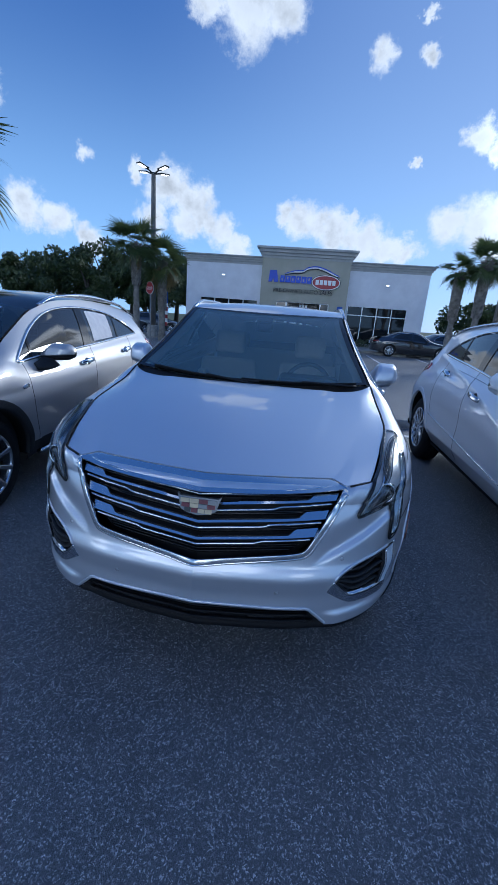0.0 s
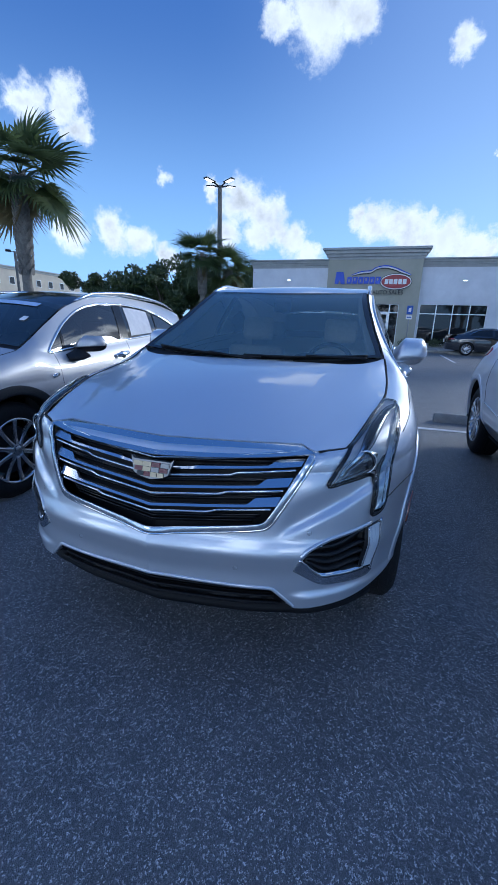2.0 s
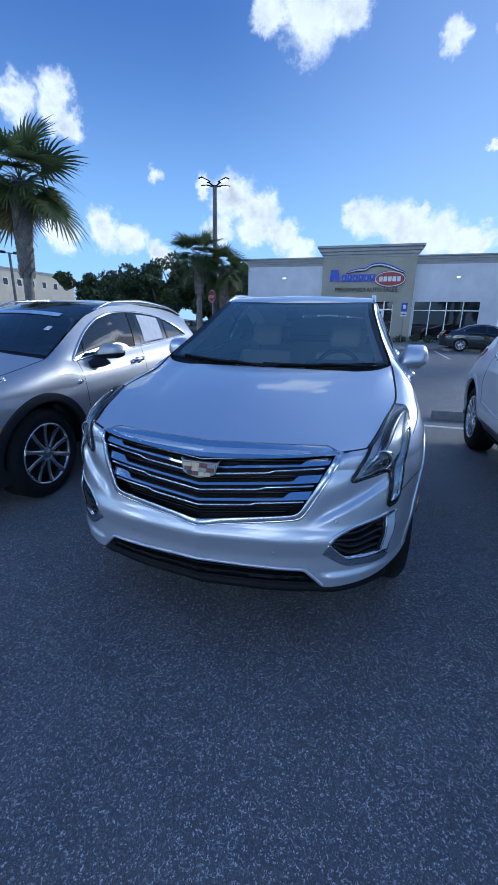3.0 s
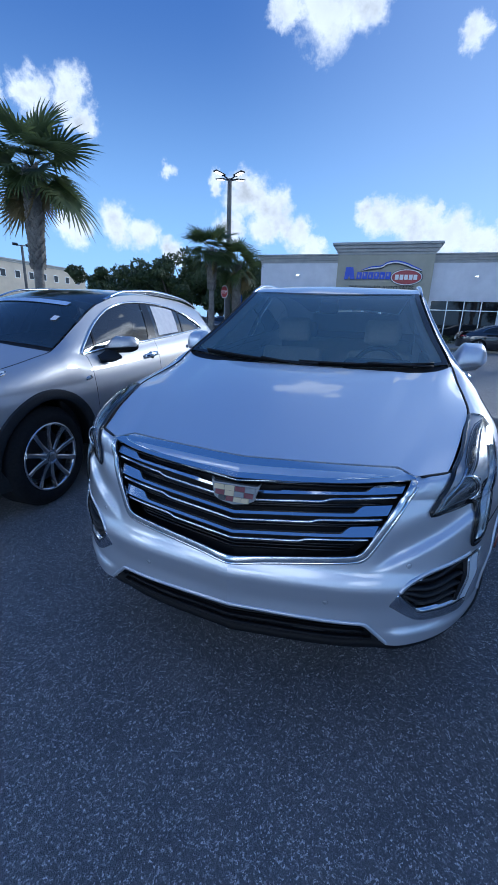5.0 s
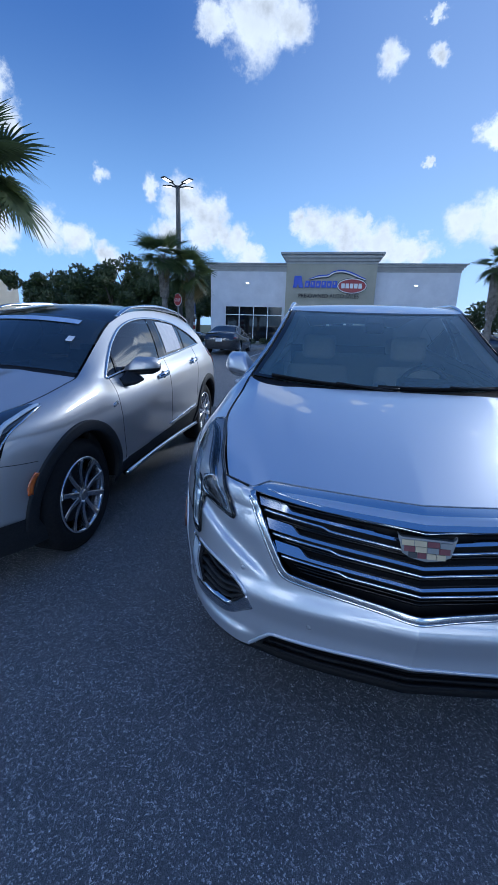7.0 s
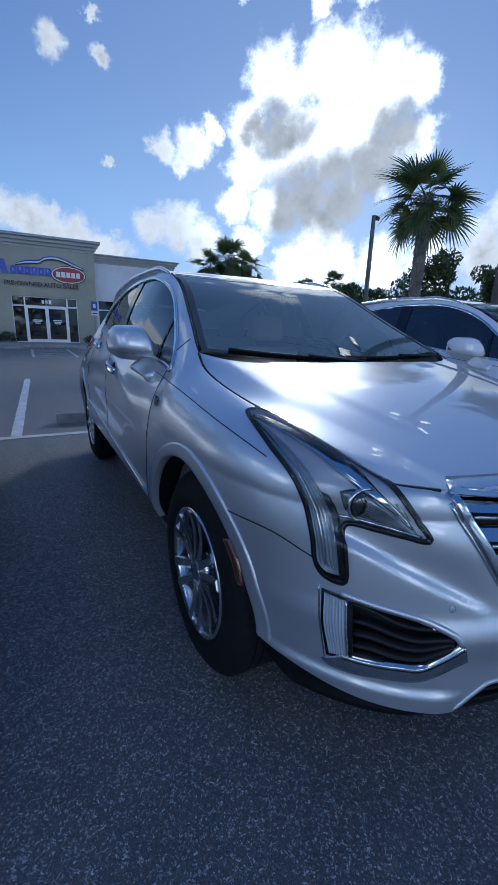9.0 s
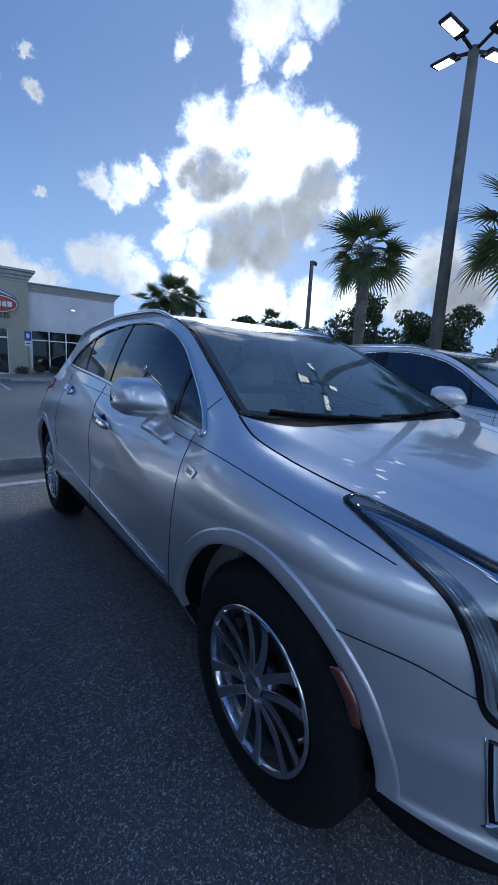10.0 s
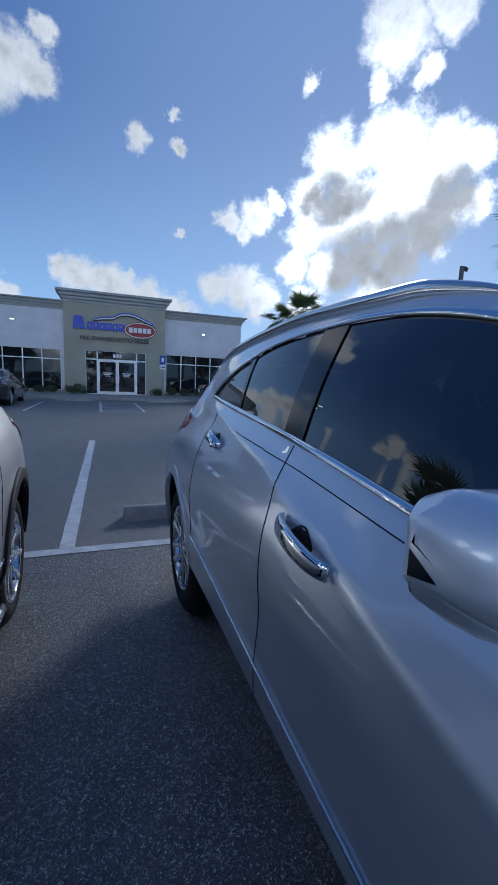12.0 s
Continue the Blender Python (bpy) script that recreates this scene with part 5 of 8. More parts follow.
        b = [(0.738, 0.350, 0.842), (0.706, 0.305, 0.832), (0.672, 0.268, 0.826), (0.632, 0.232, 0.812)]
        mesh("lamp_bowl", *fix(*ruled(mi(a), mi(b), 20, 6, sn, out=0.005, skirt=0.002)), M["bowl"], hl)
        p, n = body.snap((s * 0.706, 0.325, 0.862), -0.008)
        R = np.array(Vector((n[0] * 0.4, -1, n[2] * 0.2)).to_track_quat("X", "Z").to_matrix())
        V, F = lathe([(0.0, 0.015), (0.014, 0.013), (0.026, 0.008), (0.036, -0.001), (0.038, -0.02)], 32)
        mesh("projector_lens", V @ R.T + p, [tuple(reversed(f)) for f in F], M["black_glass"], hl)
        V, F = lathe([(0.040 + 0.004 * math.cos(t), 0.004 + 0.006 * math.sin(t)) for t in np.linspace(0, 2 * math.pi, 9)], 32)
        mesh("projector_ring", V @ R.T + p, F, M["chrome"], hl)
        lens = mesh("lens_cover", *fix(*ruled(mi(HL_UPPER), mi(HL_LOWER), 44, 16, sn, out=0.009, skirt=0.010)), M["lens"], hl)
        lens.visible_shadow = False
        face_out(lens, (0, 2.2, 0.6))
        lens = mesh("lens_cover", *fix(*ruled(mi(STRIP_OUT), mi(STRIP_IN), 26, 8, sn, out=0.009, skirt=0.009)), M["lens"], hl)
        lens.visible_shadow = False
        face_out(lens, (0, 2.2, 0.6))
        outline = HL_UPPER + [(0.648, 0.243, 0.804), (0.696, 0.285, 0.811), (0.744, 0.338, 0.812), (0.748, 0.325, 0.75), (0.748, 0.313, 0.688), (0.757, 0.32, 0.672), (0.780, 0.356, 0.681), (0.790, 0.379, 0.712), (0.794, 0.394, 0.773), (0.796, 0.428, 0.844), (0.805, 0.478, 0.903), (0.812, 0.586, 0.956)]
        V, F = strip(body, mi([p for p in outline]), 0.0075, 0.004, 0.0045, n=200, closed=True)
        mesh("lamp_seal", V, F, M["gloss_black"], hl)

        # fog pocket
        fp = lambda p, o: body.on_front(p[0], p[2], o)[0]
        fg = mesh("fog_pocket", *fix(*ruled(mi(FOG_TOP), mi(FOG_LOW), 24, 10, fp, out=-0.045, skirt=-0.05)), M["black"], car, "black slatted pocket with a vertical fog lamp")
        for t in (0.12, 0.34, 0.56, 0.78, 0.95):
            A, B = smooth_line(FOG_TOP, 20), smooth_line(FOG_LOW, 20)
            L = [(s * (A[i][0] + (B[i][0] - A[i][0]) * t), 0, A[i][2] + (B[i][2] - A[i][2]) * t + 0.006 * math.sin(i * 0.5)) for i in range(1, 18)]
            P, Nn = zip(*[body.on_front(q[0], q[2], -0.016) for q in L])
            mesh("pocket_slat", *sweep(P, 0.0055, 0.012, Nn, power=3), M["clad"], fg)
        mesh("pocket_trim", *fix(*ruled(mi([(p[0], p[1], p[2] + 0.011) for p in FOG_LOW]), mi(FOG_RIM), 34, 6, fp, out=0.003, skirt=0.03)), M["satin"], fg, "satin metal lower trim")
        ed = smooth_line(mi(FOG_TOP), 40)
        P, Nn = zip(*[body.on_front(q[0], q[2] + 0.003, -0.003) for q in ed])
        mesh("pocket_edge", *sweep(P, 0.009, 0.007, Nn), paint, fg)
        a, b = [(0.784, 0.357, 0.642), (0.778, 0.349, 0.55), (0.765, 0.337, 0.455)], [(0.735, 0.296, 0.637), (0.730, 0.289, 0.55), (0.724, 0.285, 0.463)]
        mesh("fog_surround", *fix(*ruled(mi(a), mi(b), 16, 5, sn, out=0.002, skirt=0.01)), M["gloss_black"], fg)
        a, b = [(0.779, 0.350, 0.634), (0.773, 0.342, 0.55), (0.761, 0.330, 0.468)], [(0.748, 0.306, 0.628), (0.742, 0.299, 0.55), (0.736, 0.294, 0.474)]
        V, F = fix(*ruled(mi(a), mi(b), 16, 15, sn, out=0.006, skirt=0.008))
        V2, _ = fix(*ruled(mi(a), mi(b), 16, 15, sn, out=0.0042, skirt=0.004))
        odd = np.arange(240) % 15 % 2 == 1
        V[:240][odd] = V2[:240][odd]
        sharpen(mesh("fog_lamp", V, F, M["fog_glass"], fg, "clear ribbed vertical fog lamp"), 25)
        a, b = [(0.749, 0.307, 0.628), (0.743, 0.300, 0.55), (0.737, 0.295, 0.474)], [(0.745, 0.303, 0.628), (0.739, 0.296, 0.55), (0.733, 0.291, 0.474)]
        mesh("fog_chrome", *fix(*ruled(mi(a), mi(b), 16, 3, sn, out=0.007, skirt=0.006)), M["chrome"], fg)
        V, F = strip(body, mi([(0.787, 0.364, 0.648), (0.781, 0.352, 0.554), (0.767, 0.341, 0.448)]), 0.002, 0.003, 0.002, n=16)
        mesh("fog_edge_trim", V, F, M["satin"], fg)

        # shut lines
        pl = side_place(body, s)
        gap(car, body, [(0.904, 0.691, 0.745), (0.85, 0.503, 0.746), (0.795, 0.387, 0.716)], s, n=24)
        gap(car, body, [(0.83, 0.568, 0.927), (0.87, 0.817, 0.982), (0.868, 1.15, 1.02), (0.858, 1.46, 1.045), (0.86, 2.05, 1.098), (0.862, 2.495, 1.142), (0.85, 3.1, 1.185)], s, half=0.0017, n=80)
        gap(car, body, [(0.83, 1.455, 1.078), (0.86, 1.453, 1.03), (0.90, 1.440, 0.95), (0.93, 1.425, 0.82), (0.93, 1.44, 0.62), (0.90, 1.47, 0.40)], s, n=50)
        gap(car, body, [(0.80, 2.60, 1.175), (0.84, 2.585, 1.12), (0.90, 2.54, 1.02), (0.93, 2.50, 0.80), (0.92, 2.50, 0.55), (0.88, 2.52, 0.36)], s, n=50)
        gap(car, body, [(0.83, 3.52, 1.24), (0.87, 3.50, 1.12), (0.92, 3.42, 0.95), (0.935, 3.36, 0.78), (0.935, 3.30, 0.62)], s, n=50)
        gap(car, body, [(0.785, 1.455, 1.160), (0.765, 1.442, 1.184), (0.736, 1.427, 1.210)], s, n=16)
        # sill moulding
        P, Nn = zip(*[pl((0, y, 0.507 + 0.074 * (y - 1.5)), 0.005) for y in np.linspace(1.49, 3.34, 40)])
        mesh("sill_moulding", *sweep(P, 0.0032, 0.004, Nn, power=3), M["chrome"], car, "thin chrome sill moulding")
        # side glass with bright outline
        zf = [(1.375, 1.072), (1.48, 1.155), (1.70, 1.29), (1.88, 1.40), (2.08, 1.482), (2.35, 1.535), (2.70, 1.545), (3.15, 1.512), (3.50, 1.43), (3.72, 1.34), (3.86, 1.262)]
        bf = [(1.375, 1.068), (1.60, 1.090), (2.0, 1.125), (2.46, 1.174), (2.9, 1.206), (3.4, 1.232), (3.86, 1.258)]
        top = curve(zf)
        bot = curve(bf)
        for y0, y1, slant, nm in ((1.385, 1.66, 0.055, "quarter_glass"), (1.675, 2.575, 0.06, "side_glass"), (2.70, 3.24, 0.14, "side_glass"), (3.262, 3.845, 0.0, "quarter_glass")):
            V = []
            for t in np.linspace(0, 1, 26):
                for u in np.linspace(0, 1, 14):
                    sl0 = 0.0 if y0 < 1.5 else (0.055 if y0 < 1.7 else (0.07 if y0 < 3 else 0.12))
                    y = (y0 + sl0 * u) + ((y1 + slant * u) - (y0 + sl0 * u)) * t
                    zb, zt = float(bot(y)), float(top(y))
                    V.append(pl((0, y, zb + (zt - zb) * u), -0.003)[0])
            F = grid_faces(26, 14)
            gl_ = face_out(mesh(nm, V, F if s > 0 else [tuple(reversed(f)) for f in F], M["tint"], car, "dark tinted side glass"), (0, 2.2, 0.7))
        # black pillars between the panes
        for ya, yb, ta, tb in ((2.57, 2.705, 0.065, 0.07), (1.655, 1.68, 0.06, 0.06), (3.238, 3.265, 0.10, 0.12)):
            V = []
            for u in np.linspace(0, 1, 12):
                for t in np.linspace(0, 1, 5):
                    y = (ya + ta * u) * (1 - t) + (yb + tb * u) * t
                    zb, zt = float(bot(y)), float(top(y))
                    V.append(pl((0, y, zb + (zt - zb) * u), 0.002)[0])
            F = grid_faces(12, 5)
            mesh("window_pillar", V, F if s < 0 else [tuple(reversed(f)) for f in F], M["gloss_black"], car)
        ring_pts = [(s * 0.8, y, z) for y, z in smooth_line(zf, 60)] + [(s * 0.8, y, float(bot(y))) for y in np.linspace(3.84, 1.39, 60)]
        P, Nn = zip(*[pl(p, 0.004) for p in ring_pts])
        mesh("window_trim", *sweep(P, 0.011, 0.006, Nn, closed=True, power=3), M["chrome"], car, "chrome window outline")
        door_handle(car, body, s, 2.19, 2.44, 0.985, 1.012)
        door_handle(car, body, s, 3.17, 3.40, 1.072, 1.098)
        # fender badge
        a, b = [(0, 1.400, 0.963), (0, 1.352, 0.968), (0, 1.304, 0.958)], [(0, 1.380, 0.938), (0, 1.350, 0.929), (0, 1.322, 0.932)]
        put_on = lambda p, o, pl=pl: pl(p, o)[0]
        bd = sharpen(mesh("fender_badge", *fix(*ruled(a, b, 14, 5, put_on, out=0.006, skirt=0.008)), M["fender_badge"], car, "small chrome shield badge"), 40)
        for k in range(3):
            u = 0.25 + 0.25 * k
            c0, c1 = (1.388 - 0.012 * u, 0.961 - 0.022 * u), (1.316 + 0.010 * u, 0.958 - 0.022 * u)
            P, Nn = zip(*[pl((0, c0[0] + (c1[0] - c0[0]) * t, c0[1] + (c1[1] - c0[1]) * t), 0.0062) for t in np.linspace(0.08, 0.92, 8)])
            mesh("badge_bar", *sweep(P, 0.0018, 0.0012, Nn), M["sign_dark"], bd)
        # side marker in the front flare
        for cy, a0, a1 in ((0.96, 3, 177), (3.817, -6, 177)):
            arch_flare(car, body, s, cy, 0.385, 0.428, 0.473, a0, a1, paint, 0.006)
        a = [(0, 0.655, 0.660), (0, 0.612, 0.600), (0, 0.588, 0.545)]
        b = [(0, 0.630, 0.668), (0, 0.585, 0.605), (0, 0.570, 0.548)]
        V, F = ruled(a, b, 12, 4, lambda p, o, pl=pl, s=s: pl(p, 0)[0] + np.array([s * (o + 0.012), 0, 0]), out=0.004, skirt=0.006)
        mesh("side_marker", V, F, M["amber"], car, "amber side marker")
        # tail lamp
        a = [(0.86, 4.05, 1.17), (0.80, 4.3, 1.19), (0.62, 4.6, 1.16), (0.50, 4.7, 1.14)]
        b = [(0.87, 4.08, 1.08), (0.82, 4.32, 1.0), (0.66, 4.6, 0.98), (0.52, 4.72, 1.0)]
        mesh("tail_lamp", *fix(*ruled(mi(a), mi(b), 24, 6, sn, out=0.008, skirt=0.012)), M["red_lens"], car, "red tail lamp")
        for y in (0.96, 3.817):
            wheel(car, s, y, 0.374, 0.237, 0.235, 0.882, CARMATS)
        side_mirror(car, s, (0.898, 1.795, 1.163), paint, size=(0.215, 0.26, 0.185))
    V, F = cross_patch(body, np.linspace(4.44, 4.66, 8), lambda y: 0.0, lambda y: 0.04, nx=21)
    W = []
    for t in np.linspace(0, 1, 10):
        for x in np.linspace(-0.52, 0.52, 21):
            W.append(body.snap((x * (1 + 0.15 * t), 4.48 + 0.24 * t, 1.47 - 0.28 * t), 0.006)[0])
    mesh("rear_glass", W, grid_faces(10, 21), M["gloss_black"], car)
    return car, body


M["gold"] = shader("gold_field", (0.36, 0.31, 0.22), 0.35, 0.7)
M["lamp_dark"] = shader("grey_chrome_bowl", (0.60, 0.62, 0.64), 0.38, 0.6)
M["crest_edge"] = shader("crest_silver", (0.15, 0.158, 0.17), 0.3, 1.0)
M["crest_red"] = shader("crest_red", (0.14, 0.018, 0.028), 0.3)
M["fender_badge"] = shader("badge_chrome", (0.5, 0.52, 0.55), 0.15, 1.0)
M["bowl"] = shader("silver_lamp_bowl", (0.30, 0.32, 0.35), 0.2, 0.8)
M["fog_glass"] = shader("clear_fog_lens", (0.55, 0.63, 0.70), 0.1, 0.25, 1.0)
M["guide"] = shader("frosted_light_guide", (0.46, 0.52, 0.57), 0.16, 0.6, 1.0)
M["black_glass"] = shader("dark_projector_glass", (0.01, 0.012, 0.015), 0.03, 0.0, 1.0)
M["mirror_grey"] = shader("satin_grey_shell", (0.06, 0.062, 0.068), 0.35, 0.3, 0.3)

main_car, main_body = suv("suv", (0, 0, 0), 0, M["paint"], "pale silver SUV with wide chrome grille parked on asphalt")

# ---------------------------------------------------------------- ground
def sheet(name, x0, x1, y0, y1, z, material, label, category="ground"):
    V = [(x0, y0, z), (x1, y0, z), (x1, y1, z), (x0, y1, z)]
    ob = mesh(name, V, [(0, 1, 2, 3)], material, None, label, smooth=False)
    return tagged(ob, label, category, kind="structure")


def asphalt(m, dark, light, chip, chip_size, chip_share, patch):
    """Bitumen with pale stone chips, worn patches and a fine relief."""
    nt, b = m.node_tree, m.node_tree.nodes["Principled BSDF"]
    L = nt.links.new
    co = node(m, "TexCoord")
    big = node(m, "TexNoise", Scale=0.35, Detail=6.0, Roughness=0.6)
    mid = node(m, "TexNoise", Scale=3.5, Detail=5.0, Roughness=0.65)
    vor = node(m, "TexVoronoi", Scale=1.0 / chip_size)
    for n in (big, mid, vor):
        L(co.outputs["Object"], n.inputs["Vector"])
    ramp = node(m, "ValToRGB")
    ramp.color_ramp.elements[0].color, ramp.color_ramp.elements[1].color = (*dark, 1), (*light, 1)
    ramp.color_ramp.elements[0].position, ramp.color_ramp.elements[1].position = 0.35, 0.65
    add = node(m, "Math")
    add.operation = "MULTIPLY_ADD"
    L(mid.outputs["Fac"], add.inputs[0])
    add.inputs[1].default_value = 0.5
    mul = node(m, "Math")
    mul.operation = "MULTIPLY"
    L(big.outputs["Fac"], mul.inputs[0])
    mul.inputs[1].default_value = 0.5
    L(mul.outputs[0], add.inputs[2])
    L(add.outputs[0], ramp.inputs["Fac"])
    # each stone has its own shade; only some are pale, and two sizes mingle
    sep = node(m, "SeparateColor")
    L(vor.outputs["Color"], sep.inputs[0])
    share = node(m, "MapRange", From_Min=1 - chip_share, From_Max=1.0)
    L(sep.outputs["Red"], share.inputs["Value"])
    vor2 = node(m, "TexVoronoi", Scale=2.3 / chip_size)
    L(co.outputs["Object"], vor2.inputs["Vector"])
    sep2 = node(m, "SeparateColor")
    L(vor2.outputs["Color"], sep2.inputs[0])
    share2 = node(m, "MapRange", From_Min=0.45, From_Max=0.85, To_Max=0.85)
    L(sep2.outputs["Green"], share2.inputs["Value"])
    k = node(m, "Math")
    k.operation = "MULTIPLY_ADD"
    k.use_clamp = True
    L(share.outputs[0], k.inputs[0])
    L(share2.outputs[0], k.inputs[1])
    fine = node(m, "Math")
    fine.operation = "MULTIPLY"
    L(share2.outputs[0], fine.inputs[0])
    fine.inputs[1].default_value = 0.14
    L(fine.outputs[0], k.inputs[2])
    mix = node(m, "Mix")
    mix.data_type = "RGBA"
    L(k.outputs[0], mix.inputs["Factor"])
    L(ramp.outputs["Color"], mix.inputs["A"])
    mix.inputs["B"].default_value = (*chip, 1)
    L(mix.outputs["Result"], b.inputs["Base Color"])
    bp = node(m, "Bump", Strength=0.8, Distance=chip_size * 0.5)
    L(vor2.outputs["Distance"], bp.inputs["Height"])
    L(bp.outputs["Normal"], b.inputs["Normal"])
    rr = node(m, "MapRange", To_Min=0.8, To_Max=0.3)
    L(sep.outputs["Green"], rr.inputs["Value"])
    L(rr.outputs[0], b.inputs["Roughness"])
    return m


asphalt(M["asphalt"], (0.074, 0.078, 0.085), (0.128, 0.132, 0.141), (0.78, 0.78, 0.78), 0.0074, 0.50, 0.4)
asphalt(M["old_asphalt"], (0.15, 0.148, 0.145), (0.21, 0.208, 0.202), (0.36, 0.35, 0.34), 0.009, 0.2, 0.4)
sheet("ground", -900, 900, -900, 900, -0.03, M["grass"], "flat lawn and open land reaching the horizon")
sheet("road", -48, 60, -40, 4.735, 0.0, M["asphalt"], "dark coarse asphalt drive lane in front of the cars", "road")
sheet("pavement", -48, 60, 4.735, 24.6, 0.0, M["old_asphalt"], "worn light grey asphalt of the car park", "pavement")


def line(x0, y0, x1, y1, w=0.10):
    a, b = np.array([x0, y0]), np.array([x1, y1])
    d = (b - a) / np.linalg.norm(b - a)
    n = np.array([-d[1], d[0]]) * w / 2
    k = max(2, int(np.linalg.norm(b - a) / 0.25))
    rng = random.Random(int(abs(x0 * 100 + y0 * 10 + x1)))
    V = []
    for i in range(k + 1):
        p = a + (b - a) * i / k
        for sg in (-1, 1):
            q = p + n * sg * (1 + rng.uniform(-0.06, 0.06))
            V.append((q[0], q[1], 0.004))
    F = [(2 * i, 2 * i + 2, 2 * i + 3, 2 * i + 1) for i in range(k)]
    ob = mesh("parking_line", V, [tuple(reversed(f)) for f in F], M["line"], None, "", smooth=False)
    return tagged(ob, "worn white painted parking line on grey asphalt", "road marking", "parking lines", "structure")


line(-14.0, 4.80, 14.0, 4.80, 0.11)
for i in range(-5, 5):
    line(-1.53 + 2.72 * i - 0.04, 4.86, -1.53 + 2.72 * i + 0.10, 10.45, 0.115)
for x in (-11.7, -9.0, -6.35, -3.72, 3.70, 6.4, 9.1):
    line(x, 17.35, x + 0.06, 22.6, 0.11)
for a in ((-1.20, 17.45, -1.18, 23.0), (0.38, 17.6, 0.42, 23.2), (-1.2, 17.45, 0.38, 17.55), (-1.18, 23.0, 0.42, 23.2)):
    line(*a)
for i in range(4):
    line(-1.15, 18.2 + 1.2 * i, 0.36, 19.0 + 1.2 * i, 0.10)


def wheel_stop(x, y, n=1.83, w=0.15, h=0.125):
    prof = [(-w / 2, 0.0), (-w / 2 + 0.008, h * 0.45), (-w / 2 + 0.03, h - 0.015), (-w / 2 + 0.045, h), (w / 2 - 0.045, h), (w / 2 - 0.03, h - 0.015), (w / 2 - 0.008, h * 0.45), (w / 2, 0.0)]
    xs = np.concatenate([[0, 0.015], np.linspace(0.06, n - 0.06, 9), [n - 0.015, n]])
    V = []
    for i, t in enumerate(xs):
        k = 0.86 if i in (0, len(xs) - 1) else 1.0
        for a, b in prof:
            V.append((t - n / 2, a * k, b * (0.93 if k < 1 else 1)))
    F = grid_faces(len(xs), 8) + [tuple(range(8)), tuple(range((len(xs) - 1) * 8, len(xs) * 8))[::-1]]
    ob = mesh("wheel_stop", V, [tuple(reversed(f)) for f in F], M["concrete"])
    ob.location = (x, y, 0)
    sharpen(ob, 50)
    return tagged(ob, "weathered concrete wheel stop on grey asphalt", "wheel stop", "wheel stops")


stop0 = wheel_stop(-0.20, 5.44)
for x, y in ((2.50, 5.40), (-2.92, 5.46), (-5.64, 5.5), (5.2, 5.4), (-2.3, 23.6), (-5.1, 23.6), (2.0, 23.7), (5.2, 23.7), (7.8, 23.7)):
    o = copy_thing(stop0, pose(x, y, 0, 0, 0, 0.8))


# ---------------------------------------------------------------- showroom
def box_part(name, x0, x1, y0, y1, z0, z1, material, parent, label="", bevel=0.0):
    return part(name, block((x1 - x0, y1 - y0, z1 - z0), ((x0 + x1) / 2, (y0 + y1) / 2, (z0 + z1) / 2), bevel), material, parent, label)


def wall_with_holes(name, x0, x1, z0, z1, y, depth, holes, material, parent):
    """A wall along x with rectangular openings cut through it."""
    xs = sorted({x0, x1, *[h[0] for h in holes], *[h[1] for h in holes]})
    zs = sorted({z0, z1, *[h[2] for h in holes], *[h[3] for h in holes]})
    bm = bmesh.new()
    for a, b in zip(xs, xs[1:]):
        for c, d in zip(zs, zs[1:]):
            mx, mz = (a + b) / 2, (c + d) / 2
            if not any(h[0] < mx < h[1] and h[2] < mz < h[3] for h in holes):
                block((b - a, depth, d - c), (mx, y + depth / 2, mz), bm=bm)
    bmesh.ops.remove_doubles(bm, verts=bm.verts, dist=0.0005)
    return part(name, bm, material, parent)


def cornice(parent, x0, x1, y0, y1, z, steps, name="cornice"):
    """A stepped moulding round the top of a block: steps of (outset, low, high)."""
    for o, a, b in steps:
        box_part(name, x0 - o, x1 + o, y0 - o, y1, z + a, z + b, M["cornice"], parent, bevel=0.012)


def shop_window(parent, x0, x1, z0, z1, y, cols, transom):
    w = thing("shop_window")
    w.parent = parent
    zt = z1 - transom
    for i in range(cols):
        a, b = x0 + (x1 - x0) * i / cols, x0 + (x1 - x0) * (i + 1) / cols
        for c, d in ((z0, zt), (zt, z1)):
            box_part("pane", a + 0.03, b - 0.03, y + 0.03, y + 0.042, c + 0.03, d - 0.03, M["shop_glass"], w)
    for i in range(cols + 1):
        x = x0 + (x1 - x0) * i / cols
        box_part("mullion", x - 0.03, x + 0.03, y - 0.02, y + 0.08, z0, z1, M["frame"], w)
    for z in (z0, zt, z1):
        box_part("window_rail", x0, x1, y - 0.017, y + 0.078, z - 0.03, z + 0.03, M["frame"], w)
    return w


def lettering(name, text, x0, x1, z, y, size, material, parent, depth=0.03):
    cu = bpy.data.curves.new(name, "FONT")
    cu.body, cu.size, cu.extrude, cu.align_x = text, size, depth / 2, "LEFT"
    tmp = new(name, cu)
    bpy.context.view_layer.update()
    me = bpy.data.meshes.new_from_object(tmp.evaluated_get(bpy.context.evaluated_depsgraph_get()))
    bpy.data.objects.remove(tmp)
    xs = [v.co.x for v in me.vertices]
    k = (x1 - x0) / (max(xs) - min(xs))
    me.transform(Matrix.Translation((x0, y, z)) @ Matrix.Rotation(radians(90), 4, "X") @ Matrix.Diagonal((k, 1, 1, 1)) @ Matrix.Translation((-min(xs), 0, 0)))
    me.materials.clear()
    me.materials.append(material)
    ob = new(name, me)
    ob.parent = parent
    return ob


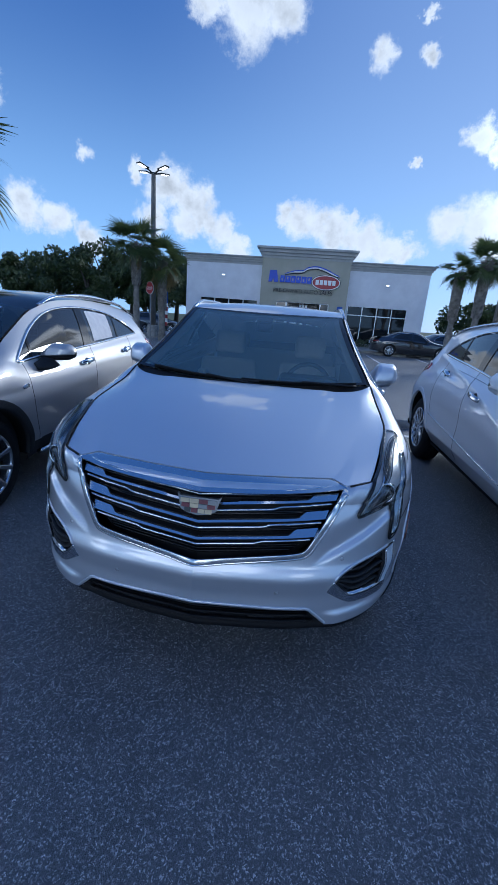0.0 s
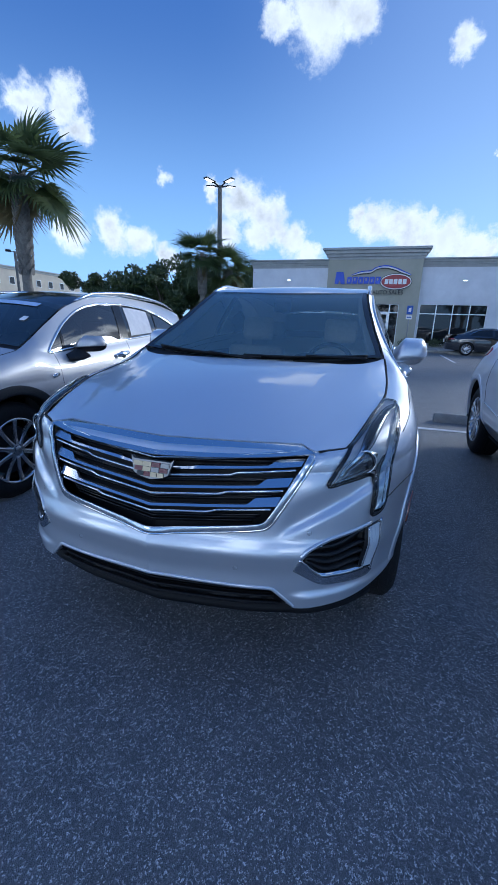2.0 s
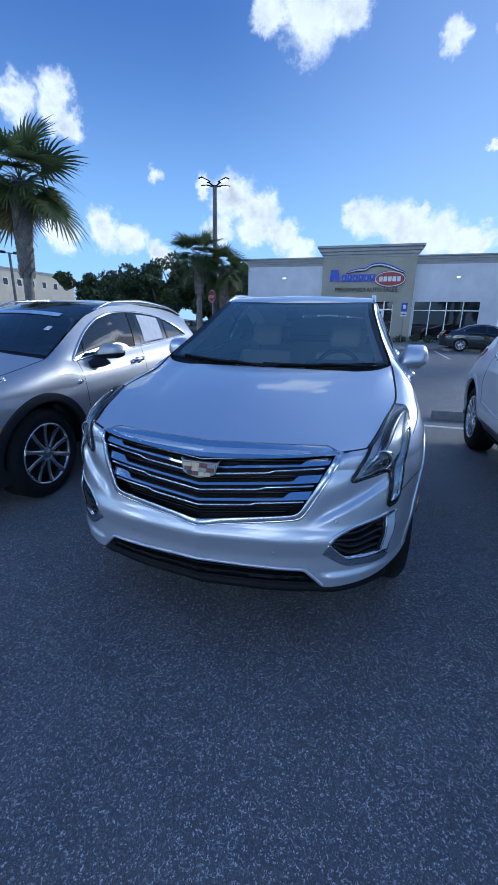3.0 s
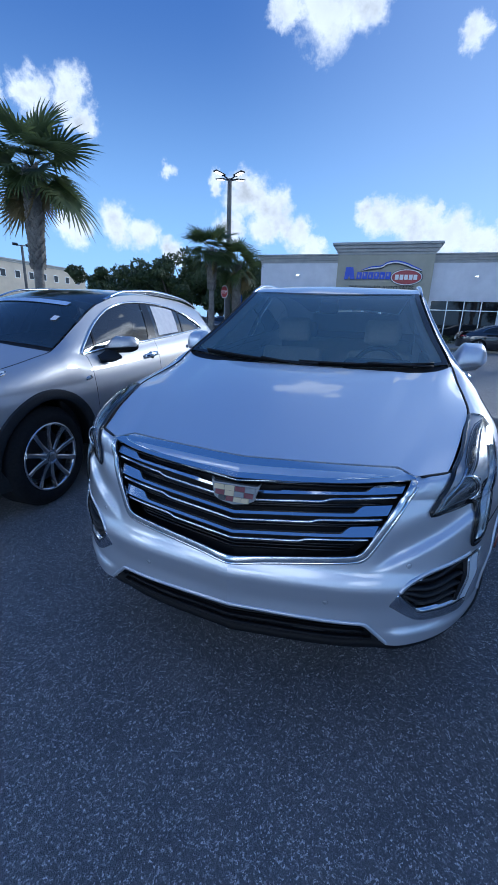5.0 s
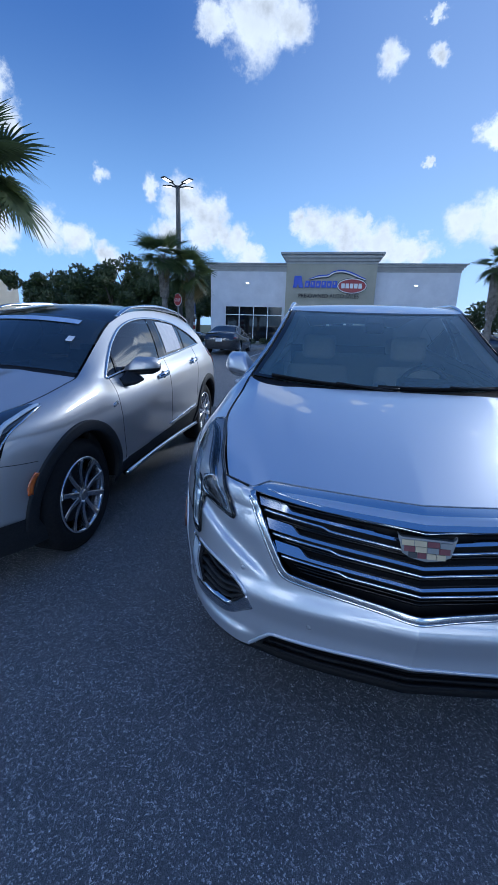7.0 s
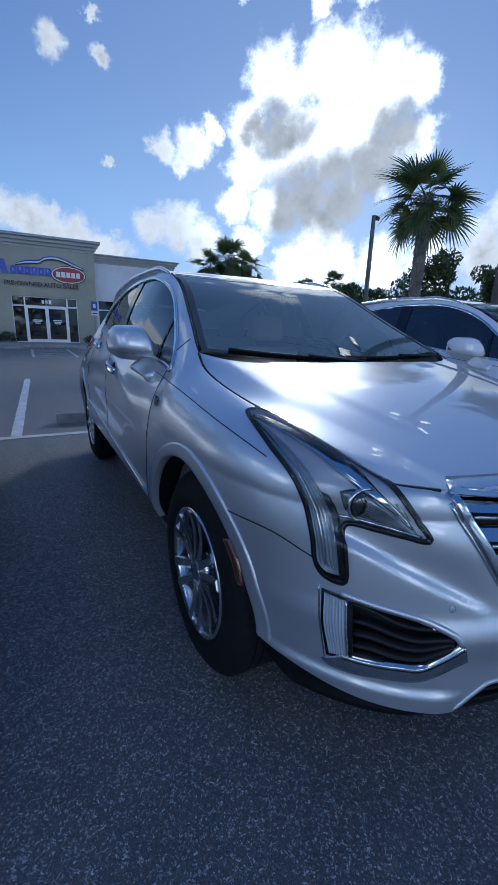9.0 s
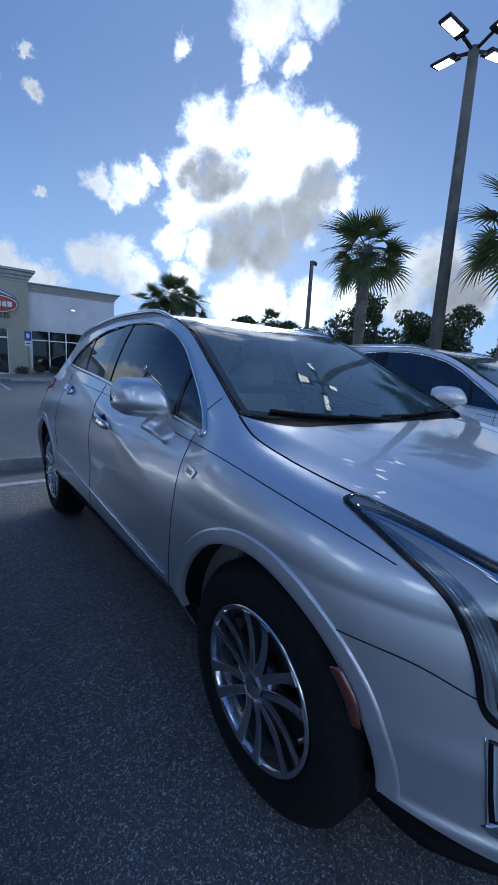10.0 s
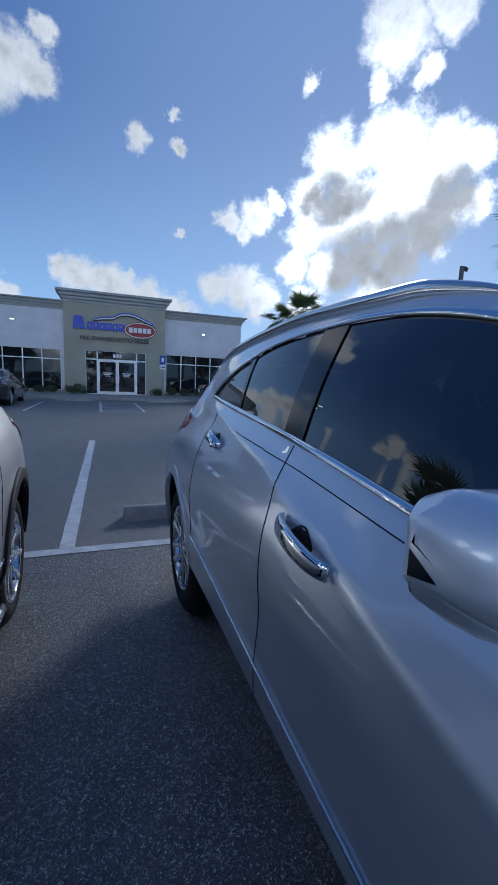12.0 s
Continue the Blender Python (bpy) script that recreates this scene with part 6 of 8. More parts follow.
def showroom():
    b = thing("showroom", (0, 0, 0), 0, "single-storey white stucco showroom with tan entrance block and dark windows", "building")
    y = 28.8
    lw, rw = (-7.40, -3.32, 0.32, 2.74), (2.92, 6.86, 0.32, 2.80)
    wall_with_holes("wall", -8.45, -3.0, 0, 5.1, y, 0.3, [lw], M["stucco"], b)
    wall_with_holes("wall", 2.7, 7.98, 0, 5.1, y, 0.3, [rw], M["stucco"], b)
    ent = (-1.95, 1.62, 0.12, 2.78)
    wall_with_holes("entrance_wall", -3.12, 2.76, 0, 5.55, y - 0.35, 0.4, [ent], M["stucco_tan"], b)
    box_part("entrance_return", -3.12, -2.98, y + 0.05, y + 1.2, 0, 5.55, M["stucco_tan"], b)
    box_part("entrance_return", 2.62, 2.76, y + 0.05, y + 1.2, 0, 5.55, M["stucco_tan"], b)
    box_part("side_wall", -8.45, -8.15, y + 0.3, y + 16, 0, 5.1, M["stucco"], b)
    box_part("side_wall", 7.68, 7.98, y + 0.3, y + 16, 0, 5.1, M["stucco"], b)
    box_part("back_wall", -8.45, 7.98, y + 16, y + 16.3, 0, 5.1, M["stucco"], b)
    box_part("roof", -8.2, 7.75, y + 0.25, y + 16.1, 4.7, 4.85, M["cornice"], b)
    st = [(0.03, -0.10, 0.06), (0.10, 0.06, 0.20), (0.20, 0.20, 0.34), (0.32, 0.34, 0.42)]
    cornice(b, -8.45, -3.12, y, y + 16.3, 5.12, st)
    cornice(b, 2.76, 7.98, y, y + 16.3, 5.12, st)
    cornice(b, -3.12, 2.76, y - 0.35, y + 1.2, 5.55, [(0.03, -0.08, 0.08), (0.12, 0.08, 0.26), (0.24, 0.26, 0.46), (0.38, 0.46, 0.60)])
    shop_window(b, *lw[:2], *lw[2:], y + 0.05, 4, 0.58)
    shop_window(b, *rw[:2], *rw[2:], y + 0.05, 4, 0.58)
    box_part("base_course", -8.5, -3.15, y - 0.05, y, 0, 0.32, M["stucco_tan"], b)
    box_part("base_course", 2.79, 8.03, y - 0.05, y, 0, 0.32, M["stucco_tan"], b)
    # entrance: sidelights, transom, double door
    e = thing("entrance")
    e.parent = b
    ye = y - 0.22
    x0, x1, z0, z1 = ent
    dz, da, dm, db = 2.25, -1.28, -0.12, 1.04
    for a, c, lo, hi in ((x0, da, z0, dz), (db, x1, z0, dz), (x0, da, dz, z1), (da, dm, dz, z1), (dm, db, dz, z1), (db, x1, dz, z1)):
        box_part("pane", a + 0.04, c - 0.04, ye + 0.03, ye + 0.042, lo + 0.04, hi - 0.04, M["shop_glass"], e)
    for a in (x0, da, db, x1):
        box_part("jamb", a - 0.04, a + 0.04, ye - 0.02, ye + 0.08, z0, z1, M["frame"], e)
    for z in (z0 + 0.03, dz, z1):
        box_part("rail", x0, x1, ye - 0.018, ye + 0.078, z - 0.04, z + 0.04, M["frame"], e)
    for a, c in ((da + 0.04, dm - 0.005), (dm + 0.005, db - 0.04)):
        d = box_part("glass_door", a + 0.09, c - 0.09, ye + 0.02, ye + 0.034, z0 + 0.2, dz - 0.12, M["shop_glass"], e, "glazed door in a white frame")
        for p, q in ((a, a + 0.09), (c - 0.09, c)):
            box_part("stile", p, q, ye - 0.03, ye + 0.05, z0 + 0.03, dz - 0.04, M["frame"], d)
        for lo, hi in ((z0 + 0.03, z0 + 0.2), (dz - 0.13, dz - 0.04)):
            box_part("door_rail", a, c, ye - 0.028, ye + 0.048, lo, hi, M["frame"], d)
        hx = c - 0.12 if c < 0.2 else a + 0.12
        part("pull", cyl(0.015, 0.015, 0.35, (hx, ye - 0.06, 1.15), seg=10), M["steel"], d)
        for k in range(3):
            box_part("decal_bar", (a + c) / 2 - 0.26 + 0.05 * k, (a + c) / 2 + 0.26 - 0.05 * k, ye + 0.013, ye + 0.0175, 1.42 - 0.09 * k, 1.47 - 0.09 * k, M["sign_white"], d)
    for k in range(3):
        box_part("number_bar", -0.36 + 0.19 * k, -0.22 + 0.19 * k, ye + 0.022, ye + 0.028, 2.40, 2.62, M["sign_white"], e)
    # wall lights under the parapet
    for x, z in ((-5.80, 4.26), (5.32, 4.22)):
        l = box_part("wall_light", x - 0.11, x + 0.11, y - 0.12, y, z - 0.04, z + 0.05, M["lamp_body"], b, "small lit wall light", 0.01)
        box_part("lit_face", x - 0.10, x + 0.10, y - 0.128, y - 0.121, z - 0.035, z + 0.03, M["lamp_on"], l)
    # sign: blue blocks, a red oval and a car-roof sweep
    ys = y - 0.35
    s = thing("wall_sign", (0, 0, 0), 0, "blue and red showroom sign with a white sweep on tan stucco", "sign")
    rng = random.Random(4)
    xs = np.linspace(-2.0, 0.22, 7)
    V = [(-2.62, 3.98), (-2.55, 4.72), (-2.10, 4.72), (-2.02, 4.38), (-1.95, 3.98), (-2.22, 3.98), (-2.30, 4.22), (-2.40, 3.98)]
    bm = bmesh.new()
    f = bm.faces.new([bm.verts.new((x, ys - 0.10, z)) for x, z in V])
    r = bmesh.ops.extrude_face_region(bm, geom=[f])
    bmesh.ops.translate(bm, vec=(0, 0.10, 0), verts=[v for v in r["geom"] if isinstance(v, bmesh.types.BMVert)])
    bmesh.ops.recalc_face_normals(bm, faces=bm.faces)
    part("sign_block", bm, M["sign_blue"], s)
    for i in range(6):
        a = -1.84 + 0.36 * i
        bm = bmesh.new()
        w = 0.31
        pts = [(a, 4.0), (a + w, 4.0), (a + w + 0.03, 4.42), (a + 0.03, 4.42)]
        f = bm.faces.new([bm.verts.new((x, ys - 0.10, z)) for x, z in pts])
        r = bmesh.ops.extrude_face_region(bm, geom=[f])
        bmesh.ops.translate(bm, vec=(0, 0.10, 0), verts=[v for v in r["geom"] if isinstance(v, bmesh.types.BMVert)])
        bmesh.ops.recalc_face_normals(bm, faces=bm.faces)
        blk = part("sign_block", bm, M["sign_blue"], s)
        box_part("sign_notch", a + 0.11, a + 0.19, ys - 0.108, ys - 0.101, 4.10 + 0.08 * (i % 2), 4.26 + 0.08 * (i % 2), M["stucco_tan"], blk)
    def oval(rx, rz, yy, d, m, nm):
        bm = bmesh.new()
        vs = [bm.verts.new((1.24 + rx * math.cos(t), yy, 4.12 + rz * math.sin(t))) for t in np.linspace(0, 2 * math.pi, 48, endpoint=False)]
        f = bm.faces.new(vs)
        r = bmesh.ops.extrude_face_region(bm, geom=[f])
        bmesh.ops.translate(bm, vec=(0, d, 0), verts=[v for v in r["geom"] if isinstance(v, bmesh.types.BMVert)])
        bmesh.ops.recalc_face_normals(bm, faces=bm.faces)
        return part(nm, bm, m, s)
    oval(0.98, 0.50, ys - 0.10, 0.10, M["sign_dark"], "oval_back")
    oval(0.94, 0.465, ys - 0.115, 0.01, M["sign_white"], "oval_rim")
    oval(0.88, 0.41, ys - 0.13, 0.01, M["sign_red"], "oval_field")
    for i in range(5):
        a = 0.56 + 0.275 * i
        box_part("oval_block", a, a + 0.22, ys - 0.142, ys - 0.131, 3.97, 4.27, M["sign_white"], s)
    for off, m, r in ((0.0, M["sign_white"], 0.05), (0.075, M["sign_blue"], 0.035), (-0.07, M["sign_dark"], 0.03)):
        P = smooth_line([(-1.55, ys - 0.06, 4.50 + off * 0.3), (-0.95, ys - 0.06, 4.66 + off), (-0.35, ys - 0.06, 4.72 + off), (0.0, ys - 0.06, 4.92 + off), (0.55, ys - 0.06, 5.0 + off), (1.1, ys - 0.06, 4.88 + off), (1.55, ys - 0.06, 4.70 + off), (2.1, ys - 0.06, 4.50 + off * 0.4)], 50)
        mesh("sign_sweep", *sweep(P, r, 0.04, (0, -1, 0), power=3), m, s)
    lettering("sign_lettering", "PRE-OWNED AUTO SALES", -2.22, 1.75, 3.36, ys - 0.05, 0.36, M["sign_dark"], s, 0.08)
    return b


showroom()
kerb = part("kerb", block((60, 4.3, 0.14), (-2, 26.75, 0.07), 0.02), M["concrete"], None)
tagged(kerb, "pale concrete sidewalk and kerb in front of the showroom", "pavement", kind="structure")


def leaf_cloud(rng, blobs, count, size, flat=0.6):
    """Many small leaf quads scattered over and inside rounded clumps (x, y, z, rx, ry, rz)."""
    V, F = [], []
    vol = np.array([b[3] * b[4] * b[5] for b in blobs]) ** 0.67
    share = vol / vol.sum()
    for b, s in zip(blobs, share):
        for _ in range(int(count * s)):
            d = np.array([rng.gauss(0, 1) for _ in range(3)])
            d /= np.linalg.norm(d) + 1e-9
            k = rng.uniform(0.55, 1.08) ** 0.5
            p = np.array(b[:3]) + d * np.array(b[3:]) * k
            u = np.array([rng.gauss(0, 1) for _ in range(3)])
            u /= np.linalg.norm(u)
            w = np.cross(u, d + 0.3 * np.array([rng.gauss(0, 1) for _ in range(3)]))
            w /= np.linalg.norm(w) + 1e-9
            a, c = size * rng.uniform(0.6, 1.3), size * rng.uniform(0.35, 0.7)
            i = len(V)
            V += [p - u * a, p + w * c * 0.8 - u * a * 0.1, p + u * a, p - w * c * 0.8 + u * a * 0.1]
            F.append((i, i + 1, i + 2, i + 3))
    return V, F


rng = random.Random(11)
for i, (x, w) in enumerate([(-7.9, 0.5), (-7.1, 0.55), (-6.2, 0.5), (-5.3, 0.5), (-4.4, 0.55), (-3.6, 0.5), (-2.7, 0.55), (-2.2, 0.35), (2.1, 0.5), (3.0, 0.5), (3.9, 0.55), (4.8, 0.5), (5.7, 0.5), (6.6, 0.55), (7.5, 0.5)]):
    h = rng.uniform(0.34, 0.55)
    blobs = [(rng.uniform(-0.25, 0.25), rng.uniform(-0.15, 0.15), h * 0.55 + rng.uniform(0, 0.1), w * 0.6, 0.32, h * 0.5) for _ in range(4)]
    sh = mesh("shrub", *leaf_cloud(rng, blobs, 420, 0.06), M["shrub"], None, "low clipped green shrub along the showroom wall")
    sh.location = (x, 27.9 if x < -2.5 or x > 2.4 else 28.0, 0.14)
    tagged(sh, "", "shrub", "shrubs along the wall")

# ---------------------------------------------------------------- palms, trees, poles
def fan_frond(rng, length, blade, droop, material, name="frond"):
    """One fan-palm leaf: a curved stalk and a folded fan of narrow, drooping fingers."""
    V, F = [], []
    n = 7
    stalk = []
    for i in range(n):
        t = i / (n - 1)
        stalk.append(np.array([0.0, length * t, -droop * 0.5 * length * t * t]))
    v, f = sweep(np.array(stalk), np.linspace(0.022, 0.012, n), np.linspace(0.014, 0.008, n), (0, 0, 1), sides=5)
    V += v.tolist()
    F += f
    tip = stalk[-1]
    d0 = stalk[-1] - stalk[-2]
    d0 /= np.linalg.norm(d0)
    side = np.array([1.0, 0, 0])
    up = np.cross(side, d0)
    fingers = 26
    for i in range(fingers):
        a = radians(-118 + 236 * i / (fingers - 1))
        ln = blade * (0.72 + 0.34 * math.cos(a * 0.62)) * rng.uniform(0.85, 1.1)
        d = d0 * math.cos(a) + side * math.sin(a)
        d = d + up * 0.18 * abs(math.sin(a))
        w = np.cross(d, up)
        w /= np.linalg.norm(w)
        base = tip - d0 * 0.10 * abs(math.sin(a / 2))
        pts = []
        sag = rng.uniform(0.25, 0.6)
        for k, t in enumerate((0.0, 0.35, 0.7, 1.0)):
            p = base + d * ln * t + np.array([0, 0, -1.0]) * sag * ln * max(0, t - 0.3) ** 2
            hw = (0.014, 0.034, 0.026, 0.003)[k] * blade / 0.8
            pts.append((p - w * hw, p + w * hw))
        o = len(V)
        for p, q in pts:
            V += [p.tolist(), q.tolist()]
        F += [(o + 2 * k, o + 2 * k + 2, o + 2 * k + 3, o + 2 * k + 1) for k in range(3)]
    me = bpy.data.meshes.new(name)
    me.from_pydata([tuple(map(float, v)) for v in V], [], F)
    me.materials.append(material)
    return me


PALM_RNG = random.Random(5)
FRONDS = [fan_frond(PALM_RNG, ln, bl, dr, M["frond"]) for ln, bl, dr in ((0.95, 0.95, 0.3), (1.1, 0.9, 0.5), (0.8, 1.0, 0.15), (1.05, 1.0, 0.7))]
DRY = [fan_frond(PALM_RNG, ln, bl, dr, M["frond_dry"]) for ln, bl, dr in ((0.8, 0.75, 0.9), (0.9, 0.8, 1.1))]


def palm(x, y, neck, r=0.17, scale=1.0, boots=0.55, fronds=44, dry=5, seed=0, lean=(0, 0), label="cabbage palm with rough trunk and round green crown"):
    rng = random.Random(seed)
    p = thing("palm_tree", (x, y, 0), 0, label, "palm tree", "palms round the car park")
    n, seg = 46, 18
    V = []
    for i in range(n):
        t = i / (n - 1)
        z = neck * t
        rr = r * (1.25 - 0.35 * min(1, t * 4)) if t < 0.25 else r * (0.9 + 0.1 * math.sin(t * 9))
        if t > 1 - boots:
            rr *= 1.15 + 0.35 * (t - 1 + boots) / boots
        rr *= 1 + rng.uniform(-0.04, 0.04)
        for j in range(seg):
            a = 2 * math.pi * j / seg
            k = 1 + 0.05 * math.sin(3 * a + i) + rng.uniform(-0.02, 0.02)
            V.append((rr * k * math.cos(a) + lean[0] * t * t, rr * k * math.sin(a) + lean[1] * t * t, z))
    mesh("trunk", V, grid_faces(n, seg, close_v=True), M["trunk"], p, "grey fibrous trunk")
    # old leaf bases criss-cross under the crown
    B, G = [], []
    z = neck * (1 - boots)
    k = 0
    while z < neck * 1.01:
        t = z / neck
        for j in range(6):
            a = k * 2.4 + j * math.pi / 3
            rr = r * (1.15 + 0.30 * (t - 1 + boots) / boots)
            c = np.array([rr * math.cos(a) + lean[0] * t * t, rr * math.sin(a) + lean[1] * t * t, z])
            out = np.array([math.cos(a), math.sin(a), 0])
            tang = np.array([-math.sin(a), math.cos(a), 0])
            ln = rng.uniform(0.10, 0.19)
            o = len(B)
            B += [c - tang * 0.06, c + tang * 0.06, c + out * 0.05 + np.array([0, 0, ln]) + tang * 0.025, c + out * 0.05 + np.array([0, 0, ln]) - tang * 0.025,
                  c - tang * 0.05 - out * 0.03 + np.array([0, 0, ln * 0.6]), c + tang * 0.05 - out * 0.03 + np.array([0, 0, ln * 0.6])]
            G += [(o, o + 1, o + 2, o + 3), (o + 3, o + 2, o + 5, o + 4), (o, o + 3, o + 4), (o + 1, o + 5, o + 2)]
        z += 0.075
        k += 1
    tagged(mesh("boot_fibre", B, G, M["trunk"], p, "", smooth=False), kind="stuff")
    top = Vector((lean[0], lean[1], neck))
    for i in range(fronds + dry):
        me = DRY[i % 2] if i >= fronds else FRONDS[i % 4]
        el = 80 - 118 * ((i + 0.5) / fronds) ** 0.8 + rng.uniform(-9, 9) if i < fronds else rng.uniform(-66, -48)
        az = i * 137.5 + rng.uniform(-12, 12)
        o = new("frond", me)
        o.parent = p
        s = scale * rng.uniform(0.78, 1.12)
        o.matrix_basis = Matrix.Translation(top + Vector((0, 0, 0.08))) @ Euler((0, 0, radians(az))).to_matrix().to_4x4() @ Euler((radians(el), radians(rng.uniform(-25, 25)), 0)).to_matrix().to_4x4() @ Matrix.Diagonal((s, s, s, 1))
    return p


palm(-9.30, 9.1, 4.95, 0.16, 0.95, 0.5, 29, 4, 1, (0.10, 0.1), "tall cabbage palm with rough trunk and full green crown")
palm(-8.35, 19.6, 4.45, 0.17, 0.80, 0.4, 30, 2, 2)
palm(-7.35, 20.6, 3.9, 0.17, 0.85, 0.6, 20, 10, 3, (0, 0), "cabbage palm with yellowing fronds beside a light pole")
palm(8.12, 8.05, 4.60, 0.095, 0.68, 0.7, 24, 2, 4, (0.0, 0.0))
palm(8.45, 4.2, 4.35, 0.13, 0.76, 0.6, 24, 2, 5)
palm(7.75, 19.1, 4.45, 0.16, 0.66, 0.5, 20, 2, 6)
palm(7.0, 19.9, 4.1, 0.16, 0.55, 0.5, 18, 2, 7)
palm(9.6, 21.0, 4.5, 0.18, 0.68, 0.5, 18, 3, 8)
palm(34.0, 44.0, 7.3, 0.2, 1.0, 0.3, 20, 2, 9)
palm(-10.5, -6.5, 4.2, 0.19, 1.0, 0.5, 40, 3, 10)


def oak(x, y, h, spread, seed, count=2600, leaf=0.26, label="broad dark green oak behind the car park"):
    rng = random.Random(seed)
    t = thing("oak_tree", (x, y, 0), 0, label, "tree", "oaks behind the car park")
    P = smooth_line([(0, 0, 0), (rng.uniform(-0.2, 0.2), 0.1, h * 0.25), (rng.uniform(-0.4, 0.4), 0, h * 0.5)], 12)
    mesh("trunk", *sweep(P, np.linspace(0.32, 0.16, 12), np.linspace(0.32, 0.16, 12), (0, 1, 0), sides=9), M["bark"], t)
    blobs = []
    for i in range(11):
        a = rng.uniform(0, 2 * math.pi)
        d = spread * rng.uniform(0.15, 0.8)
        z = h * rng.uniform(0.34, 0.86)
        k = spread * rng.uniform(0.26, 0.42)
        k *= 1.0 if z < h * 0.7 else 0.75
        blobs.append((d * math.cos(a), d * math.sin(a), z, k, k, k * 0.72))
        if i < 6:
            L = smooth_line([P[-4], (P[-1] + np.array([d * math.cos(a), d * math.sin(a), z])) / 2 + np.array([0, 0, 0.3]), (d * math.cos(a), d * math.sin(a), z)], 9)
            mesh("limb", *sweep(L, np.linspace(0.13, 0.03, 9), np.linspace(0.13, 0.03, 9), (0.3, 1, 0.2), sides=6), M["bark"], t)
    mesh("crown", *leaf_cloud(rng, blobs, count, leaf), M["leaf"], t, smooth=False)
    return t


# dark wood behind the western lot, and looser trees to the east
for i, (x, y, h, s) in enumerate([(-33, 47, 9.2, 4.8), (-28, 45, 8.6, 4.4), (-25, 50, 9.8, 5.0), (-20, 46, 8.2, 4.2), (-16.5, 52, 9.6, 4.8), (-12.5, 48, 8.6, 4.2), (-30, 40, 6.4, 3.6), (-22.5, 41, 6.2, 3.4), (-17, 43, 6.0, 3.4), (-31, 54, 8.4, 4.6), (-24, 56, 9.0, 4.6), (-15, 58, 9.4, 4.8), (-20, 54, 8.8, 4.6)]):
    oak(x, y, h, s, 20 + i, count=3600)
for i, (x, y, h, s) in enumerate([(17, 40, 5.6, 3.0), (21, 41, 6.4, 3.2), (27, 38, 7.4, 3.6), (31, 36, 7.0, 3.4), (25, 33, 6.2, 3.0), (37, 33, 8.4, 4.0), (34.5, 27, 9.6, 4.6), (39, 22, 9.4, 4.4), (43, 27, 8.8, 4.4), (44, 16, 8.6, 4.2), (22, 47, 7.0, 3.6), (48, 34, 8.6, 4.2), (46, 8, 8.4, 4.2), (30, 42, 7.6, 3.8), (38, 39, 8.6, 4.2)]):
    oak(x, y, h, s, 60 + i, count=3400, leaf=0.24, label="dark oak seen against the bright sky")
for i, (x, y, h, s) in enumerate([(20, 52, 4.6, 4.6), (27, 50, 5.0, 4.8), (34, 46, 5.2, 4.8), (41, 41, 5.4, 4.8), (46, 36, 5.4, 4.8), (50, 29, 5.6, 4.8), (52, 21, 5.6, 4.8), (53, 13, 5.6, 4.8), (54, 5, 5.6, 4.8)]):
    oak(x, y, h, s, 130 + i, count=2800, leaf=0.28, label="low dark oak in the far tree line")
for i, (x, y, h, s) in enumerate([(-38, 8, 8.0, 4.4), (-40, -6, 8.4, 4.6), (-36, -22, 8.0, 4.6), (-20, -36, 8.6, 4.8), (0, -40, 8.4, 5.0), (22, -38, 8.2, 4.8), (40, -20, 8.4, 4.8), (44, -4, 8.0, 4.4)]):
    oak(x, y, h, s, 90 + i, count=1600, leaf=0.34)


def light_pole(x, y, h, r, heads, turn, label="tall concrete light pole with lit lamp heads"):
    p = thing("light_pole", (x, y, 0), turn, label, "light pole", "car park light poles")
    part("pole", cyl(r, r * 0.68, h, (0, 0, h / 2), seg=20), M["pole"], p, smooth=True)
    part("base", cyl(r * 2.0, r * 1.9, 0.7, (0, 0, 0.35), seg=20, bevel=0.02), M["concrete"], p)
    for i in range(heads):
        a = 2 * math.pi * i / heads
        c, s = math.cos(a), math.sin(a)
        arm = mesh("arm", *sweep(even([(0, 0, h - 0.08), (0.42 * c, 0.42 * s, h + 0.06)], 4), 0.04, 0.04, (0, 0, 1), sides=8), M["lamp_body"], p)
        part("lamp_head", block((0.66, 0.30, 0.06), (0.74 * c, 0.74 * s, h + 0.12), 0.025, 2, rot=(0, -8, math.degrees(a))), M["lamp_body"], p)
        part("lamp_panel", block((0.44, 0.22, 0.014), (0.78 * c, 0.78 * s, h + 0.09), 0.0, rot=(0, -8, math.degrees(a))), M["lamp_on"], p, "lit lamp panel")
    return p


light_pole(8.4, 5.85, 8.55, 0.165, 4, -8)
light_pole(-8.75, 23.0, 8.6, 0.17, 4, 62)


def slim_post(name, x, y, h, r, label, heads=0, turn=0, material=None, lit=False):
    p = thing(name, (x, y, 0), turn, label, "post")
    part("post", cyl(r, r * 0.75, h, (0, 0, h / 2), seg=12), material or M["pole"], p, smooth=True)
    for k in range(heads):
        sg = -1 if k % 2 else 1
        part("arm", cyl(0.03, 0.03, 0.4, (sg * 0.2, 0, h - 0.05), (0, 90, 0), seg=8), M["lamp_body"], p)
        part("lamp_head", block((0.36, 0.24, 0.16), (sg * 0.45, 0, h), 0.03, 2, rot=(20, 0, 0)), M["lamp_body"], p)
    return p


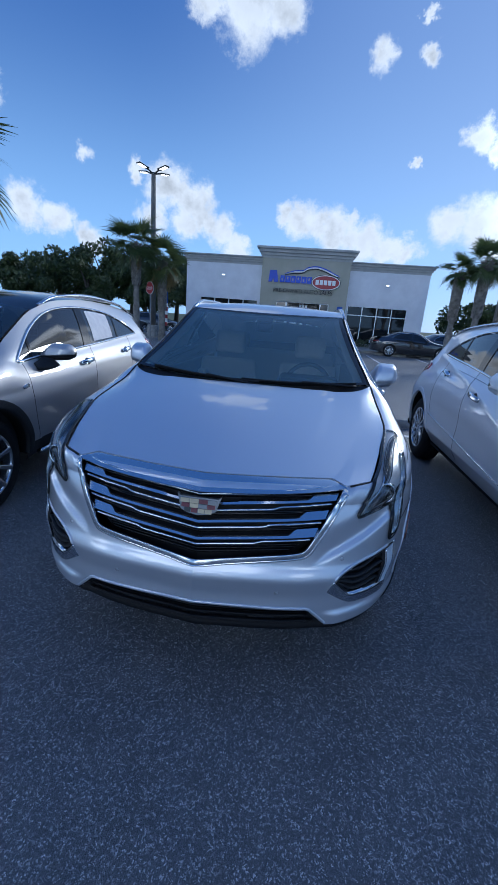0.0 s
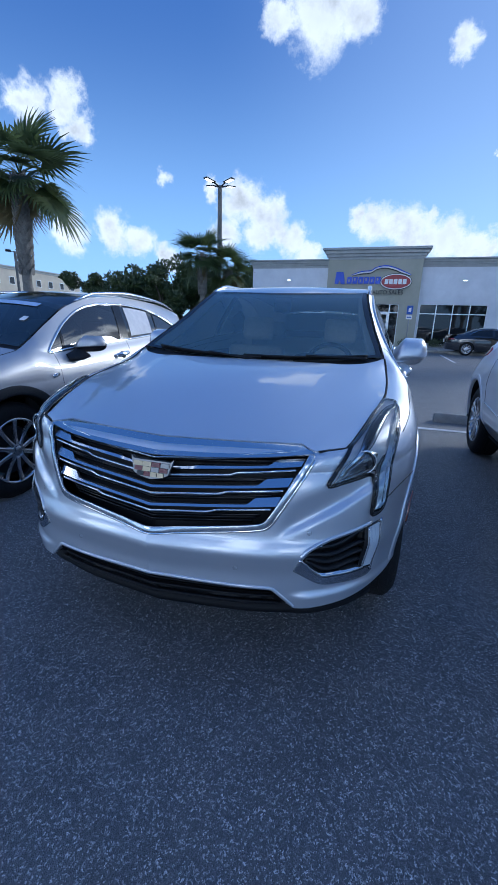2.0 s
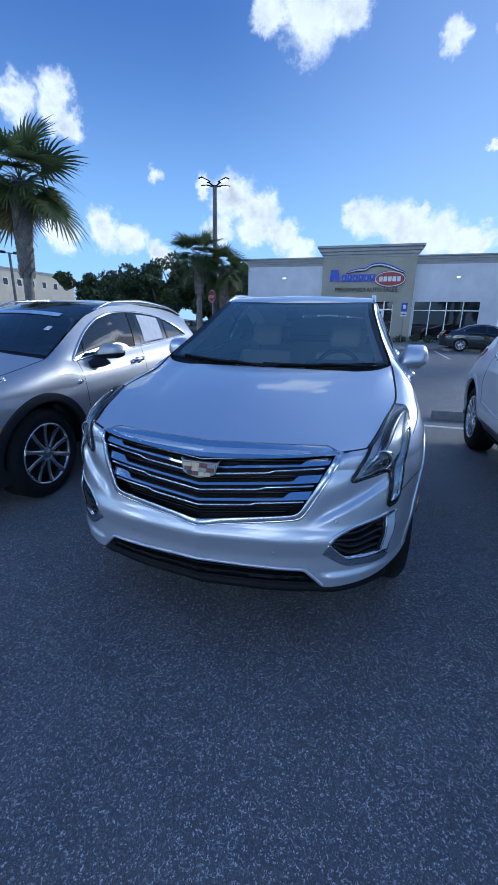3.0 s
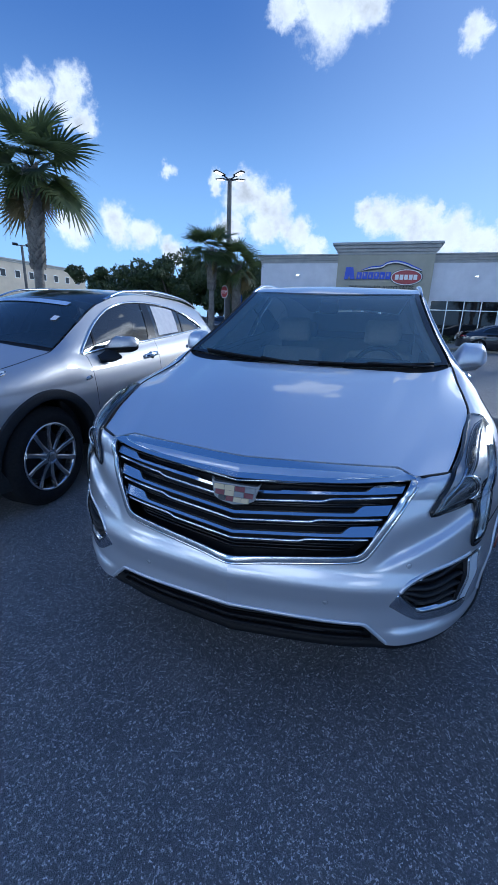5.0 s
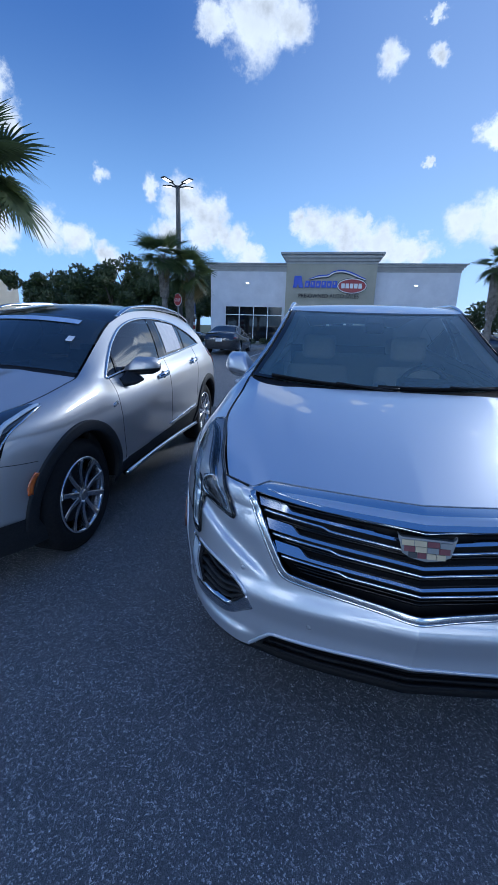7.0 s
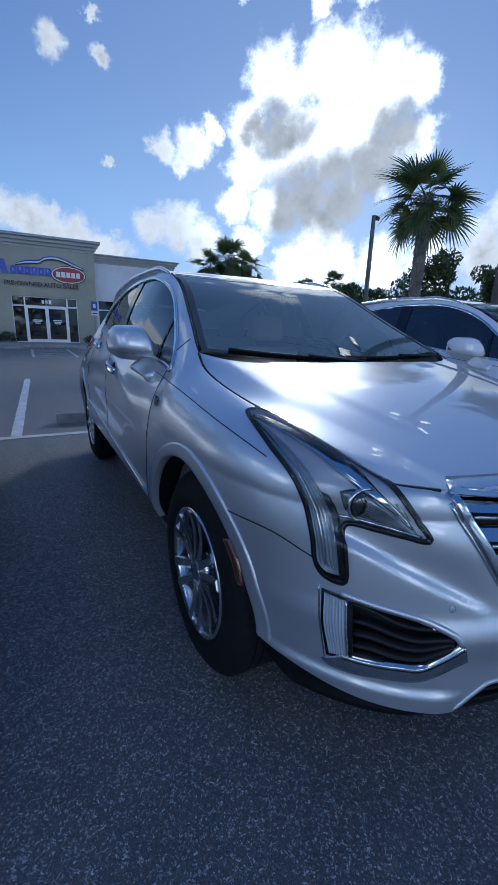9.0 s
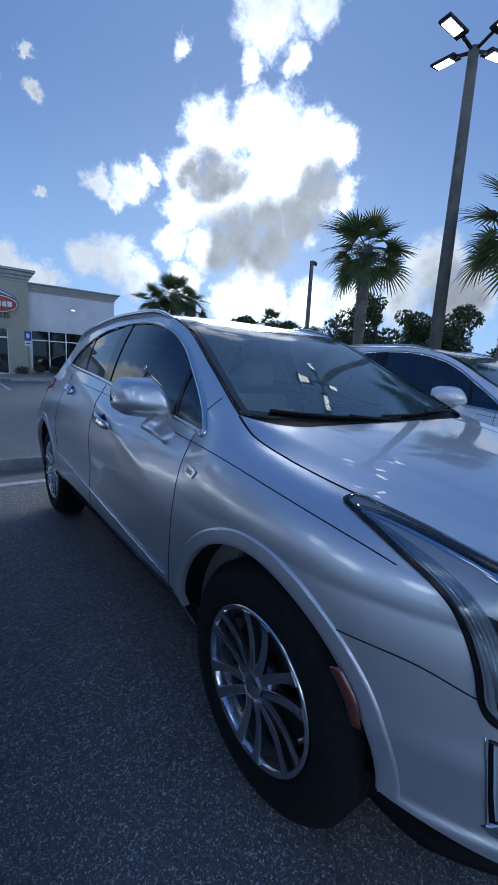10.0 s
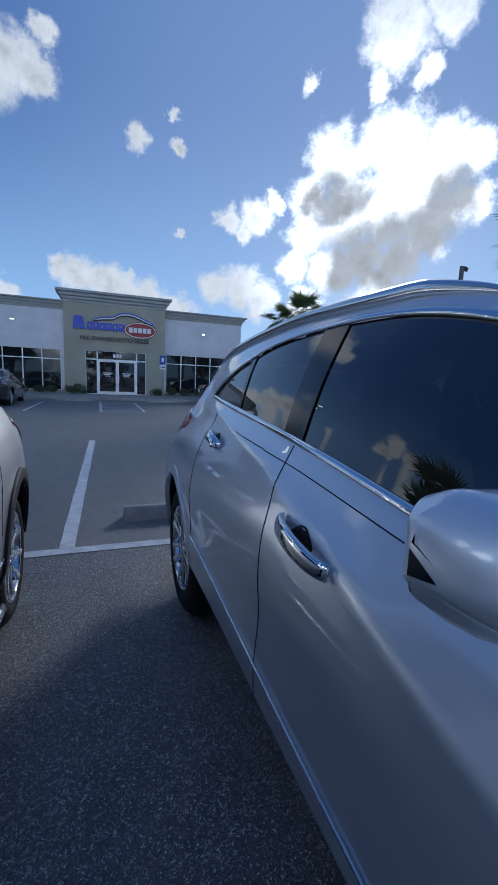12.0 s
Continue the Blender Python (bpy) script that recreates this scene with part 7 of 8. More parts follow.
slim_post("lamp_post", 14.0, 16.3, 6.8, 0.13, "slim grey lamp post with a single head", 1, 30)
slim_post("lamp_post", -26.3, 25.6, 6.0, 0.12, "slim grey lamp post with twin flood lights", 2, 60)
slim_post("utility_pole", 28.0, 17.2, 6.6, 0.14, "weathered timber utility pole", 0)
slim_post("utility_pole", 31.0, 13.5, 6.4, 0.14, "weathered timber utility pole", 0)
slim_post("utility_pole", 13.2, 30.5, 6.0, 0.13, "weathered timber utility pole", 0)


def road_sign(x, y, turn):
    s = thing("stop_sign", (x, y, 0), turn, "red octagonal stop sign on a steel post", "road sign")
    part("post", cyl(0.03, 0.03, 2.9, (0, 0, 1.45), seg=8), M["steel"], s)
    for r, yy, m, nm in ((0.33, -0.035, M["sign_white"], "sign_edge"), (0.30, -0.045, M["stop_red"], "sign_face")):
        bm = bmesh.new()
        vs = [bm.verts.new((r * math.cos(radians(22.5 + 45 * i)), yy, 2.6 + r * math.sin(radians(22.5 + 45 * i)))) for i in range(8)]
        f = bm.faces.new(vs)
        q = bmesh.ops.extrude_face_region(bm, geom=[f])
        bmesh.ops.translate(bm, vec=(0, 0.008, 0), verts=[v for v in q["geom"] if isinstance(v, bmesh.types.BMVert)])
        bmesh.ops.recalc_face_normals(bm, faces=bm.faces)
        part(nm, bm, m, s)
    lettering("sign_word", "STOP", -0.23, 0.23, 2.52, -0.052, 0.21, M["sign_white"], s, 0.006)
    return s


M["stop_red"] = shader("stop_red", (0.42, 0.015, 0.02), 0.4)
M["park_blue"] = shader("parking_blue", (0.01, 0.08, 0.42), 0.4)
road_sign(-7.85, 20.2, -32)

ps = thing("parking_sign", (2.12, 24.9, 0), 0, "blue and white accessible parking sign on a post", "road sign")
part("post", cyl(0.03, 0.03, 2.5, (0, 0, 1.25), seg=8), M["steel"], ps)
box_part("sign_face", -0.16, 0.16, -0.05, -0.03, 2.05, 2.52, M["park_blue"], ps)
box_part("symbol_bar", -0.07, 0.07, -0.056, -0.051, 2.18, 2.40, M["sign_white"], ps)
box_part("sign_plate", -0.16, 0.16, -0.05, -0.03, 1.78, 2.0, M["sign_white"], ps)
box_part("text_bar", -0.12, 0.12, -0.056, -0.051, 1.86, 1.92, M["park_blue"], ps)

# feather banner by the western pole
fb = thing("feather_banner", (-7.9, 21.6, 0), 0, "tall narrow red, white and blue feather banner", "flag")
part("pole", cyl(0.02, 0.015, 3.4, (0, 0, 1.7), seg=8), M["steel"], fb)
for i in range(9):
    x0, x1 = 0.02, 0.52
    z0 = 0.75 + 0.2 * i
    m = M["sign_red"] if i % 2 == 0 else M["sign_white"]
    if i >= 6:
        m = M["park_blue"]
    V = [(x0 + (x1 - x0) * t, 0.03 * math.sin(5 * t + i * 0.5), z0 + 0.2 * u) for t in np.linspace(0, 1, 7) for u in (0, 1)]
    V += [(x, y + 0.006, z) for x, y, z in V]
    mesh("banner_stripe", V, [(2 * k, 2 * k + 2, 2 * k + 3, 2 * k + 1) for k in range(6)] + [(14 + 2 * k, 14 + 2 * k + 1, 14 + 2 * k + 3, 14 + 2 * k + 2) for k in range(6)], m, fb)


def beige_block():
    b = thing("storage_building", (0, 0, 0), 0, "long two-storey beige building with small square upper windows", "building")
    x = -50.0
    bm = block((0.4, 46, 7.7), (x - 0.2, 39, 3.85))
    part("wall", bm, M["beige"], b)
    part("end_wall", block((22, 0.4, 7.7), (x - 11.2, 62.2, 3.85)), M["beige"], b)
    part("roof", block((22, 46.6, 0.3), (x - 10.9, 39, 7.75)), M["cornice"], b)
    part("parapet_cap", block((0.6, 46.4, 0.2), (x - 0.1, 39, 7.95), 0.02), M["cornice"], b)
    for i in range(18):
        y = 18.5 + 2.45 * i
        w = thing("upper_window")
        w.parent = b
        box_part("pane", x + 0.02, x + 0.035, y - 0.4, y + 0.4, 5.7, 6.6, M["shop_glass"], w)
        for a, c, z0, z1 in ((y - 0.47, y - 0.4, 5.63, 6.67), (y + 0.4, y + 0.47, 5.63, 6.67), (y - 0.4, y + 0.4, 5.63, 5.7), (y - 0.4, y + 0.4, 6.6, 6.67)):
            box_part("window_frame", x, x + 0.06, a, c, z0, z1, M["frame"], w)
        if i % 3 == 0:
            d = box_part("roller_door", x + 0.01, x + 0.05, y - 1.2, y + 1.2, 0.0, 2.7, M["door_grey"], b, "grey roller door")
            for k in range(8):
                box_part("door_slat", x + 0.05, x + 0.065, y - 1.18, y + 1.18, 0.06 + 0.33 * k, 0.34 + 0.33 * k, M["door_grey"], d)


M["door_grey"] = mottle(shader("grey_roller_door", (0.30, 0.27, 0.25), 0.6), 2, (0.26, 0.235, 0.22), (0.34, 0.31, 0.29))
beige_block()

# ---------------------------------------------------------------- the cars round it
CROSS = dict(
    axle_f=0.89, axle_r=3.67, arc_r=3.90, grille_x=0.56, roof_end=4.22, prow=0.06, shoulder=0.84, bulge=0.02, taper=0.06, tuck=0.05,
    front_n=(2.2, 3.4), rear_n=(2.2, 2.6), pillar=(1.10, 1.40),
    nose=[(0.2, 0.13), (0.30, 0.07), (0.45, 0.03), (0.60, 0.03), (0.75, 0.05), (0.86, 0.09), (0.92, 0.14), (1.0, 0.2)],
    tail=[(0.2, 4.46), (0.5, 4.58), (0.8, 4.59), (1.0, 4.55), (1.2, 4.46)],
    width=[(0.2, 0.865), (0.30, 0.895), (0.45, 0.915), (0.60, 0.925), (0.75, 0.928), (0.85, 0.915), (0.92, 0.895), (0.98, 0.865), (1.04, 0.825), (1.12, 0.79)],
    plan=[(0.85, 0.985), (1.5, 0.995), (2.4, 1.0), (3.5, 1.0), (3.90, 0.985)],
    rise=[(0.85, 0.0), (1.37, 0.0), (2.46, 0.07), (3.2, 0.12), (3.90, 0.17)],
    rail_x=[(0.20, 0.56), (0.35, 0.64), (0.5, 0.69), (0.68, 0.735), (0.95, 0.755), (1.10, 0.755), (1.2, 0.735), (1.5, 0.68), (1.85, 0.625), (2.25, 0.605), (2.9, 0.59), (3.6, 0.565), (4.22, 0.53)],
    rail_z=[(0.20, 0.915), (0.35, 0.935), (0.5, 0.955), (0.68, 0.985), (0.95, 1.04), (1.10, 1.07), (1.2, 1.11), (1.5, 1.265), (1.85, 1.425), (2.25, 1.515), (2.8, 1.54), (3.4, 1.515), (3.9, 1.455), (4.22, 1.39)],
    low=[(0.0, 0.22), (0.5, 0.26), (1.4, 0.28), (3.3, 0.30), (4.1, 0.30), (4.6, 0.36)],
    belt=[(0.85, 0.99), (1.37, 1.035), (2.46, 1.105), (3.1, 1.155), (3.9, 1.225)],
)


def crossover(name, at, turn, paint, label):
    """The grey crossover: black cladding, dark roof, silver rails, banner behind the windscreen."""
    car = thing(name, at, turn, label, "car")
    body = Body(CROSS)
    cz = 0.37
    arches = [(0.89, cz, 0.405), (3.67, cz, 0.405)]
    zf = [(1.34, 1.045), (1.50, 1.16), (1.70, 1.285), (1.95, 1.395), (2.25, 1.452), (2.65, 1.462), (3.05, 1.43), (3.35, 1.36), (3.56, 1.27), (3.66, 1.205)]
    bf = [(1.34, 1.035), (1.6, 1.06), (2.0, 1.085), (2.46, 1.115), (2.9, 1.145), (3.3, 1.175), (3.66, 1.200)]
    glass_o = zf + list(reversed(bf[1:-1]))
    body_panels(car, body, paint, arches, dict(door_front=1.40, door_mid=2.42, door_rear=3.30, bumper=(0.52, 0.70), sill=0.42), windows=[glass_o], clad=M["clad"])
    bow = curve([(0.2, 0.07), (0.6, 0.11), (1.10, 0.12), (1.3, 0.14), (1.85, 0.09), (2.4, 0.0)])
    crown = curve([(0.2, 0.0), (0.45, 0.03), (0.8, 0.05), (1.10, 0.055), (1.85, 0.05), (3.0, 0.055), (4.22, 0.05)])
    V, F = cross_patch(body, np.linspace(0.20, 1.10, 34), bow, crown, inset=0.005, nx=51, peak=2.4)
    t = np.abs(V[:, 0])
    V[:, 2] += 0.014 * np.exp(-(((t - 0.42) / 0.06) ** 2)) * np.clip((V[:, 1] - 0.15) / 0.4, 0, 1) * np.clip((1.12 - V[:, 1]) / 0.3, 0, 1)
    mesh("hood", V, F, paint, car)
    mesh("roof", *cross_patch(body, np.linspace(1.84, 4.22, 34), bow, crown, nx=31), M["gloss_black"], car, "dark glass roof")
    V, F = cross_patch(body, np.linspace(1.15, 1.84, 22), bow, crown, inset=0.018, nx=31, lift=0.004)
    sc = face_out(mesh("windscreen", V, F, M["tint_grey"], car, "dark reflective windscreen"), (0, 2.2, 0.6))
    sc.visible_shadow = False
    G = V.reshape(22, 31, 3)
    W = np.array([G[i, j] + [0, -0.004, 0.006] for i in (17, 18, 19) for j in range(4, 27)])
    mesh("sun_strip", W, grid_faces(3, 23), M["banner"], sc, "pale blue banner across the top of the glass")
    W = np.array([G[i, j] + [0, -0.004, 0.006] for i in (10, 11, 12) for j in (26, 27)])
    mesh("sticker", W, grid_faces(3, 2), M["sign_white"], sc)
    mesh("cowl", np.concatenate([G[0] + [0, -0.06, -0.03], G[0] + [0, 0.03, 0.008]]), grid_faces(2, 31), M["black"], car)
    # dark interior
    part("dashboard", block((1.4, 0.6, 0.18), (0, 1.48, 0.94), 0.06, 3), M["dash"], car, smooth=True)
    for x in (-0.36, 0.36):
        seat(car, x, 2.15, 0.46, 0.5, M["dash"], 0.62)
    part("rear_seat", block((1.25, 0.16, 0.62), (0, 3.1, 0.8), 0.06, 3, rot=(-16, 0, 0)), M["dash"], car, smooth=True)
    part("floor_pan", block((1.6, 3.1, 0.04), (0, 2.5, 0.34)), M["black"], car)
    part("luggage_bulkhead", block((1.3, 0.05, 0.8), (0, 3.45, 0.75)), M["black"], car)
    for s in (-1, 1):
        part("door_card", block((0.05, 2.4, 0.6), (s * 0.79, 2.3, 0.70), 0.02, 2), M["dash"], car)
        pl = side_place(body, s)
        mi = lambda pts, s=s: mirrored(pts, s)
        sn = lambda p, o: body.snap(p, o)[0]
        fix = (lambda V, F: (V, F)) if s < 0 else (lambda V, F: (V, [tuple(reversed(f)) for f in F]))
        P = [(s * (float(body.rx(y)) + 0.0), y, float(body.rz(y)) + 0.004 + 0.032 * min(1, max(0, (y - 1.93) / 0.3), max(0, (4.0 - y) / 0.3)) ** 0.6) for y in np.linspace(1.96, 3.99, 44)]
        mesh("roof_rail", *sweep(P, 0.022, np.minimum(0.026, 0.004 + 0.05 * np.minimum(np.linspace(0, 1, 44), np.linspace(1, 0, 44))), (0, 0, 1), sides=10, power=3), M["satin"], car, "bright satin roof rail")
        top, bot = curve(zf), curve(bf)
        for y0, y1, sl0, sl1, nm in ((1.35, 1.52, 0.0, 0.05, "quarter_glass"), (1.54, 2.34, 0.05, 0.12, "side_glass"), (2.47, 3.10, 0.10, 0.10, "side_glass"), (3.13, 3.645, 0.08, 0.0, "quarter_glass")):
            V = []
            for t in np.linspace(0, 1, 22):
                for u in np.linspace(0, 1, 10):
                    y = (y0 + sl0 * u) + ((y1 + sl1 * u) - (y0 + sl0 * u)) * t
                    zb, zt = float(bot(y)), float(top(y))
                    V.append(pl((0, y, zb + (zt - zb) * u), -0.003)[0])
            gl = face_out(mesh(nm, V, grid_faces(22, 10), M["tint"], car, "dark tinted side glass"), (0, 2.2, 0.6))
            if nm == "side_glass" and y0 > 2.4:
                W = []
                for t in np.linspace(0.12, 0.82, 6):
                    for u in np.linspace(0.08, 0.92, 6):
                        y = (y0 + sl0 * u) + ((y1 + sl1 * u) - (y0 + sl0 * u)) * t
                        zb, zt = float(bot(y)), float(top(y))
                        W.append(pl((0, y, zb + (zt - zb) * u), 0.001)[0])
                mesh("price_sheet", W, grid_faces(6, 6), M["paper"], gl, "white paper sheet on the rear door glass")
        for ya, yb, ta, tb in ((2.335, 2.475, 0.125, 0.105), (1.515, 1.545, 0.05, 0.05), (3.098, 3.135, 0.10, 0.08)):
            V = []
            for u in np.linspace(0, 1, 10):
                for t in np.linspace(0, 1, 4):
                    y = (ya + ta * u) * (1 - t) + (yb + tb * u) * t
                    zb, zt = float(bot(y)), float(top(y))
                    V.append(pl((0, y, zb + (zt - zb) * u), 0.002)[0])
            face_out(mesh("window_pillar", V, grid_faces(10, 4), M["gloss_black"], car), (0, 2.2, 0.6))
        ring_pts = [(s * 0.8, y, z) for y, z in smooth_line(zf, 50)] + [(s * 0.8, y, float(bot(y))) for y in np.linspace(3.65, 1.36, 50)]
        P, Nn = zip(*[pl(p, 0.004) for p in ring_pts])
        mesh("window_trim", *sweep(P, 0.010, 0.006, Nn, closed=True, power=3), M["chrome"], car, "chrome window outline")
        door_handle(car, body, s, 2.13, 2.36, 0.965, 0.985)
        door_handle(car, body, s, 3.04, 3.26, 1.02, 1.045)
        for cy, in ((0.89,), (3.67,)):
            arch_flare(car, body, s, cy, cz, 0.405, 0.468, -5, 186, M["clad"], 0.016)
        side_mirror(car, s, (0.945, 1.70, 1.10), paint, size=(0.25, 0.17, 0.15), foot=(0.83, 1.52, 0.99), dark=M["clad"])
        gap(car, body, [(0.82, 1.395, 1.04), (0.88, 1.39, 0.95), (0.92, 1.38, 0.8), (0.92, 1.40, 0.6), (0.90, 1.44, 0.42)], s)
        gap(car, body, [(0.83, 2.43, 1.11), (0.90, 2.40, 0.98), (0.925, 2.38, 0.75), (0.91, 2.40, 0.44)], s)
        gap(car, body, [(0.82, 3.36, 1.18), (0.90, 3.30, 1.0), (0.92, 3.22, 0.78), (0.92, 3.20, 0.64)], s)
        gap(car, body, [(0.91, 0.50, 0.70), (0.86, 0.40, 0.71), (0.82, 0.32, 0.72)], s, n=16)
        P = [(s * (float(body.rx(y)) + 0.002), y, float(body.rz(y)) - 0.0005) for y in np.linspace(0.22, 1.10, 40)]
        mesh("hood_gap", *sweep(P, 0.0045, 0.0025, (s * 0.5, 0, 0.8)), M["gap"], car)
        P, Nn = zip(*[pl((0, y, 0.46 + 0.05 * (y - 1.45)), 0.008) for y in np.linspace(2.3, 3.16, 20)])
        mesh("sill_moulding", *sweep(P, 0.010, 0.008, Nn, power=3), M["chrome"], car)
        P = [(s * 0.905, y, 0.315 + 0.02 * math.sin(math.pi * (y - 1.42) / 1.75)) for y in np.linspace(1.42, 3.17, 30)]
        mesh("side_step", *sweep(P, 0.022, 0.03, (s, 0, 0.5), sides=10, power=3), M["satin"], car, "silver sill step between the wheels")
        P, Nn = zip(*[pl((0, y, z), 0.004) for y, z in ((1.345, 0.875), (1.31, 0.868), (1.275, 0.862))])
        mesh("fender_badge", *sweep(P, np.array([0.013, 0.016, 0.011]), 0.005, Nn, power=4), M["chrome"], car)
        a, b = [(0, 0.50, 0.64), (0, 0.465, 0.585), (0, 0.455, 0.53)], [(0, 0.475, 0.65), (0, 0.435, 0.59), (0, 0.43, 0.53)]
        V, F = ruled(a, b, 10, 4, lambda p, o, pl=pl, s=s: pl(p, 0)[0] + np.array([s * (o + 0.014), 0, 0]), out=0.004, skirt=0.006)
        mesh("side_marker", V, F, M["orange"], car, "orange side marker")
        # tall lamp: a wing along the hood edge and a vertical strip at the corner
        up = [(0.795, 0.675, 0.985), (0.72, 0.60, 0.965), (0.68, 0.47, 0.945), (0.63, 0.33, 0.925), (0.60, 0.26, 0.915)]
        lo = [(0.81, 0.655, 0.965), (0.80, 0.50, 0.90), (0.76, 0.36, 0.845), (0.70, 0.26, 0.83), (0.62, 0.20, 0.83)]
        hl = mesh("headlamp", *fix(*ruled(mi(up), mi(lo), 26, 8, sn, out=0.004, skirt=0.008)), M["black_glass"], car, "dark headlamp with a bright vertical strip")
        u2, l2 = [(0.80, 0.40, 0.87), (0.79, 0.34, 0.75), (0.77, 0.30, 0.62), (0.76, 0.28, 0.47)], [(0.72, 0.27, 0.85), (0.72, 0.25, 0.75), (0.71, 0.235, 0.62), (0.71, 0.225, 0.47)]
        mesh("lamp_bezel", *fix(*ruled(mi(u2), mi(l2), 20, 6, sn, out=0.005, skirt=0.01)), M["gloss_black"], hl)
        V, F = strip(body, mi([(0.79, 0.655, 0.972), (0.775, 0.50, 0.918), (0.758, 0.39, 0.875), (0.756, 0.32, 0.80), (0.752, 0.29, 0.70), (0.742, 0.27, 0.60), (0.735, 0.255, 0.50)]), 0.013, 0.006, 0.011, n=50)
        mesh("light_strip", V, F, M["fog_glass"], hl, "pale vertical daytime light strip")
        V, F = strip(body, mi([(0.805, 0.655, 0.966), (0.80, 0.52, 0.905), (0.785, 0.40, 0.855), (0.78, 0.33, 0.76), (0.765, 0.29, 0.62), (0.755, 0.27, 0.48)]), 0.006, 0.005, 0.008, n=40)
        mesh("chrome_edge", V, F, M["chrome"], hl)
        a, b = [(0.84, 3.95, 1.14), (0.78, 4.2, 1.16), (0.6, 4.42, 1.12)], [(0.86, 3.97, 1.04), (0.80, 4.22, 0.86), (0.62, 4.44, 0.90)]
        mesh("tail_lamp", *fix(*ruled(mi(a), mi(b), 18, 5, sn, out=0.008, skirt=0.012)), M["red_lens"], car, "red tail lamp")
        for y in (0.89, 3.67):
            wheel(car, s, y, 0.360, 0.240, 0.235, 0.875, CARMATS, spokes=10, single=True)
    # black mesh grille and dark lower bumper
    P = [body.on_front(x, z, 0.006)[0] for x in np.linspace(-0.52, 0.52, 31) for z in np.linspace(0.50, 0.86, 10)]
    g = mesh("grille", P, grid_faces(31, 10), M["gloss_black"], car, "gloss black grille")
    P, Nn = zip(*[body.on_front(x, z, 0.008) for x, z in even([(-0.54, 0.87), (-0.46, 0.49), (0.46, 0.49), (0.54, 0.87), (-0.54, 0.87)], 90)])
    mesh("grille_surround", *sweep(P, 0.012, 0.008, Nn, power=3), M["satin"], g)
    for z in np.linspace(0.54, 0.84, 6):
        P, Nn = zip(*[body.on_front(x, z, 0.012) for x in np.linspace(-0.46, 0.46, 24)])
        mesh("grille_bar", *sweep(P, 0.008, 0.006, Nn), M["black"], g)
    V = []
    for x in np.linspace(-0.84, 0.84, 51):
        for z in (0.40, 0.34, 0.28, 0.23, 0.21):
            p = body.on_front(x, max(z, 0.29), 0.006)[0]
            V.append((p[0], p[1] + (0.03 if z < 0.22 else 0), z))
    mesh("lower_bumper", V, [tuple(reversed(f)) for f in grid_faces(51, 5)], M["clad"], car, "dark grey lower bumper")
    return car


M["banner"] = shader("pale_blue_banner", (0.42, 0.55, 0.75), 0.5)
M["paper"] = mottle(shader("white_paper", (0.75, 0.75, 0.76), 0.7), 12, (0.66, 0.66, 0.68), (0.80, 0.80, 0.80))
M["orange"] = shader("orange_marker", (0.60, 0.13, 0.02), 0.25, 0.0, 1.0)
crossover("crossover", (-2.655, 0.30, 0), 0, M["paint_grey"], "warm grey crossover with black cladding and silver roof rails")

# the white twin beside it
twin = copy_thing(main_car, pose(2.68, 0.06, 0, 0, 0, 0))
tagged(twin, "pearl white SUV with chrome window trim parked beside the silver one", "car")
twin.name = "suv"
for o in twin.children_recursive:
    for slot in o.material_slots:
        if slot.material == M["paint"]:
            slot.link = "OBJECT"
            slot.material = M["paint_white"]


# ---------------------------------------------------------------- sedans further off
SEDAN = dict(
    axle_f=0.92, axle_r=3.72, arc_r=3.95, grille_x=0.50, roof_end=4.2, prow=0.05, shoulder=0.72, bulge=0.02, taper=0.06, tuck=0.03,
    front_n=(2.2, 3.2), rear_n=(2.2, 2.8), pillar=(1.35, 1.65),
    nose=[(0.15, 0.12), (0.30, 0.04), (0.45, 0.02), (0.60, 0.05), (0.70, 0.12), (0.8, 0.2)],
    tail=[(0.15, 4.62), (0.4, 4.72), (0.7, 4.74), (0.9, 4.70), (1.05, 4.62)],
    width=[(0.15, 0.84), (0.28, 0.88), (0.45, 0.91), (0.60, 0.92), (0.72, 0.91), (0.80, 0.885), (0.88, 0.84), (0.96, 0.79)],
    plan=[(0.88, 0.985), (1.5, 1.0), (3.4, 1.0), (3.95, 0.98)],
    rise=[(0.88, 0.0), (1.4, 0.02), (2.4, 0.06), (3.95, 0.12)],
    rail_x=[(0.25, 0.50), (0.5, 0.66), (0.92, 0.74), (1.35, 0.745), (1.5, 0.72), (1.9, 0.62), (2.2, 0.565), (2.7, 0.55), (3.2, 0.545), (3.6, 0.60), (3.95, 0.66), (4.2, 0.66)],
    rail_z=[(0.25, 0.72), (0.5, 0.76), (0.92, 0.84), (1.35, 0.91), (1.5, 0.97), (1.9, 1.20), (2.2, 1.33), (2.7, 1.385), (3.2, 1.34), (3.6, 1.20), (3.95, 1.08), (4.2, 1.04)],
    low=[(0.0, 0.18), (0.6, 0.2), (3.6, 0.22), (4.7, 0.28)],
    belt=[(0.88, 0.84), (1.4, 0.89), (2.4, 0.94), (3.3, 0.99), (3.95, 1.03)],
)


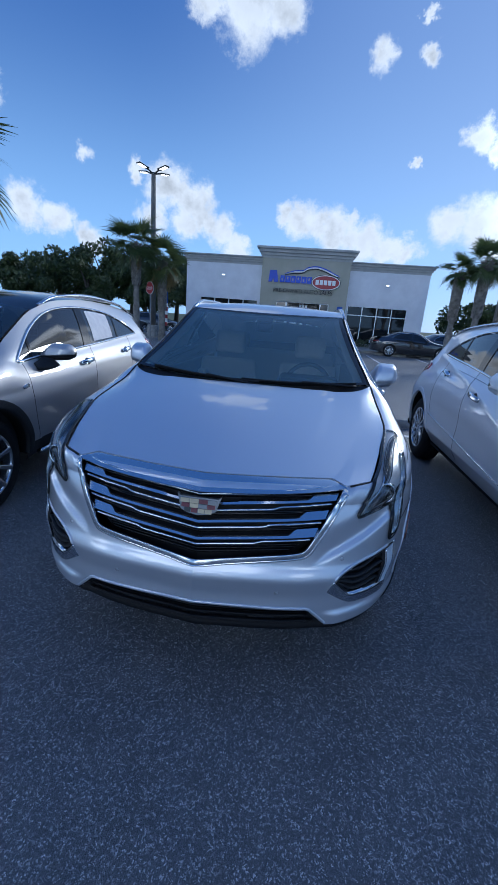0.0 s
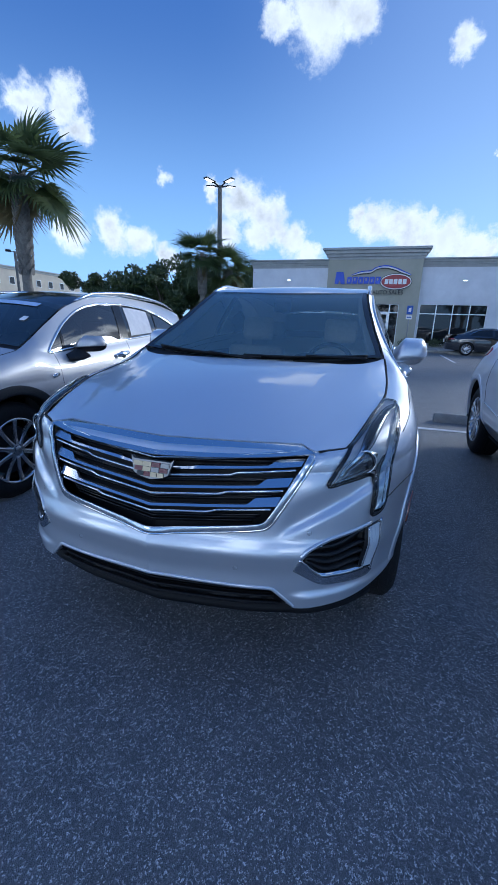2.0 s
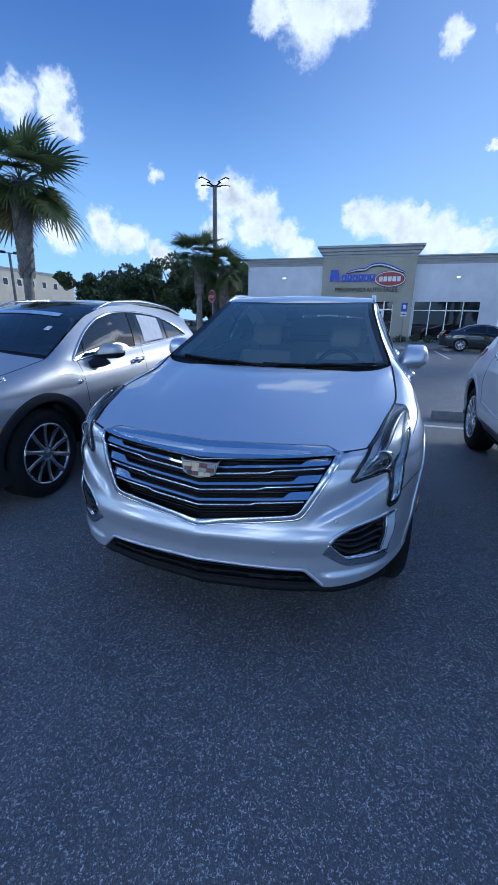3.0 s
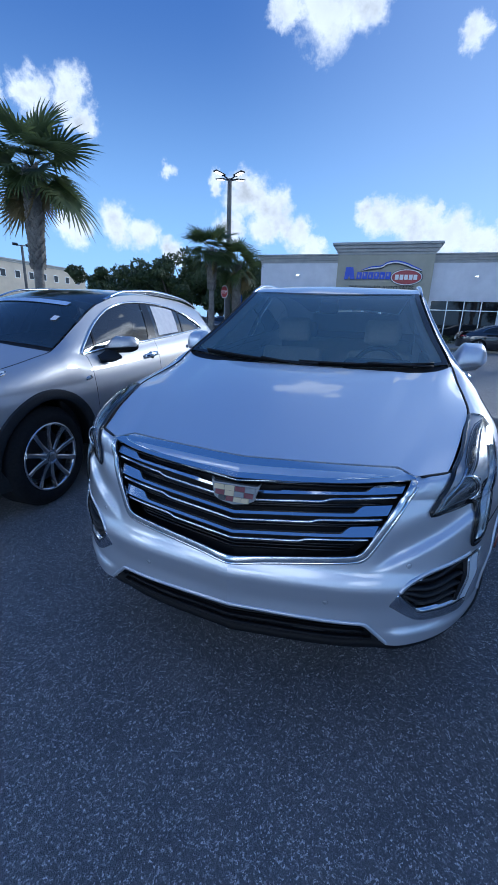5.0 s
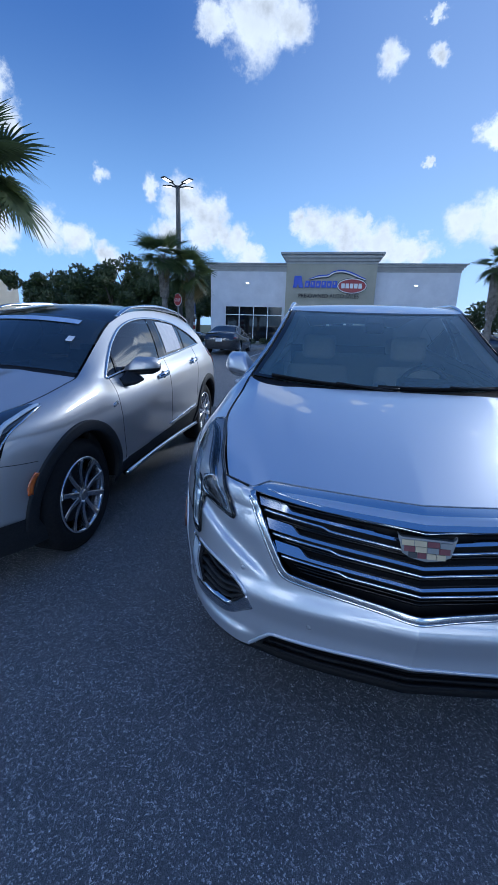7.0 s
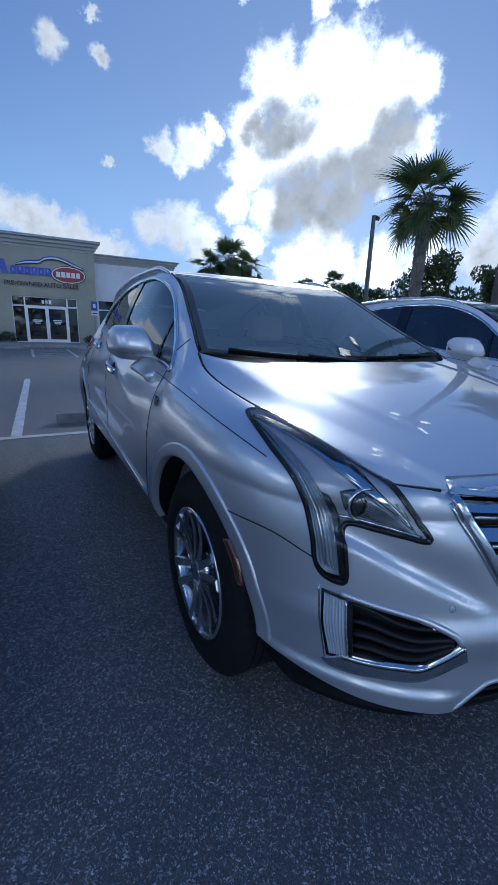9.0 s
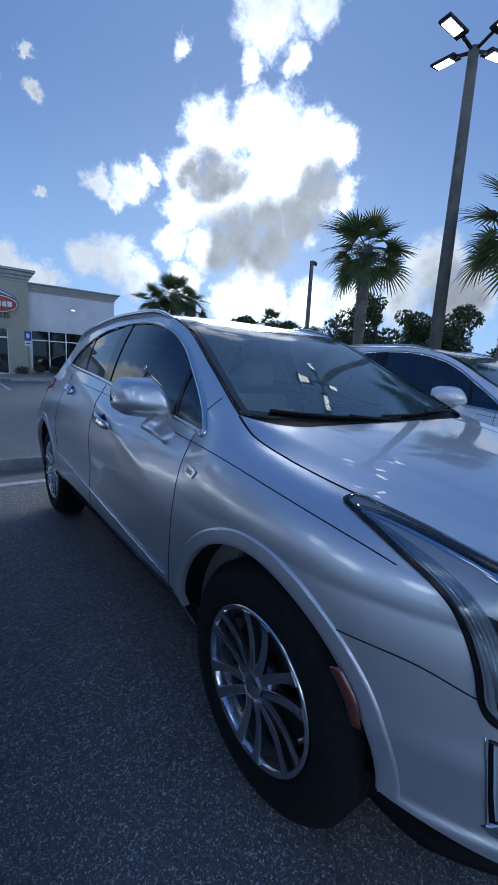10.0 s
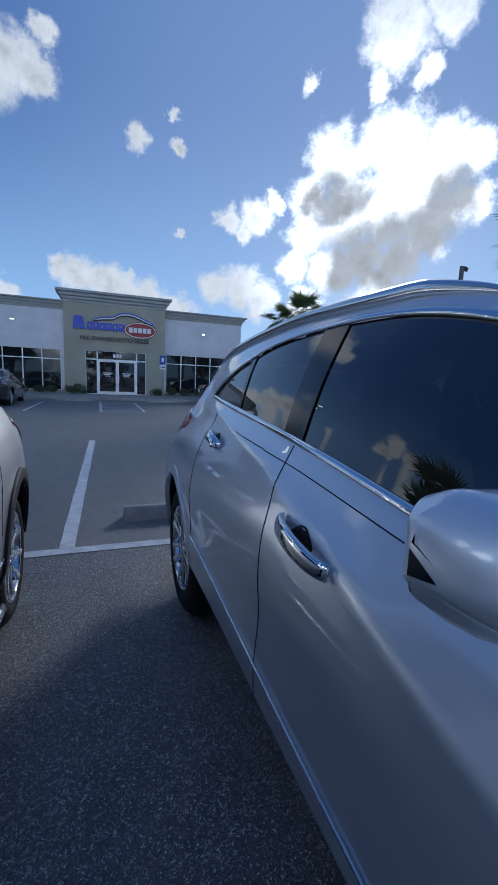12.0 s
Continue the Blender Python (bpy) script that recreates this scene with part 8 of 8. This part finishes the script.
def sedan(at, turn, paint, label, group="cars by the showroom"):
    car = thing("sedan", at, turn, label, "car", group)
    body = Body(SEDAN)
    V, F = body.skin(26, 70, 14, 20, 16)
    V, F = cut_arches(V, F, [(0.92, 0.34, 0.37), (3.72, 0.34, 0.37)])
    mesh("body", *both(V, F), paint, car)
    bow = curve([(0.25, 0.1), (1.35, 0.12), (2.2, 0.06), (2.7, 0.0), (3.3, -0.04), (4.2, -0.06)])
    crown = curve([(0.25, 0.0), (0.8, 0.04), (1.4, 0.04), (2.7, 0.05), (3.4, 0.04), (4.2, 0.03)])
    mesh("hood", *cross_patch(body, np.linspace(0.25, 1.36, 14), bow, crown, nx=21), paint, car)
    face_out(mesh("windscreen", *cross_patch(body, np.linspace(1.38, 2.2, 12), bow, crown, inset=0.01, nx=21), M["shop_glass"], car), (0, 2.2, 0.5))
    mesh("roof", *cross_patch(body, np.linspace(2.2, 3.25, 14), bow, crown, nx=21), paint, car)
    face_out(mesh("rear_glass", *cross_patch(body, np.linspace(3.25, 3.95, 10), bow, crown, inset=0.02, nx=21, lift=0.004), M["shop_glass"], car), (0, 2.2, 0.5))
    mesh("boot_lid", *cross_patch(body, np.linspace(3.95, 4.2, 6), bow, crown, nx=21), paint, car)
    W = []
    for t in np.linspace(0, 1, 8):
        for x in np.linspace(-0.66, 0.66, 15):
            W.append((x * (1 + 0.1 * t), 4.24 + 0.44 * t ** 0.5, 1.05 - 0.32 * t ** 2))
    mesh("tail_panel", W, grid_faces(8, 15), paint, car)
    zf, bf = [(1.62, 0.93), (1.95, 1.16), (2.3, 1.29), (2.8, 1.325), (3.2, 1.27), (3.5, 1.14), (3.62, 1.04)], [(1.62, 0.92), (2.4, 0.965), (3.62, 1.03)]
    top, bot = curve(zf), curve(bf)
    for s in (-1, 1):
        pl = side_place(body, s)
        for y0, y1 in ((1.64, 2.50), (2.56, 3.60)):
            P = []
            for t in np.linspace(0, 1, 14):
                for u in np.linspace(0, 1, 6):
                    y = y0 + (y1 - y0) * t
                    zb, zt = float(bot(y)), float(top(y))
                    P.append(pl((0, y, zb + (zt - zb) * u), 0.006)[0])
            face_out(mesh("side_glass", P, grid_faces(14, 6), M["shop_glass"], car), (0, 2.2, 0.5))
        ring_pts = [(0, y, z) for y, z in smooth_line(zf, 30)]
        P, Nn = zip(*[pl(p, 0.010) for p in ring_pts])
        mesh("window_trim", *sweep(P, 0.012, 0.006, Nn), M["chrome"], car)
        a, b = [(s * 0.80, 4.35, 0.92), (s * 0.62, 4.66, 0.92)], [(s * 0.82, 4.38, 0.80), (s * 0.62, 4.70, 0.80)]
        mesh("tail_lamp", *ruled(a, b, 8, 4, lambda p, o: body.snap(p, o)[0], out=0.012, skirt=0.015), M["red_lens"], car)
        a, b = [(s * 0.80, 0.50, 0.74), (s * 0.62, 0.2, 0.70)], [(s * 0.82, 0.44, 0.62), (s * 0.64, 0.16, 0.60)]
        mesh("headlamp", *ruled(a, b, 8, 4, lambda p, o: body.snap(p, o)[0], out=0.012, skirt=0.015), M["guide"], car)
        for y in (0.92, 3.72):
            wheel(car, s, y, 0.34, 0.23, 0.21, 0.87, CARMATS, spokes=10, single=True)
        part("side_mirror", block((0.18, 0.10, 0.12), (s * 0.98, 1.75, 0.98), 0.035, 2), paint, car, smooth=True)
    part("rear_plate", block((0.32, 0.012, 0.16), (0, 4.75, 0.72)), M["sign_white"], car)
    part("interior_block", block((1.4, 2.6, 0.5), (0, 2.6, 0.55)), M["black"], car)
    return car


coupe = sedan((8.75, 24.0, 0), 90, M["paint_black"], "glossy black sedan parked along the showroom front")
def another(at, turn, paint, label, group="cars by the showroom"):
    c = copy_thing(coupe, pose(*at, 0, 0, turn))
    tagged(c, label, "car", group)
    for o in c.children_recursive:
        for slot in o.material_slots:
            if slot.material == M["paint_black"]:
                slot.link = "OBJECT"
                slot.material = paint
    return c


another((-5.35, 23.6, 0), 180, M["paint_black"], "black sedan with red tail lamps facing the showroom")
another((-10.6, 26.0, 0), 165, M["paint_dark"], "dark sedan parked beside the western pole")
another((-13.4, 27.0, 0), 150, M["paint_dark"], "dark sedan parked under the oaks", "cars under the oaks")
another((-16.2, 28.5, 0), 160, M["paint_grey"], "grey sedan parked under the oaks", "cars under the oaks")
another((-9.2, 31.0, 0), 95, M["paint_dark"], "dark sedan parked behind the banner", "cars under the oaks")
another((11.5, 27.0, 0), 100, M["paint_dark"], "dark sedan parked past the showroom corner", "cars past the showroom")
another((-6.3, 1.2, 0), 0, M["paint_blue"], "teal blue sedan in the row beyond the crossover", "cars in the row")
another((5.45, 0.6, 0), 0, M["paint_grey"], "grey sedan in the row beyond the white SUV", "cars in the row")
